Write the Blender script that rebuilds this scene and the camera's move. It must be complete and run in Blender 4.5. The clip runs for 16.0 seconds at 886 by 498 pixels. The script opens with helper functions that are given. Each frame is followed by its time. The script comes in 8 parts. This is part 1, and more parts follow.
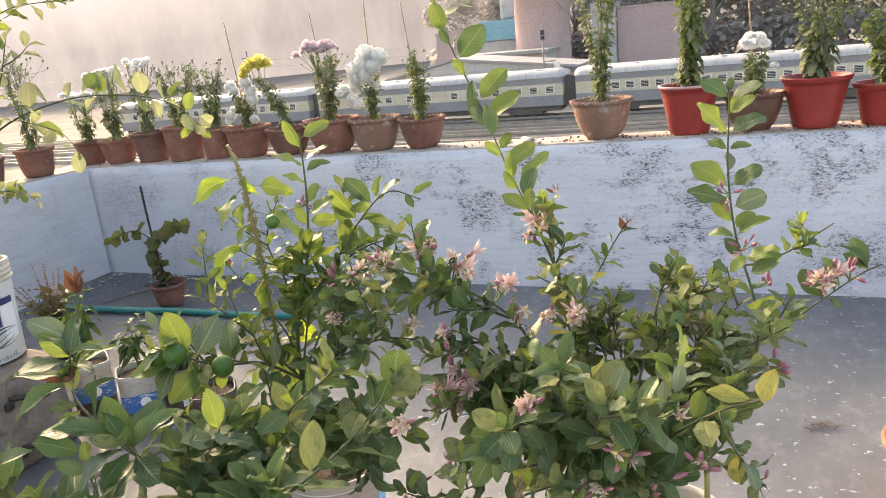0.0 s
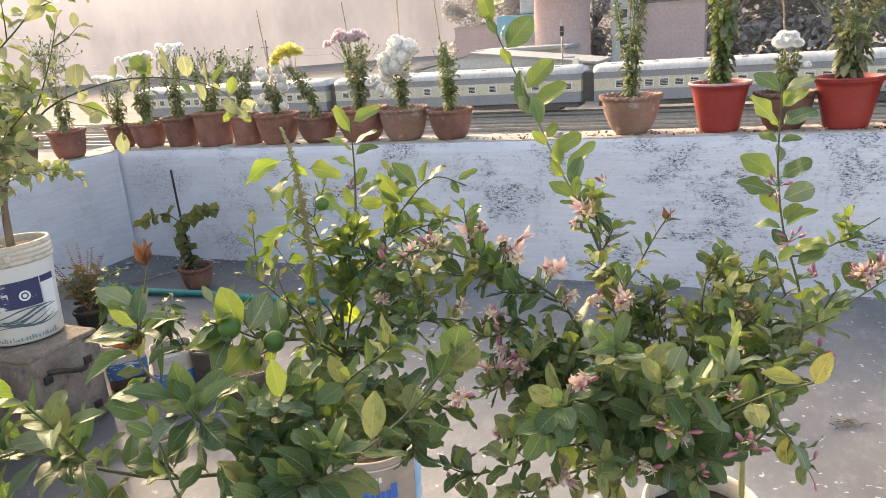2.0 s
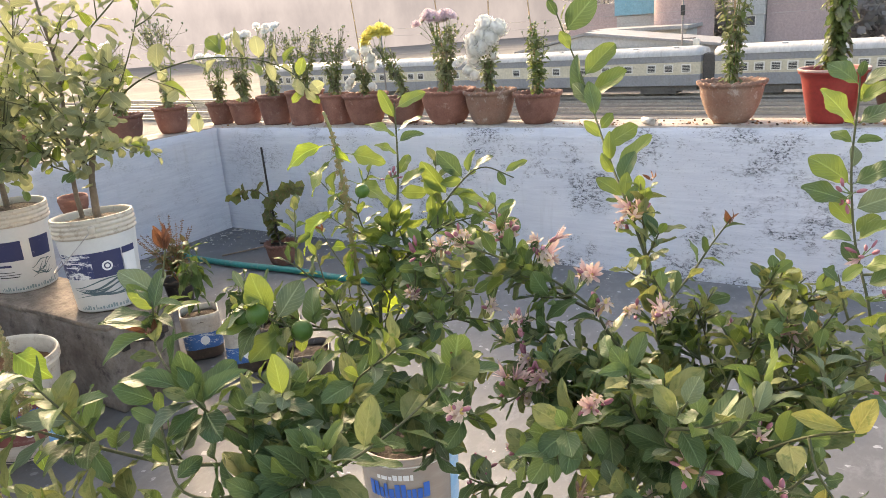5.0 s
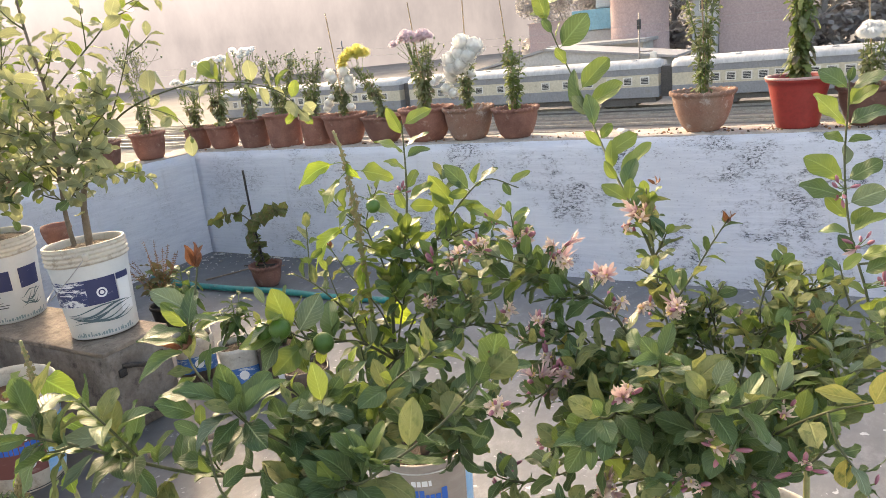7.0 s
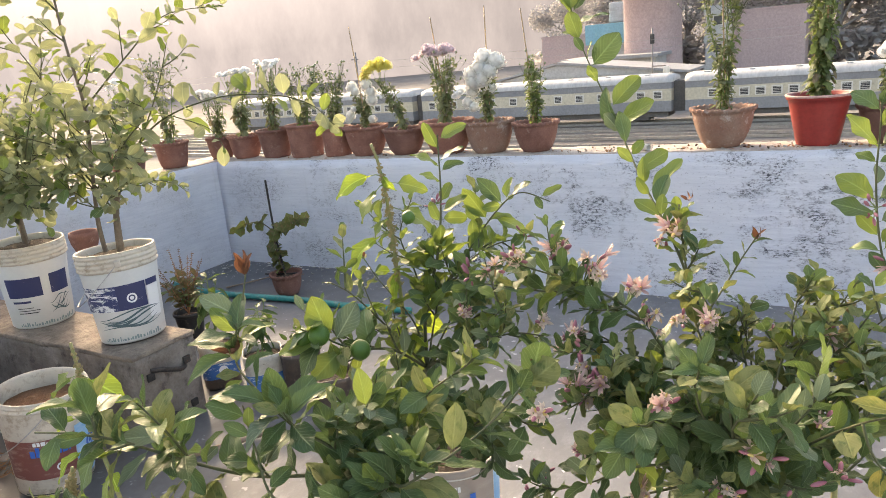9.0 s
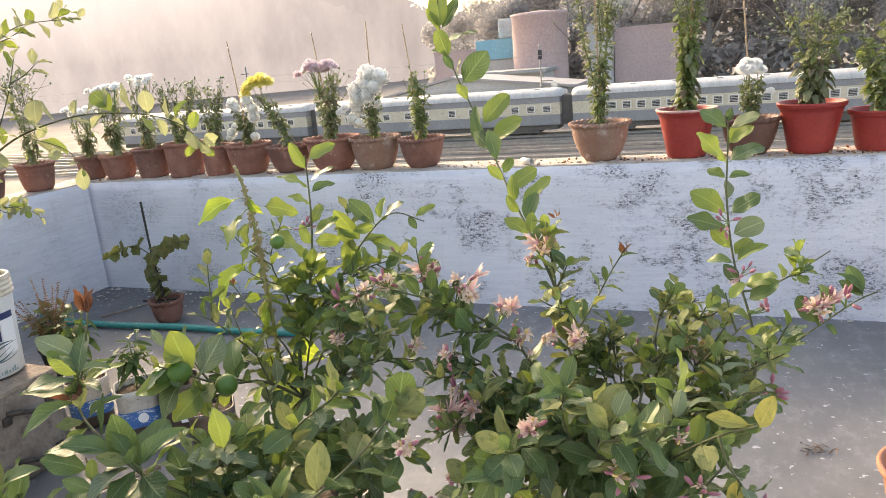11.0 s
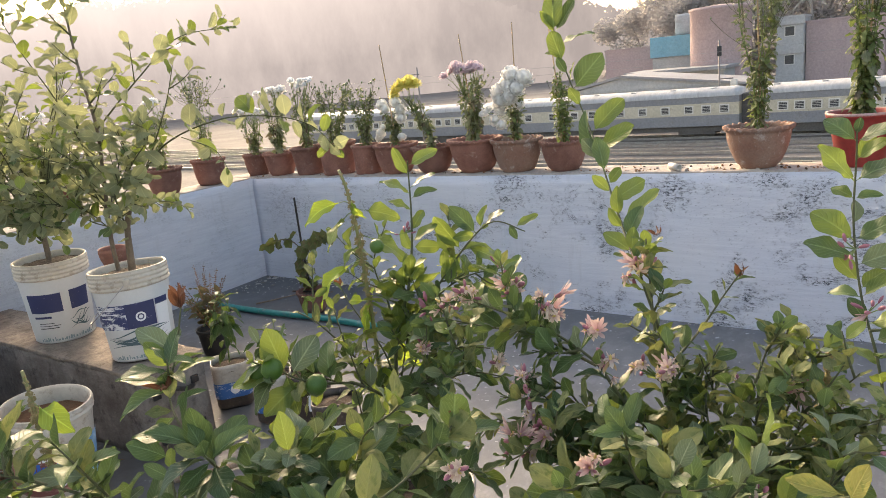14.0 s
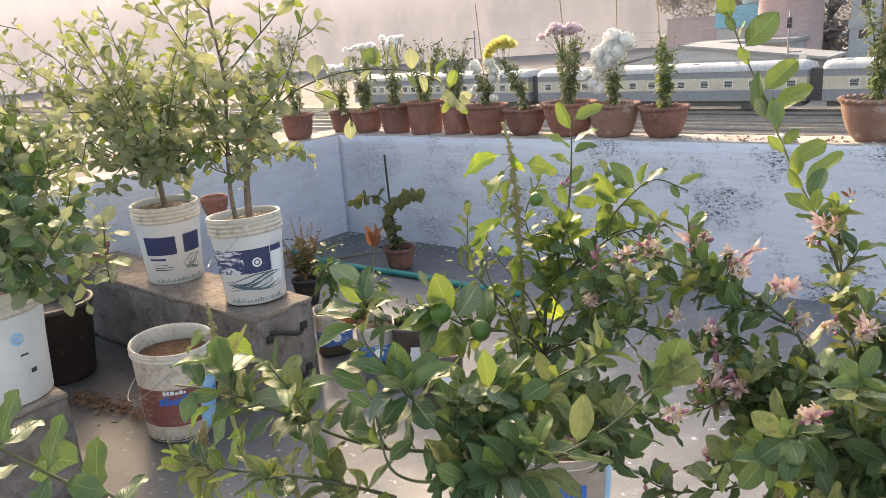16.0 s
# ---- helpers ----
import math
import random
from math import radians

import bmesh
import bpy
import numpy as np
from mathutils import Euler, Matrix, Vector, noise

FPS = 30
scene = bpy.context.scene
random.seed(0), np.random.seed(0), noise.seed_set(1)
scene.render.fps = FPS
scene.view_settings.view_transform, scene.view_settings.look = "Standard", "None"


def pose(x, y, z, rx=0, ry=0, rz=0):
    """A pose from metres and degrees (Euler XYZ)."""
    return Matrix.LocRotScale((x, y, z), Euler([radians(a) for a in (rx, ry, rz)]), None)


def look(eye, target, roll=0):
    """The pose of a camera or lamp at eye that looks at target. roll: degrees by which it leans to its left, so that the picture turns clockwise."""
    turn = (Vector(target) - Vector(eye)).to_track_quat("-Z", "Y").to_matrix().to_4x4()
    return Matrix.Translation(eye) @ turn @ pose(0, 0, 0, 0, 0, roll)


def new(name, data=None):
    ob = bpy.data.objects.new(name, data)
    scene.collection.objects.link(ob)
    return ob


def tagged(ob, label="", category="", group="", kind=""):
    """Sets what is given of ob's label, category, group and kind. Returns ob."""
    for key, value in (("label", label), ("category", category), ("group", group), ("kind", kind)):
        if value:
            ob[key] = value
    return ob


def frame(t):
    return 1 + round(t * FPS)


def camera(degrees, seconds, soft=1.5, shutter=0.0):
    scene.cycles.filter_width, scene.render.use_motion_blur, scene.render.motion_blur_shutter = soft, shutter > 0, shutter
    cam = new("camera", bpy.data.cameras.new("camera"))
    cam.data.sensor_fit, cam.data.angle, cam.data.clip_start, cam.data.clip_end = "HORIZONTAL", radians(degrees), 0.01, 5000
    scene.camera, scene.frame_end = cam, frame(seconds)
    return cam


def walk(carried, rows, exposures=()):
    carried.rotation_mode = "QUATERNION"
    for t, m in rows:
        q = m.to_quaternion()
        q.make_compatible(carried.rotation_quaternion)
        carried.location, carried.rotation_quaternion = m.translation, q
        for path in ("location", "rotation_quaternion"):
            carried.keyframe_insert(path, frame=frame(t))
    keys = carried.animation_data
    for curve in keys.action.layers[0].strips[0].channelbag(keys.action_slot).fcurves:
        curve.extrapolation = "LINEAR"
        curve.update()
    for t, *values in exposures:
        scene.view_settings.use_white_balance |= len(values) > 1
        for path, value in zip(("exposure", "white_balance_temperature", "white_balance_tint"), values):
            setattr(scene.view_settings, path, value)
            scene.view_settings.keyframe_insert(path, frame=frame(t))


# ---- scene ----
cam = camera(63.3, 16.0, 0.35)
PATH = [
    (0, (0.324, 0.282, 1.38), (-0.405, 2.058, 0.82), -5.7),
    (0.5, (0.309, 0.242, 1.377), (-0.357, 2.039, 0.805), -5.4),
    (1, (0.29, 0.229, 1.373), (-0.404, 2.009, 0.78), -4.2),
    (1.5, (0.278, 0.218, 1.378), (-0.455, 1.991, 0.81), -4.2),
    (2, (0.27, 0.215, 1.377), (-0.49, 1.974, 0.804), -4.4),
    (2.5, (0.264, 0.216, 1.376), (-0.453, 1.992, 0.798), -3.7),
    (3, (0.261, 0.218, 1.378), (-0.467, 1.996, 0.823), -4.7),
    (3.5, (0.256, 0.224, 1.377), (-0.476, 2.005, 0.835), -4.5),
    (4, (0.275, 0.254, 1.381), (-0.552, 1.986, 0.819), -5.1),
    (4.5, (0.324, 0.314, 1.381), (-0.573, 2.0, 0.788), -4.8),
    (5, (0.362, 0.354, 1.371), (-0.652, 1.969, 0.769), -4.3),
    (5.2, (0.373, 0.363, 1.377), (-0.694, 1.958, 0.813), -4.8),
    (7.3, (0.306, 0.228, 1.38), (-0.572, 1.936, 0.822), -6.0),
    (7.5, (0.306, 0.214, 1.38), (-0.532, 1.944, 0.828), -5.9),
    (8, (0.289, 0.196, 1.38), (-0.618, 1.888, 0.817), -5.6),
    (8.2, (0.285, 0.189, 1.384), (-0.695, 1.847, 0.845), -5.4),
    (10.3, (0.281, 0.216, 1.4), (-0.567, 1.947, 0.867), -4.7),
    (10.5, (0.292, 0.242, 1.394), (-0.513, 1.994, 0.862), -4.8),
    (11, (0.318, 0.26, 1.398), (-0.401, 2.054, 0.882), -4.9),
    (11.5, (0.353, 0.295, 1.403), (-0.38, 2.086, 0.898), -5.5),
    (12, (0.38, 0.339, 1.407), (-0.471, 2.08, 0.914), -5.4),
    (12.5, (0.414, 0.368, 1.407), (-0.579, 2.04, 0.941), -6.2),
    (13, (0.433, 0.35, 1.412), (-0.625, 1.994, 0.988), -6.9),
    (13.5, (0.424, 0.363, 1.405), (-0.671, 1.975, 0.956), -6.4),
    (14, (0.422, 0.373, 1.396), (-0.692, 1.963, 0.918), -5.6),
    (14.5, (0.396, 0.349, 1.393), (-0.748, 1.913, 0.897), -5.0),
    (15, (0.342, 0.307, 1.39), (-0.751, 1.907, 0.895), -4.4),
    (15.5, (0.291, 0.23, 1.398), (-0.855, 1.779, 0.863), -5.1),
    (16, (0.229, 0.188, 1.393), (-0.978, 1.682, 0.835), -4.0),
]
walk(cam, [(t, look(eye, target, roll)) for t, eye, target, roll in PATH], [(0, 2.05, 8520, 13), (8.5, 2.05, 8520, 13), (11, 2.05, 8520, 13), (12, 1.93, 8520, 13), (12.5, 1.80, 8520, 13), (13, 1.60, 8520, 13), (14, 1.71, 8380, 13), (16, 1.95, 8200, 13)])

# ---- world and light ----
world = bpy.data.worlds.new("world")
scene.world = world
world.use_nodes = True
nt = world.node_tree
bg = nt.nodes["Background"]
sky = nt.nodes.new("ShaderNodeTexSky")
sky.sky_type = "NISHITA"
sky.sun_disc = False
SUN_AZ, SUN_EL = math.atan2(-0.80, 0.58), radians(24)
sky.sun_elevation, sky.sun_rotation = SUN_EL, SUN_AZ
sky.dust_density, sky.air_density = 3.5, 1.0
nt.links.new(sky.outputs[0], bg.inputs[0])
bg.inputs[1].default_value = 0.15
lamp = bpy.data.lights.new("sun", "SUN")
lamp.energy, lamp.angle, lamp.color = 1.25, radians(9), (1.0, 0.9, 0.76)
sun_dir = Vector((math.sin(SUN_AZ) * math.cos(SUN_EL), math.cos(SUN_AZ) * math.cos(SUN_EL), math.sin(SUN_EL)))
sun = new("sun", lamp)
sun.matrix_world = look(sun_dir * 30, (0, 0, 0))

# ---- small builders ----
def thing(name, at, label, category, group="", turn=0.0):
    ob = new(name)
    ob.empty_display_size = 0.1
    ob.matrix_basis = pose(at[0], at[1], at[2], 0, 0, turn)
    return tagged(ob, label, category, group)


def mesh_of(name, verts, faces, material, smooth=True, uvs=None):
    me = bpy.data.meshes.new(name)
    me.from_pydata(verts, [], faces)
    for m in (material if isinstance(material, (list, tuple)) else [material]):
        me.materials.append(m)
    if smooth:
        me.polygons.foreach_set("use_smooth", [True] * len(me.polygons))
    if uvs is not None:
        layer = me.uv_layers.new(name="UVMap")
        idx = np.empty(len(me.loops), dtype=np.int32)
        me.loops.foreach_get("vertex_index", idx)
        layer.data.foreach_set("uv", np.asarray(uvs, dtype=np.float32)[idx].ravel())
    me.update()
    return me


def link(name, me, parent=None, m=None, label="", kind=""):
    ob = new(name, me)
    if parent is not None:
        ob.parent = parent
    if m is not None:
        ob.matrix_basis = m
    return tagged(ob, label, kind=kind)


def part(name, bm, material, parent, label="", smooth=True, m=None, kind=""):
    me = bpy.data.meshes.new(name)
    bm.to_mesh(me)
    bm.free()
    me.materials.append(material)
    if smooth:
        me.polygons.foreach_set("use_smooth", [True] * len(me.polygons))
    return link(name, me, parent, m, label, kind)


def structure(name, bm, material, smooth=False, label=""):
    return tagged(part(name, bm, material, None, smooth=smooth), label, kind="structure")


def bm_box(x0, x1, y0, y1, z0, z1, bevel=0.0, seg=2):
    bm = bmesh.new()
    bmesh.ops.create_cube(bm, size=1, matrix=Matrix.LocRotScale(((x0 + x1) / 2, (y0 + y1) / 2, (z0 + z1) / 2), None, (x1 - x0, y1 - y0, z1 - z0)))
    if bevel:
        bmesh.ops.bevel(bm, geom=bm.edges[:], offset=bevel, segments=seg, affect="EDGES", profile=0.6)
    return bm


def lathe(profile, n=40, wob=0.0, a0=0.0, a1=2 * math.pi, seed=0):
    """Turn a profile of (radius, z) about the z axis."""
    full = abs(a1 - a0 - 2 * math.pi) < 1e-6
    cols = n if full else n + 1
    verts, faces = [], []
    for r, z in profile:
        for i in range(cols):
            a = a0 + (a1 - a0) * i / n
            k = 1 + wob * noise.noise((math.cos(a) * 1.3 + seed, math.sin(a) * 1.3, z * 9))
            verts.append((r * k * math.cos(a), r * k * math.sin(a), z))
    for j in range(len(profile) - 1):
        for i in range(n):
            i2 = (i + 1) % cols if full else i + 1
            faces.append((j * cols + i, j * cols + i2, (j + 1) * cols + i2, (j + 1) * cols + i))
    return verts, faces


def smooth_path(pts, step=0.02):
    """Catmull-Rom through the points, sampled at about every step."""
    p = [Vector(q) for q in pts]
    p = [2 * p[0] - p[1]] + p + [2 * p[-1] - p[-2]]
    out = []
    for i in range(1, len(p) - 2):
        k = max(2, int((p[i + 1] - p[i]).length / step))
        for j in range(k):
            t = j / k
            out.append(0.5 * ((2 * p[i]) + (p[i + 1] - p[i - 1]) * t + (2 * p[i - 1] - 5 * p[i] + 4 * p[i + 1] - p[i + 2]) * t * t + (3 * p[i] - p[i - 1] - 3 * p[i + 1] + p[i + 2]) * t ** 3))
    out.append(p[-2])
    return out


def tube(path, r0, r1, n=6, cap=True):
    verts, faces = [], []
    up = Vector((0.3, 0.1, 1)).normalized()
    m = len(path)
    for i, q in enumerate(path):
        d = (path[min(i + 1, m - 1)] - path[max(i - 1, 0)]).normalized()
        s = d.cross(up)
        s = s.normalized() if s.length > 0.05 else d.orthogonal().normalized()
        u = s.cross(d)
        r = r0 + (r1 - r0) * i / max(1, m - 1)
        for k in range(n):
            a = 2 * math.pi * k / n
            verts.append(q + r * (math.cos(a) * s + math.sin(a) * u))
    for i in range(m - 1):
        for k in range(n):
            k2 = (k + 1) % n
            faces.append((i * n + k, i * n + k2, (i + 1) * n + k2, (i + 1) * n + k))
    if cap:
        faces.append(tuple(range(n))[::-1])
        faces.append(tuple((m - 1) * n + k for k in range(n)))
    return verts, faces


class Soup:
    """Collects copies of small templates into one mesh."""

    def __init__(self):
        self.v, self.f, self.uv, self.n, self.mi = [], [], [], 0, []

    def add(self, tmpl, m, mi=0):
        v, f, uv = tmpl
        a = np.array(m)
        self.v.append(v @ a[:3, :3].T + a[:3, 3])
        self.f.extend(tuple(i + self.n for i in q) for q in f)
        self.mi.extend([mi] * len(f))
        self.uv.append(uv)
        self.n += len(v)

    def mesh(self, name, materials):
        me = mesh_of(name, np.concatenate(self.v).tolist(), self.f, materials, True, np.concatenate(self.uv))
        me.polygons.foreach_set("material_index", self.mi)
        return me


def aim(at, d, up, size, roll=0.0):
    """Pose with +y along d and +z near up."""
    d = d.normalized()
    x = d.cross(up)
    x = x.normalized() if x.length > 1e-4 else d.orthogonal().normalized()
    z = x.cross(d)
    m = Matrix((x, d, z)).transposed().to_4x4()
    return Matrix.Translation(at) @ m @ Matrix.Rotation(roll, 4, "Y") @ Matrix.Scale(size, 4)


# ---- materials ----
def nodes_of(name):
    m = bpy.data.materials.new(name)
    m.use_nodes = True
    t = m.node_tree
    return m, t, t.nodes["Principled BSDF"]


def add_noise(t, coord, scale, detail=4.0, rough=0.6, stretch=None):
    n = t.nodes.new("ShaderNodeTexNoise")
    n.inputs["Scale"].default_value, n.inputs["Detail"].default_value, n.inputs["Roughness"].default_value = scale, detail, rough
    if stretch:
        mp = t.nodes.new("ShaderNodeMapping")
        mp.inputs["Scale"].default_value = stretch
        t.links.new(coord, mp.inputs["Vector"])
        coord = mp.outputs["Vector"]
    t.links.new(coord, n.inputs["Vector"])
    return n.outputs["Fac"]


def ramp(t, fac, lo, hi, c0=(0, 0, 0), c1=(1, 1, 1)):
    r = t.nodes.new("ShaderNodeValToRGB")
    r.color_ramp.elements[0].position, r.color_ramp.elements[1].position = lo, hi
    r.color_ramp.elements[0].color, r.color_ramp.elements[1].color = (*c0, 1), (*c1, 1)
    t.links.new(fac, r.inputs["Fac"])
    return r.outputs["Color"]


def mix(t, fac, a, b, mode="MIX"):
    n = t.nodes.new("ShaderNodeMix")
    n.data_type, n.blend_type = "RGBA", mode
    for sock, val in ((n.inputs["Factor"], fac), (n.inputs["A"], a), (n.inputs["B"], b)):
        if isinstance(val, (int, float)):
            sock.default_value = val
        elif isinstance(val, tuple):
            sock.default_value = (*val, 1)
        else:
            t.links.new(val, sock)
    return n.outputs["Result"]


def calc(t, op, a, b=None):
    n = t.nodes.new("ShaderNodeMath")
    n.operation = op
    for i, v in enumerate((a, b)):
        if v is None:
            continue
        if isinstance(v, (int, float)):
            n.inputs[i].default_value = v
        else:
            t.links.new(v, n.inputs[i])
    return n.outputs[0]


def bump(t, height, bsdf, strength=0.3, distance=0.004):
    b = t.nodes.new("ShaderNodeBump")
    b.inputs["Strength"].default_value, b.inputs["Distance"].default_value = strength, distance
    t.links.new(height, b.inputs["Height"])
    t.links.new(b.outputs["Normal"], bsdf.inputs["Normal"])


def surface(name, c0, c1, rough=0.7, scale=8.0, fine=90.0, stain=None, relief=0.3, metal=0.0, stretch=None, vary=0.0, stain_at=(0.58, 0.7), depth=0.004, grain=(0.8, 1.1)):
    """A worn plain surface: two tones, grain, stains of their own shape, and relief."""
    m, t, b = nodes_of(name)
    co = t.nodes.new("ShaderNodeTexCoord").outputs["Object"]
    a = add_noise(t, co, scale, 6, 0.65, stretch)
    f = add_noise(t, co, fine, 4, 0.7, stretch)
    col = mix(t, ramp(t, a, 0.35, 0.68), c0, c1)
    g = ramp(t, f, 0.3, 0.7, (grain[0],) * 3, (grain[1],) * 3)
    col = mix(t, 1.0, col, g, "MULTIPLY")
    if stain:
        s = add_noise(t, co, scale * 2.7, 8, 0.7, stretch)
        col = mix(t, ramp(t, s, *stain_at), col, stain)
    if vary:
        oi = t.nodes.new("ShaderNodeObjectInfo").outputs["Random"]
        col = mix(t, 1.0, col, ramp(t, oi, 0, 1, (1 - vary,) * 3, (1 + vary, 1 + vary * 0.6, 1 + vary * 0.4)), "MULTIPLY")
    t.links.new(col, b.inputs["Base Color"])
    b.inputs["Roughness"].default_value, b.inputs["Metallic"].default_value = rough, metal
    if relief:
        bump(t, calc(t, "ADD", f, a), b, relief, depth)
    return m


def leaf_mat(name, dark, lite, trans, gloss=0.42, see=0.32, vein=0.35, edge=None):
    """A leaf: midrib and side veins from its own length and width, and light through the blade."""
    m, t, b = nodes_of(name)
    uv = t.nodes.new("ShaderNodeUVMap").outputs["UV"]
    sp = t.nodes.new("ShaderNodeSeparateXYZ")
    t.links.new(uv, sp.inputs[0])
    off = calc(t, "ABSOLUTE", calc(t, "SUBTRACT", sp.outputs["X"], 0.5))
    rnd = calc(t, "FRACT", calc(t, "ADD", t.nodes.new("ShaderNodeObjectInfo").outputs["Random"], t.nodes.new("ShaderNodeNewGeometry").outputs["Random Per Island"]))
    col = mix(t, rnd, dark, lite)
    blotch = add_noise(t, uv, 5.0, 4, 0.6)
    col = mix(t, ramp(t, blotch, 0.35, 0.75), col, mix(t, 0.45, lite, col))
    if edge:
        col = mix(t, ramp(t, add_noise(t, uv, 3.0, 5, 0.6), 0.5, 0.62), col, edge)
    rnd2 = calc(t, "FRACT", calc(t, "MULTIPLY", rnd, 7.13))
    olive = mix(t, 0.5, col, tuple(0.5 * (p + q) for p, q in zip(lite, trans)))
    col = mix(t, ramp(t, rnd2, 0.6, 1.0, (0, 0, 0), (0.55, 0.55, 0.55)), col, olive)
    rib = ramp(t, off, 0.0, 0.05, (1, 1, 1), (0, 0, 0))
    wave = calc(t, "SINE", calc(t, "MULTIPLY", calc(t, "SUBTRACT", sp.outputs["Y"], calc(t, "MULTIPLY", off, 0.75)), 50.0))
    side = ramp(t, wave, 0.72, 1.0)
    col = mix(t, calc(t, "MULTIPLY", side, vein * 0.4), col, tuple(min(1, c * 1.7 + 0.03) for c in lite))
    col = mix(t, calc(t, "MULTIPLY", rib, vein), col, tuple(min(1, c * 2.2 + 0.05) for c in lite))
    t.links.new(col, b.inputs["Base Color"])
    t.links.new(ramp(t, blotch, 0.3, 0.7, (gloss + 0.14,) * 3, (gloss + 0.02,) * 3), b.inputs["Roughness"])
    b.inputs["Specular IOR Level"].default_value = 0.34
    h = calc(t, "SUBTRACT", calc(t, "MULTIPLY", blotch, 0.8), calc(t, "ADD", side, calc(t, "MULTIPLY", rib, 1.5)))
    bump(t, h, b, 0.7, 0.0012)
    tr = t.nodes.new("ShaderNodeBsdfTranslucent")
    t.links.new(mix(t, 0.6, col, trans), tr.inputs["Color"])
    ms = t.nodes.new("ShaderNodeMixShader")
    ms.inputs[0].default_value = see
    t.links.new(b.outputs[0], ms.inputs[1])
    t.links.new(tr.outputs[0], ms.inputs[2])
    t.links.new(ms.outputs[0], t.nodes["Material Output"].inputs["Surface"])
    return m


def wall_paint(name):
    """Pale blue limewash: horizontal brush marks, and dark flecks where it has come off."""
    m, t, b = nodes_of(name)
    co = t.nodes.new("ShaderNodeTexCoord").outputs["Object"]
    big = add_noise(t, co, 0.9, 5, 0.6)
    brush = add_noise(t, co, 8.0, 8, 0.75, (0.5, 0.5, 6.0))
    col = mix(t, ramp(t, big, 0.3, 0.7), (0.49, 0.515, 0.61), (0.61, 0.628, 0.69))
    col = mix(t, ramp(t, brush, 0.38, 0.66, (0, 0, 0), (0.75, 0.75, 0.75)), col, (0.69, 0.71, 0.775))
    drip = add_noise(t, co, 5.0, 4, 0.6, (3.0, 3.0, 0.25))
    col = mix(t, ramp(t, drip, 0.6, 0.78, (0, 0, 0), (0.4, 0.4, 0.4)), col, (0.40, 0.41, 0.44))
    patch = ramp(t, add_noise(t, co, 3.4, 7, 0.8, (1.0, 1.0, 1.35)), 0.495, 0.60)
    grit = add_noise(t, co, 95.0, 7, 0.8, (0.62, 0.62, 1.2))
    fleck = ramp(t, grit, 0.52, 0.54)
    sx = t.nodes.new("ShaderNodeSeparateXYZ")
    t.links.new(co, sx.inputs[0])
    east = ramp(t, calc(t, "MULTIPLY", calc(t, "ADD", sx.outputs["X"], 4.2), 0.25), 0.1, 0.55, (0.25, 0.25, 0.25), (1, 1, 1))
    patch = calc(t, "MULTIPLY", patch, east)
    off = calc(t, "MULTIPLY", patch, fleck)
    line = ramp(t, add_noise(t, co, 30.0, 6, 0.75, (0.10, 0.10, 2.6)), 0.57, 0.63)
    wide = calc(t, "MULTIPLY", ramp(t, add_noise(t, co, 1.1, 5, 0.7), 0.40, 0.56), east)
    off = calc(t, "MAXIMUM", off, calc(t, "MULTIPLY", calc(t, "MULTIPLY", line, patch), 0.8))
    off = calc(t, "MAXIMUM", off, calc(t, "MULTIPLY", calc(t, "MULTIPLY", ramp(t, grit, 0.605, 0.635), wide), 0.8))
    col = mix(t, calc(t, "MULTIPLY", off, 0.97), col, (0.055, 0.06, 0.08))
    t.links.new(col, b.inputs["Base Color"])
    b.inputs["Roughness"].default_value = 0.85
    h = calc(t, "SUBTRACT", calc(t, "ADD", brush, calc(t, "MULTIPLY", add_noise(t, co, 90, 6, 0.7), 0.8)), off)
    bump(t, h, b, 0.7, 0.005)
    return m


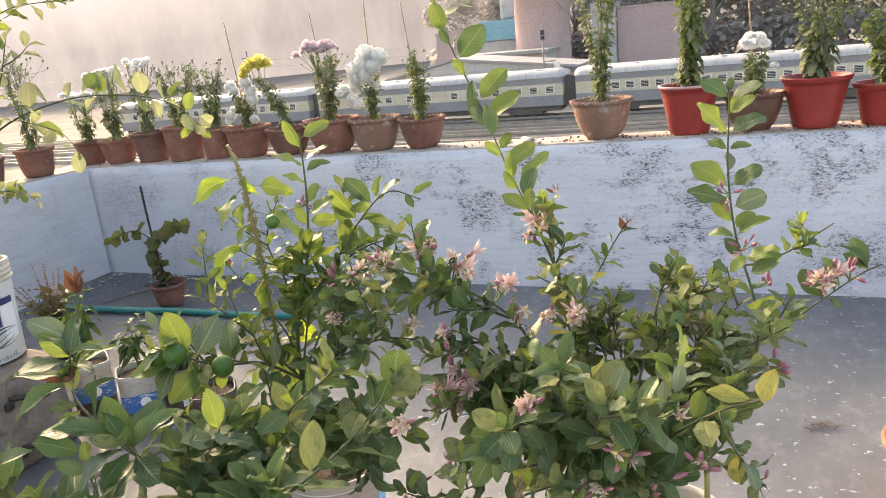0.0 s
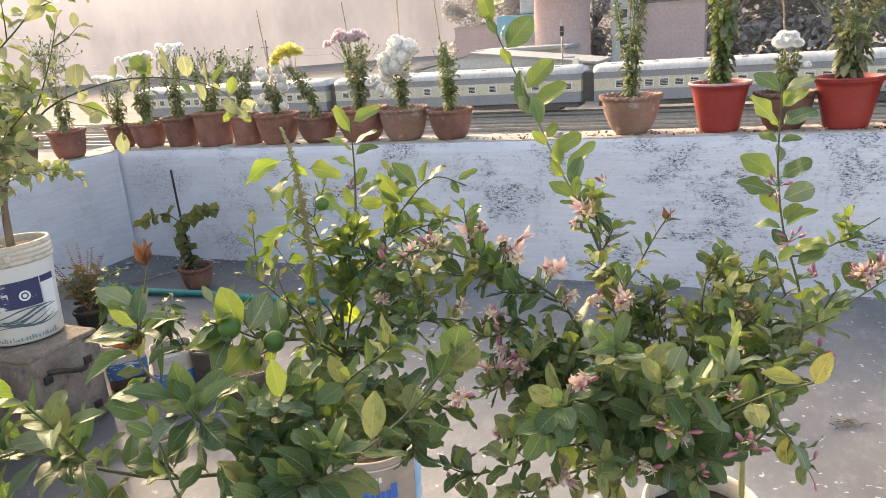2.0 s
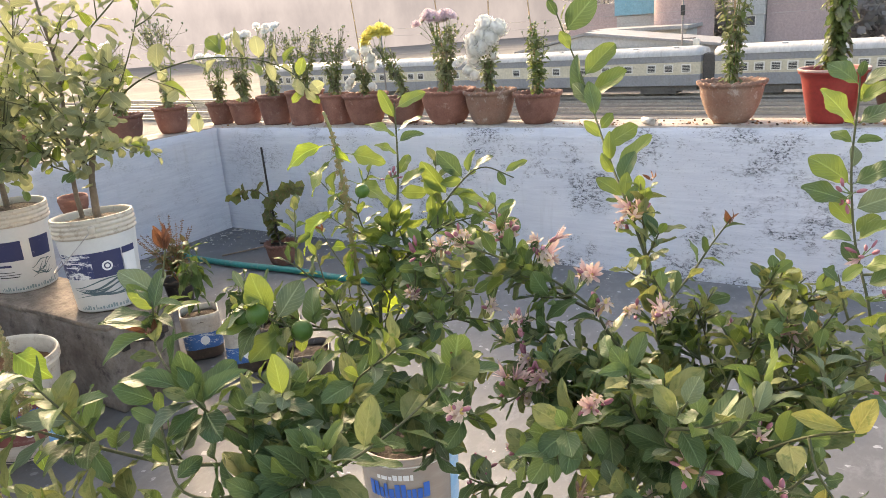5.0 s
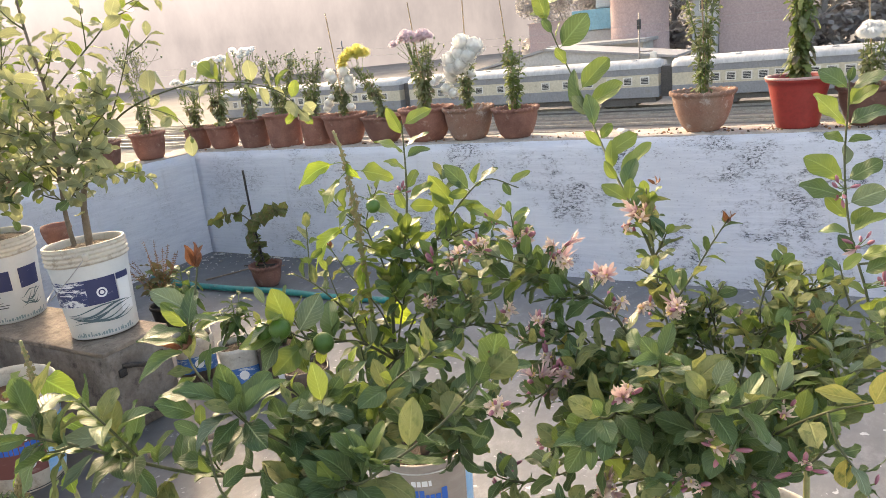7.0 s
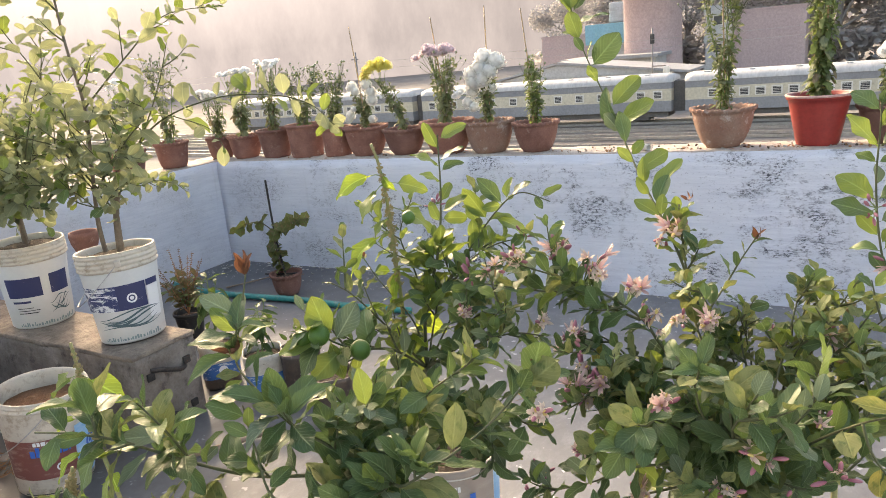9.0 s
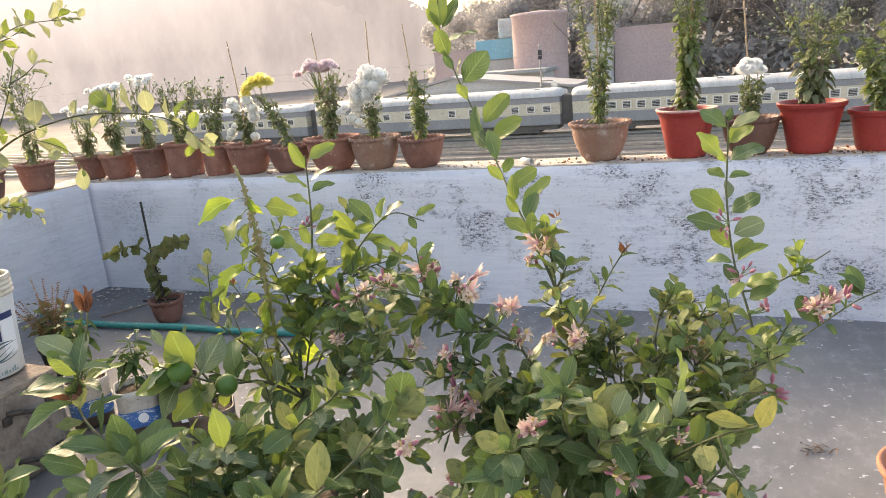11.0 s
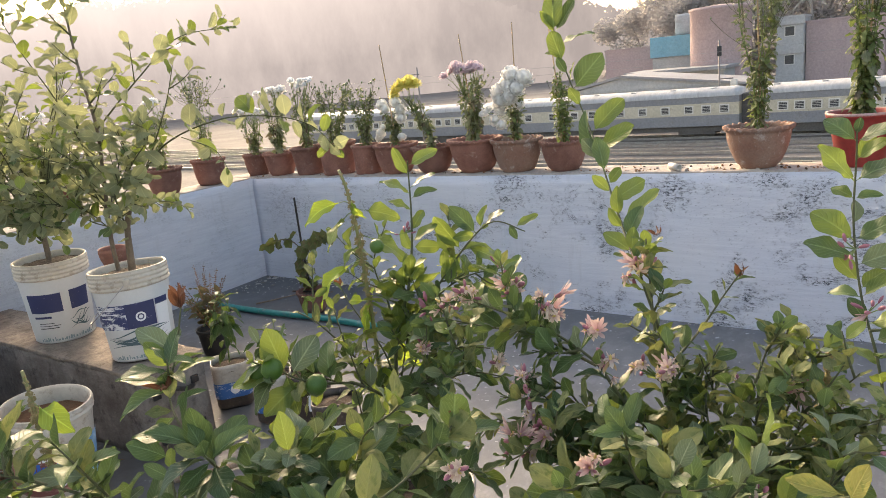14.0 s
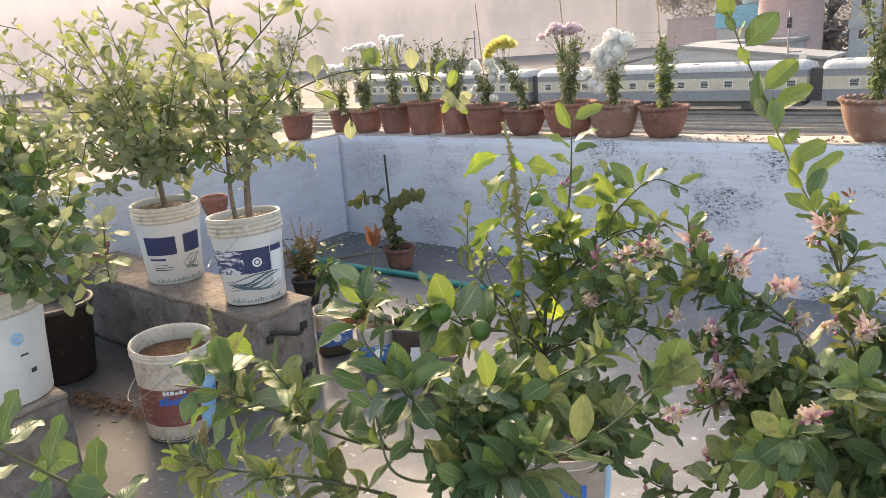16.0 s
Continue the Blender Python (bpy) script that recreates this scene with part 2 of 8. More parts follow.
def cement(name):
    """Terrace screed: trowelled grey with scuffs, damp blotches, splashes of white paint, and tree shade painted in
    with dirt by the benches.
    """
    m, t, b = nodes_of(name)
    co = t.nodes.new("ShaderNodeTexCoord").outputs["Object"]
    big = add_noise(t, co, 0.8, 6, 0.6)
    mid = add_noise(t, co, 5.0, 7, 0.65)
    col = mix(t, ramp(t, big, 0.3, 0.7), (0.120, 0.126, 0.142), (0.192, 0.196, 0.203))
    col = mix(t, ramp(t, mid, 0.4, 0.75, (0, 0, 0), (0.6, 0.6, 0.6)), col, (0.232, 0.233, 0.235))
    scuff = add_noise(t, co, 9.0, 9, 0.78, (1.4, 0.8, 1.0))
    col = mix(t, ramp(t, scuff, 0.5, 0.68, (0, 0, 0), (0.5, 0.5, 0.5)), col, (0.30, 0.305, 0.315))
    col = mix(t, ramp(t, scuff, 0.28, 0.44, (0.5, 0.5, 0.5), (0, 0, 0)), col, (0.10, 0.10, 0.11))
    spot = calc(t, "MAXIMUM", ramp(t, add_noise(t, co, 26.0, 3, 0.5), 0.665, 0.70), ramp(t, add_noise(t, co, 13.0, 5, 0.6, (1.0, 1.6, 1.0)), 0.67, 0.72))
    col = mix(t, calc(t, "MULTIPLY", spot, 0.6), col, (0.66, 0.67, 0.69))
    dirt_shade_noise = add_noise(t, co, 2.4, 8, 0.75)
    dirt = ramp(t, dirt_shade_noise, 0.6, 0.72)
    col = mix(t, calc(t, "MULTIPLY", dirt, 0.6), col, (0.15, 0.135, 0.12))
    # First patch paints dirt and tree shade by the benches; the rest darken wall foot.
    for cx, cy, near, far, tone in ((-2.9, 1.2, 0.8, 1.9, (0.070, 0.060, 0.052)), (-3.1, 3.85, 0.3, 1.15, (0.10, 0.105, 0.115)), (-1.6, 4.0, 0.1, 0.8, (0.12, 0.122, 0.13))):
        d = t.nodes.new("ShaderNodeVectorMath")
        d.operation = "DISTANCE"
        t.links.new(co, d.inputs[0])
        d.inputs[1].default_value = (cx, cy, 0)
        reach = calc(t, "ADD", d.outputs["Value"], calc(t, "MULTIPLY", calc(t, "SUBTRACT", dirt_shade_noise, 0.5), 1.6))
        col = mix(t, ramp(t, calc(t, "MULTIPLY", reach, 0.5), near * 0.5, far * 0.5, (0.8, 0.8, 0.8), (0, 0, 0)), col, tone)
    t.links.new(col, b.inputs["Base Color"])
    t.links.new(ramp(t, mid, 0.3, 0.7, (0.5, 0.5, 0.5), (0.75, 0.75, 0.75)), b.inputs["Roughness"])
    bump(t, calc(t, "ADD", mid, calc(t, "MULTIPLY", add_noise(t, co, 60, 5, 0.7), 0.5)), b, 0.3, 0.004)
    return m


def label_print(name, ink, ground, lo, hi, scale):
    """A printed label with ink rubbed away in patches."""
    m, t, b = nodes_of(name)
    co = t.nodes.new("ShaderNodeTexCoord").outputs["Object"]
    n = add_noise(t, co, scale, 9, 0.75, (1, 1, 2.4))
    t.links.new(mix(t, ramp(t, n, lo, hi), ink, ground), b.inputs["Base Color"])
    b.inputs["Roughness"].default_value = 0.45
    return m


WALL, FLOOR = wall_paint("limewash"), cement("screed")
COPING = surface("coping_mortar", (0.36, 0.31, 0.275), (0.50, 0.455, 0.415), 0.9, 6, 60, (0.30, 0.20, 0.16), 0.7, depth=0.01)
CLAY = surface("terracotta", (0.19, 0.085, 0.066), (0.29, 0.145, 0.115), 0.85, 9, 120, (0.42, 0.31, 0.27), 0.25, vary=0.22, stain_at=(0.58, 0.78))
CLAY_ORANGE = surface("orange_clay", (0.36, 0.145, 0.085), (0.46, 0.21, 0.13), 0.85, 9, 120, (0.50, 0.36, 0.28), 0.25, stain_at=(0.6, 0.78))
CLAY_DARK = surface("dark_clay", (0.11, 0.05, 0.038), (0.17, 0.085, 0.065), 0.6, 9, 120, (0.24, 0.15, 0.12), 0.2, stain_at=(0.6, 0.78))
CLAY_GREY = surface("terracotta_limed", (0.24, 0.12, 0.085), (0.29, 0.19, 0.15), 0.9, 8, 110, (0.46, 0.41, 0.38), 0.3, stain_at=(0.55, 0.72))
RED = surface("red_plastic", (0.30, 0.026, 0.022), (0.38, 0.045, 0.036), 0.5, 5, 60, (0.34, 0.14, 0.11), 0.06, vary=0.12, stain_at=(0.66, 0.8))
RED_RIM = surface("faded_rim", (0.42, 0.22, 0.20), (0.58, 0.40, 0.38), 0.6, 12, 90, (0.5, 0.2, 0.16), 0.1)
SOIL = surface("soil", (0.045, 0.030, 0.021), (0.105, 0.072, 0.050), 0.95, 25, 140, (0.16, 0.115, 0.08), 1.0, depth=0.015)
RED_SOIL = surface("coir_soil", (0.20, 0.09, 0.045), (0.32, 0.16, 0.08), 0.95, 25, 140, (0.4, 0.25, 0.15), 1.0, depth=0.012)
PAIL = surface("pail_plastic", (0.58, 0.59, 0.595), (0.66, 0.66, 0.65), 0.45, 3, 80, (0.52, 0.46, 0.39), 0.03, stain_at=(0.62, 0.8), grain=(0.96, 1.02))
PAIL_DIRTY = surface("pail_rim_dirty", (0.52, 0.46, 0.39), (0.64, 0.58, 0.50), 0.6, 9, 80, (0.28, 0.20, 0.14), 0.08, stain_at=(0.50, 0.72), grain=(0.92, 1.03))
NAVY = label_print("navy_print", (0.025, 0.04, 0.13), (0.66, 0.68, 0.71), 0.50, 0.56, 22)
NAVY_FULL = label_print("navy_print_whole", (0.025, 0.035, 0.11), (0.5, 0.52, 0.58), 0.62, 0.70, 20)
GREY_PRINT = label_print("grey_print", (0.22, 0.30, 0.32), (0.68, 0.7, 0.7), 0.56, 0.66, 30)
TEAL_PRINT = label_print("teal_print", (0.07, 0.12, 0.14), (0.4, 0.45, 0.45), 0.6, 0.7, 26)
PANEL = label_print("pale_print", (0.75, 0.76, 0.78), (0.6, 0.62, 0.66), 0.6, 0.7, 60)
MAROON = label_print("maroon_print", (0.20, 0.07, 0.06), (0.42, 0.30, 0.26), 0.52, 0.68, 12)
BLUE_PRINT = label_print("blue_print", (0.02, 0.13, 0.50), (0.30, 0.42, 0.62), 0.62, 0.74, 30)
SKY_PRINT = label_print("sky_print", (0.20, 0.45, 0.72), (0.45, 0.62, 0.76), 0.45, 0.7, 9)
TAUPE = label_print("taupe_print", (0.30, 0.255, 0.23), (0.38, 0.34, 0.31), 0.45, 0.7, 7)
INK = surface("dark_ink", (0.03, 0.03, 0.04), (0.07, 0.07, 0.08), 0.6, 20, 80, None, 0.0)
WIRE = surface("steel_wire", (0.35, 0.35, 0.36), (0.5, 0.5, 0.5), 0.35, 30, 90, (0.25, 0.16, 0.1), 0.05, metal=0.8)
BLOCK = surface("cement_block", (0.135, 0.105, 0.088), (0.275, 0.24, 0.212), 0.9, 6, 55, (0.07, 0.053, 0.045), 0.8, stain_at=(0.54, 0.7), depth=0.008)
BLOCK_TOP = surface("cement_block_top", (0.17, 0.13, 0.105), (0.34, 0.275, 0.22), 0.9, 8, 70, (0.11, 0.085, 0.07), 0.9, stain_at=(0.5, 0.68), depth=0.008)
IRON = surface("black_iron", (0.025, 0.022, 0.022), (0.06, 0.05, 0.045), 0.6, 30, 120, (0.14, 0.07, 0.04), 0.2, metal=0.3)
HOSE = surface("teal_hose", (0.0, 0.20, 0.19), (0.02, 0.27, 0.25), 0.4, 6, 60, (0.15, 0.28, 0.26), 0.05)
WOOD = surface("grey_stick", (0.20, 0.14, 0.10), (0.32, 0.24, 0.18), 0.85, 20, 160, (0.12, 0.08, 0.06), 0.5, stretch=(1, 1, 0.15))
CANE = surface("cane", (0.40, 0.27, 0.17), (0.52, 0.37, 0.24), 0.7, 20, 150, (0.22, 0.15, 0.1), 0.2, stretch=(1, 1, 0.2))
PIPE = surface("pvc", (0.50, 0.47, 0.43), (0.60, 0.57, 0.53), 0.5, 10, 80, (0.34, 0.28, 0.22), 0.05)
BLACK_PLASTIC = surface("black_plastic", (0.018, 0.016, 0.016), (0.04, 0.035, 0.03), 0.5, 8, 90, (0.10, 0.08, 0.06), 0.1)
STONE = surface("stone", (0.22, 0.20, 0.18), (0.34, 0.31, 0.28), 0.9, 14, 90, None, 0.5)
BARK = surface("green_bark", (0.055, 0.072, 0.028), (0.105, 0.105, 0.052), 0.7, 40, 200, (0.16, 0.13, 0.09), 0.3, stain_at=(0.6, 0.7))
BARK_GREY = surface("grey_bark", (0.13, 0.10, 0.075), (0.22, 0.175, 0.135), 0.85, 25, 160, (0.14, 0.11, 0.08), 0.5)
STEM = surface("young_stem", (0.10, 0.17, 0.04), (0.16, 0.22, 0.07), 0.55, 30, 150, None, 0.1)
DRY = surface("dry_leaf", (0.24, 0.12, 0.06), (0.36, 0.20, 0.11), 0.8, 20, 90, (0.16, 0.07, 0.04), 0.3, vary=0.3)

LEAF = leaf_mat("citrus_leaf", (0.031, 0.067, 0.030), (0.092, 0.145, 0.058), (0.22, 0.33, 0.08), 0.36, 0.18, 0.6)
LEAF_YOUNG = leaf_mat("citrus_leaf_young", (0.064, 0.122, 0.038), (0.145, 0.205, 0.060), (0.38, 0.47, 0.075), 0.38, 0.30, 0.45)
LEAF_PALE = leaf_mat("citrus_leaf_pale", (0.13, 0.155, 0.06), (0.215, 0.235, 0.10), (0.36, 0.38, 0.11), 0.62, 0.22, 0.25, (0.085, 0.13, 0.05))
# Blade paled to grey-green so sky sheen is painted into its colour.
LEAF_GREY = leaf_mat("citrus_leaf_painted_sheen", (0.105, 0.145, 0.085), (0.175, 0.215, 0.135), (0.28, 0.35, 0.12), 0.62, 0.12, 0.6)
LEAF_YELLOW = leaf_mat("citrus_leaf_yellow", (0.27, 0.27, 0.065), (0.40, 0.35, 0.11), (0.5, 0.45, 0.10), 0.5, 0.25, 0.4, (0.18, 0.22, 0.06))
LEAF_RUST = leaf_mat("new_leaf_rust", (0.12, 0.045, 0.032), (0.20, 0.08, 0.04), (0.26, 0.11, 0.05), 0.45, 0.18)
LEAF_AMAR = leaf_mat("amaranth_leaf", (0.12, 0.21, 0.04), (0.26, 0.36, 0.06), (0.50, 0.62, 0.06), 0.55, 0.42, 0.8)
# Olive paled: glare veiling these trees is put into the leaf colour.
LEAF_TREE = leaf_mat("lime_tree_leaf_veiled", (0.155, 0.18, 0.105), (0.265, 0.285, 0.165), (0.42, 0.45, 0.22), 0.5, 0.38)
LEAF_MUM = leaf_mat("chrysanthemum_leaf", (0.088, 0.112, 0.068), (0.185, 0.210, 0.120), (0.30, 0.34, 0.15), 0.62, 0.28, 0.25)
LEAF_MUM_FRESH = leaf_mat("chrysanthemum_leaf_fresh", (0.055, 0.092, 0.040), (0.135, 0.185, 0.065), (0.28, 0.36, 0.09), 0.55, 0.28, 0.25)
LEAF_VINE = leaf_mat("vine_leaf", (0.055, 0.07, 0.035), (0.14, 0.165, 0.055), (0.30, 0.34, 0.08), 0.65, 0.25, 0.3, (0.20, 0.12, 0.07))
LEAF_MUM_DRY = leaf_mat("chrysanthemum_leaf_withered", (0.085, 0.075, 0.055), (0.165, 0.150, 0.10), (0.25, 0.22, 0.13), 0.75, 0.2, 0.2)
LEAF_CHILI = leaf_mat("chili_leaf", (0.022, 0.05, 0.018), (0.05, 0.095, 0.03), (0.18, 0.28, 0.05), 0.45, 0.25)
LEAF_BASIL = leaf_mat("basil_leaf", (0.06, 0.075, 0.035), (0.16, 0.12, 0.06), (0.3, 0.24, 0.1), 0.7, 0.25, 0.1)


def petal_mat(name, c0, c1, see=0.3, rough=0.6):
    m, t, b = nodes_of(name)
    uv = t.nodes.new("ShaderNodeUVMap").outputs["UV"]
    sp = t.nodes.new("ShaderNodeSeparateXYZ")
    t.links.new(uv, sp.inputs[0])
    grain = add_noise(t, uv, 12, 3)
    col = mix(t, calc(t, "MULTIPLY", calc(t, "ADD", sp.outputs["Y"], calc(t, "MULTIPLY", grain, 0.4)), 0.75), c0, c1)
    t.links.new(col, b.inputs["Base Color"])
    b.inputs["Roughness"].default_value = rough
    tr = t.nodes.new("ShaderNodeBsdfTranslucent")
    t.links.new(col, tr.inputs["Color"])
    ms = t.nodes.new("ShaderNodeMixShader")
    ms.inputs[0].default_value = see
    t.links.new(b.outputs[0], ms.inputs[1])
    t.links.new(tr.outputs[0], ms.inputs[2])
    t.links.new(ms.outputs[0], t.nodes["Material Output"].inputs["Surface"])
    return m


PETAL_PINK = petal_mat("citrus_petal", (0.31, 0.115, 0.175), (0.67, 0.53, 0.47))
PETAL_CREAM = petal_mat("citrus_petal_cream", (0.46, 0.27, 0.26), (0.74, 0.64, 0.52))
PETAL_DRY = petal_mat("citrus_petal_withered", (0.24, 0.13, 0.07), (0.46, 0.31, 0.16), 0.2, 0.8)
BUD_PINK = petal_mat("citrus_bud", (0.22, 0.055, 0.095), (0.42, 0.17, 0.22), 0.1, 0.5)
MUM_WHITE = petal_mat("white_petal", (0.84, 0.83, 0.79), (0.93, 0.925, 0.92), 0.5)
MUM_YELLOW = petal_mat("yellow_petal", (0.60, 0.48, 0.07), (0.80, 0.74, 0.24))
MUM_MAUVE = petal_mat("mauve_petal", (0.60, 0.38, 0.46), (0.80, 0.70, 0.72), 0.4)
MUM_BUD = petal_mat("green_bud", (0.14, 0.18, 0.08), (0.36, 0.37, 0.24), 0.1)
ANTHER = surface("anther", (0.6, 0.42, 0.12), (0.7, 0.55, 0.25), 0.7, 60, 200, None, 0.0)
FRUIT = surface("lime_skin", (0.055, 0.13, 0.02), (0.085, 0.18, 0.03), 0.4, 30, 260, (0.16, 0.22, 0.07), 0.35, stain_at=(0.66, 0.8), depth=0.001)
STALK = surface("amaranth_stalk", (0.22, 0.24, 0.09), (0.30, 0.27, 0.13), 0.6, 30, 150, (0.26, 0.14, 0.09), 0.2)
SEED = surface("amaranth_seed", (0.27, 0.22, 0.10), (0.40, 0.31, 0.16), 0.8, 120, 300, (0.27, 0.18, 0.10), 0.1)

# ---- terrace ----
def top_z(x):
    """Height of the parapet, which rises a little along its length."""
    return 0.80 + 0.0105 * x


def rough_wall(name, p0, p1, thick, z0, h0, h1, inward, material):
    """A parapet from p0 to p1 with an uneven plaster face; inward is the side of its thickness."""
    a, b, n = Vector(p0), Vector(p1), Vector(inward)
    k, rows = max(8, int((b - a).length / 0.06)), 12
    verts, faces = [], []
    prof = [(0.0, j / rows) for j in range(rows + 1)] + [(1.0, 1 - j / 3) for j in range(4)]
    for i in range(k + 1):
        q = a.lerp(b, i / k)
        h = h0 + (h1 - h0) * i / k
        for u, w in prof:
            edge = 0.012 if (u == 0.0 and w == 1.0) else 0.0
            v = Vector((q.x, q.y, z0 + (h - z0) * w)) - n * (u * thick)
            d = 0.006 * noise.noise(v * 3.1) + 0.003 * noise.noise(v * 14)
            v = v + n * (d - edge)
            v.z -= edge * 0.4 - (0.004 * noise.noise(v * 9) if w == 1.0 else 0)
            verts.append(v)
    m = len(prof)
    for i in range(k):
        for j in range(m - 1):
            faces.append((i * m + j, (i + 1) * m + j, (i + 1) * m + j + 1, i * m + j + 1))
    faces += [tuple(range(m)), tuple(k * m + j for j in range(m))[::-1]]
    me = mesh_of(name, verts, faces, material)
    bm = bmesh.new()
    bm.from_mesh(me)
    bmesh.ops.recalc_face_normals(bm, faces=bm.faces[:])
    bm.to_mesh(me)
    bm.free()
    return tagged(new(name, me), kind="structure")


bm = bmesh.new()
bmesh.ops.create_grid(bm, x_segments=70, y_segments=60, size=0.5)
for v in bm.verts:
    x, y = -4.1 + 7.2 * (v.co.x + 0.5), -2.3 + 6.6 * (v.co.y + 0.5)
    v.co = (x, y, 0.006 * noise.noise((x * 0.8, y * 0.8, 0)) - 0.004)
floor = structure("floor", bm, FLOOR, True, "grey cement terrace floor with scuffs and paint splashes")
structure("terrace_slab", bm_box(-4.1, 3.1, -2.3, 4.3, -0.35, -0.03), BLOCK)
structure("building_body", bm_box(-4.05, 3.05, -2.25, 4.25, -5.8, -0.352), BLOCK)
rough_wall("wall_north", (-3.8, 4.0, 0), (2.8, 4.0, 0), 0.28, -0.02, top_z(-3.8) - 0.006, top_z(2.8) - 0.006, (0, -1, 0), WALL)
rough_wall("wall_west", (-3.8, 4.28, 0), (-3.8, -2.0, 0), 0.28, -0.02, top_z(-3.8) - 0.006, top_z(-3.8) - 0.006, (1, 0, 0), WALL)
rough_wall("wall_east", (2.8, -2.0, 0), (2.8, 4.28, 0), 0.28, -0.02, 0.81, 0.81, (-1, 0, 0), WALL)
rough_wall("wall_south", (2.8, -2.0, 0), (-3.8, -2.0, 0), 0.28, -0.02, 0.8, 0.8, (0, 1, 0), WALL)


def coping(name, x0, x1, y0, y1, z0, z1, along):
    """Loose mortar bed along a parapet top, crumbled at the edges."""
    rows = (0.0, 0.004, 0.02, 0.09, 0.22, 0.38, 0.54, 0.70, 0.84, 0.95, 0.996, 1.0)
    k, w = int(max(x1 - x0, y1 - y0) / 0.03), len(rows) - 1
    verts, faces = [], []
    for i in range(k + 1):
        for j in range(w + 1):
            u, v = i / k, rows[j]
            s, c = (u, v) if along == "x" else (v, u)
            x, y = x0 + (x1 - x0) * s, y0 + (y1 - y0) * c
            z = z0 + (z1 - z0) * u
            rim = 1 if j < 3 or j > w - 3 else 0
            d = 0.007 * noise.noise((x * 9, y * 9, 3)) + 0.006 * noise.noise((x * 31, y * 31, 5))
            if along == "x":
                y += (abs(d) if j < 3 else -abs(d)) * rim
            else:
                x -= (abs(d) if j > 2 else -abs(d)) * rim
            lump = 0.004 * noise.noise((x * 16, y * 16, 1)) + 0.003 * noise.noise((x * 50, y * 50, 2))
            verts.append((x, y, z - 0.014 if j in (0, w) else z + lump - (0.004 if rim else 0)))
    for i in range(k):
        for j in range(w):
            q = (i * (w + 1) + j, (i + 1) * (w + 1) + j, (i + 1) * (w + 1) + j + 1, i * (w + 1) + j + 1)
            faces.append(q if along == "x" else q[::-1])
    return tagged(new(name, mesh_of(name, verts, faces, COPING)), "crumbling sandy mortar bed on the parapet top", kind="structure")


coping("coping_north", -4.07, 2.79, 4.022, 4.272, top_z(-3.8), top_z(2.8), "x")
coping("coping_west", -4.072, -3.822, -2.0, 4.0, top_z(-3.8), top_z(-3.8), "y")

# crumbs of brick and mortar on the coping
rng = random.Random(4)
bm = bmesh.new()
bmesh.ops.create_icosphere(bm, subdivisions=1, radius=1)
ICO = (np.array([v.co[:] for v in bm.verts]), [tuple(v.index for v in f.verts) for f in bm.faces], np.zeros((len(bm.verts), 2)))
bm.free()
soup = Soup()
for i in range(900):
    x = rng.uniform(-1.1, 2.4) if i < 640 else rng.uniform(-3.9, 2.4)
    y = rng.choice((rng.uniform(4.03, 4.1), rng.uniform(4.05, 4.26)))
    s = 0.002 + 0.009 * rng.random() ** 2
    soup.add(ICO, pose(x, y, top_z(x) + s * 0.3, rng.uniform(0, 90), rng.uniform(0, 90), 0) @ Matrix.Diagonal((s, s * rng.uniform(0.5, 1), s * 0.6, 1)), rng.choice((0, 1, 1, 2)))
tagged(new("rubble_crumbs", soup.mesh("rubble_crumbs", [COPING, DRY, SOIL])), "brick and mortar crumbs on the parapet top", "rubble", kind="stuff")

# ---- beyond the parapet: railway, train, yard, woods ----
EARTH = surface("yard_earth", (0.15, 0.135, 0.125), (0.22, 0.205, 0.19), 0.95, 0.12, 2.0, (0.14, 0.13, 0.11), 0.3, depth=0.05)
BALLAST = surface("ballast", (0.17, 0.15, 0.135), (0.26, 0.23, 0.21), 0.95, 0.6, 9.0, (0.12, 0.10, 0.09), 0.8, depth=0.06, stretch=(0.15, 1, 1))
RAIL = surface("rail_steel", (0.30, 0.28, 0.27), (0.42, 0.40, 0.38), 0.4, 3, 30, (0.25, 0.15, 0.1), 0.1, metal=0.6)
GROUND_Z = -5.8
ring = [0, 20, 45, 62, 80, 110, 160, 300, 800, 3000]
verts, faces = [], []
for i, r in enumerate(ring):
    for k in range(48):
        a = 2 * math.pi * k / 48
        verts.append((r * math.sin(a), r * math.cos(a), GROUND_Z))
for i in range(len(ring) - 1):
    for k in range(48):
        faces.append((i * 48 + k, (i + 1) * 48 + k, (i + 1) * 48 + (k + 1) % 48, i * 48 + (k + 1) % 48))
me = mesh_of("ground", verts, faces, EARTH, False)
bm = bmesh.new()
bm.from_mesh(me)
bmesh.ops.remove_doubles(bm, verts=bm.verts[:], dist=0.001)
bmesh.ops.recalc_face_normals(bm, faces=bm.faces[:])
bm.to_mesh(me)
bm.free()
tagged(new("ground", me), "dusty brown railway yard ground", kind="structure")
TRACKS = (45.5, 50.2, 54.4, 58.6)
for y in TRACKS:
    tr = thing("railway_track", (0, y, GROUND_Z), "railway track of steel rails on brown ballast", "track", "railway tracks")
    bm = bmesh.new()
    bmesh.ops.create_grid(bm, x_segments=60, y_segments=4, size=0.5)
    for v in bm.verts:
        e = abs(v.co.y) > 0.4
        v.co = (v.co.x * 320 - 30, v.co.y * 3.4, (0.02 if e else 0.26) + 0.05 * noise.noise((v.co.x * 90, v.co.y * 7, y)))
    part("ballast", bm, BALLAST, tr)
    for s in (-0.84, 0.84):
        part("rail", bm_box(-190, 130, s - 0.035, s + 0.035, 0.26, 0.44), RAIL, tr, smooth=False)

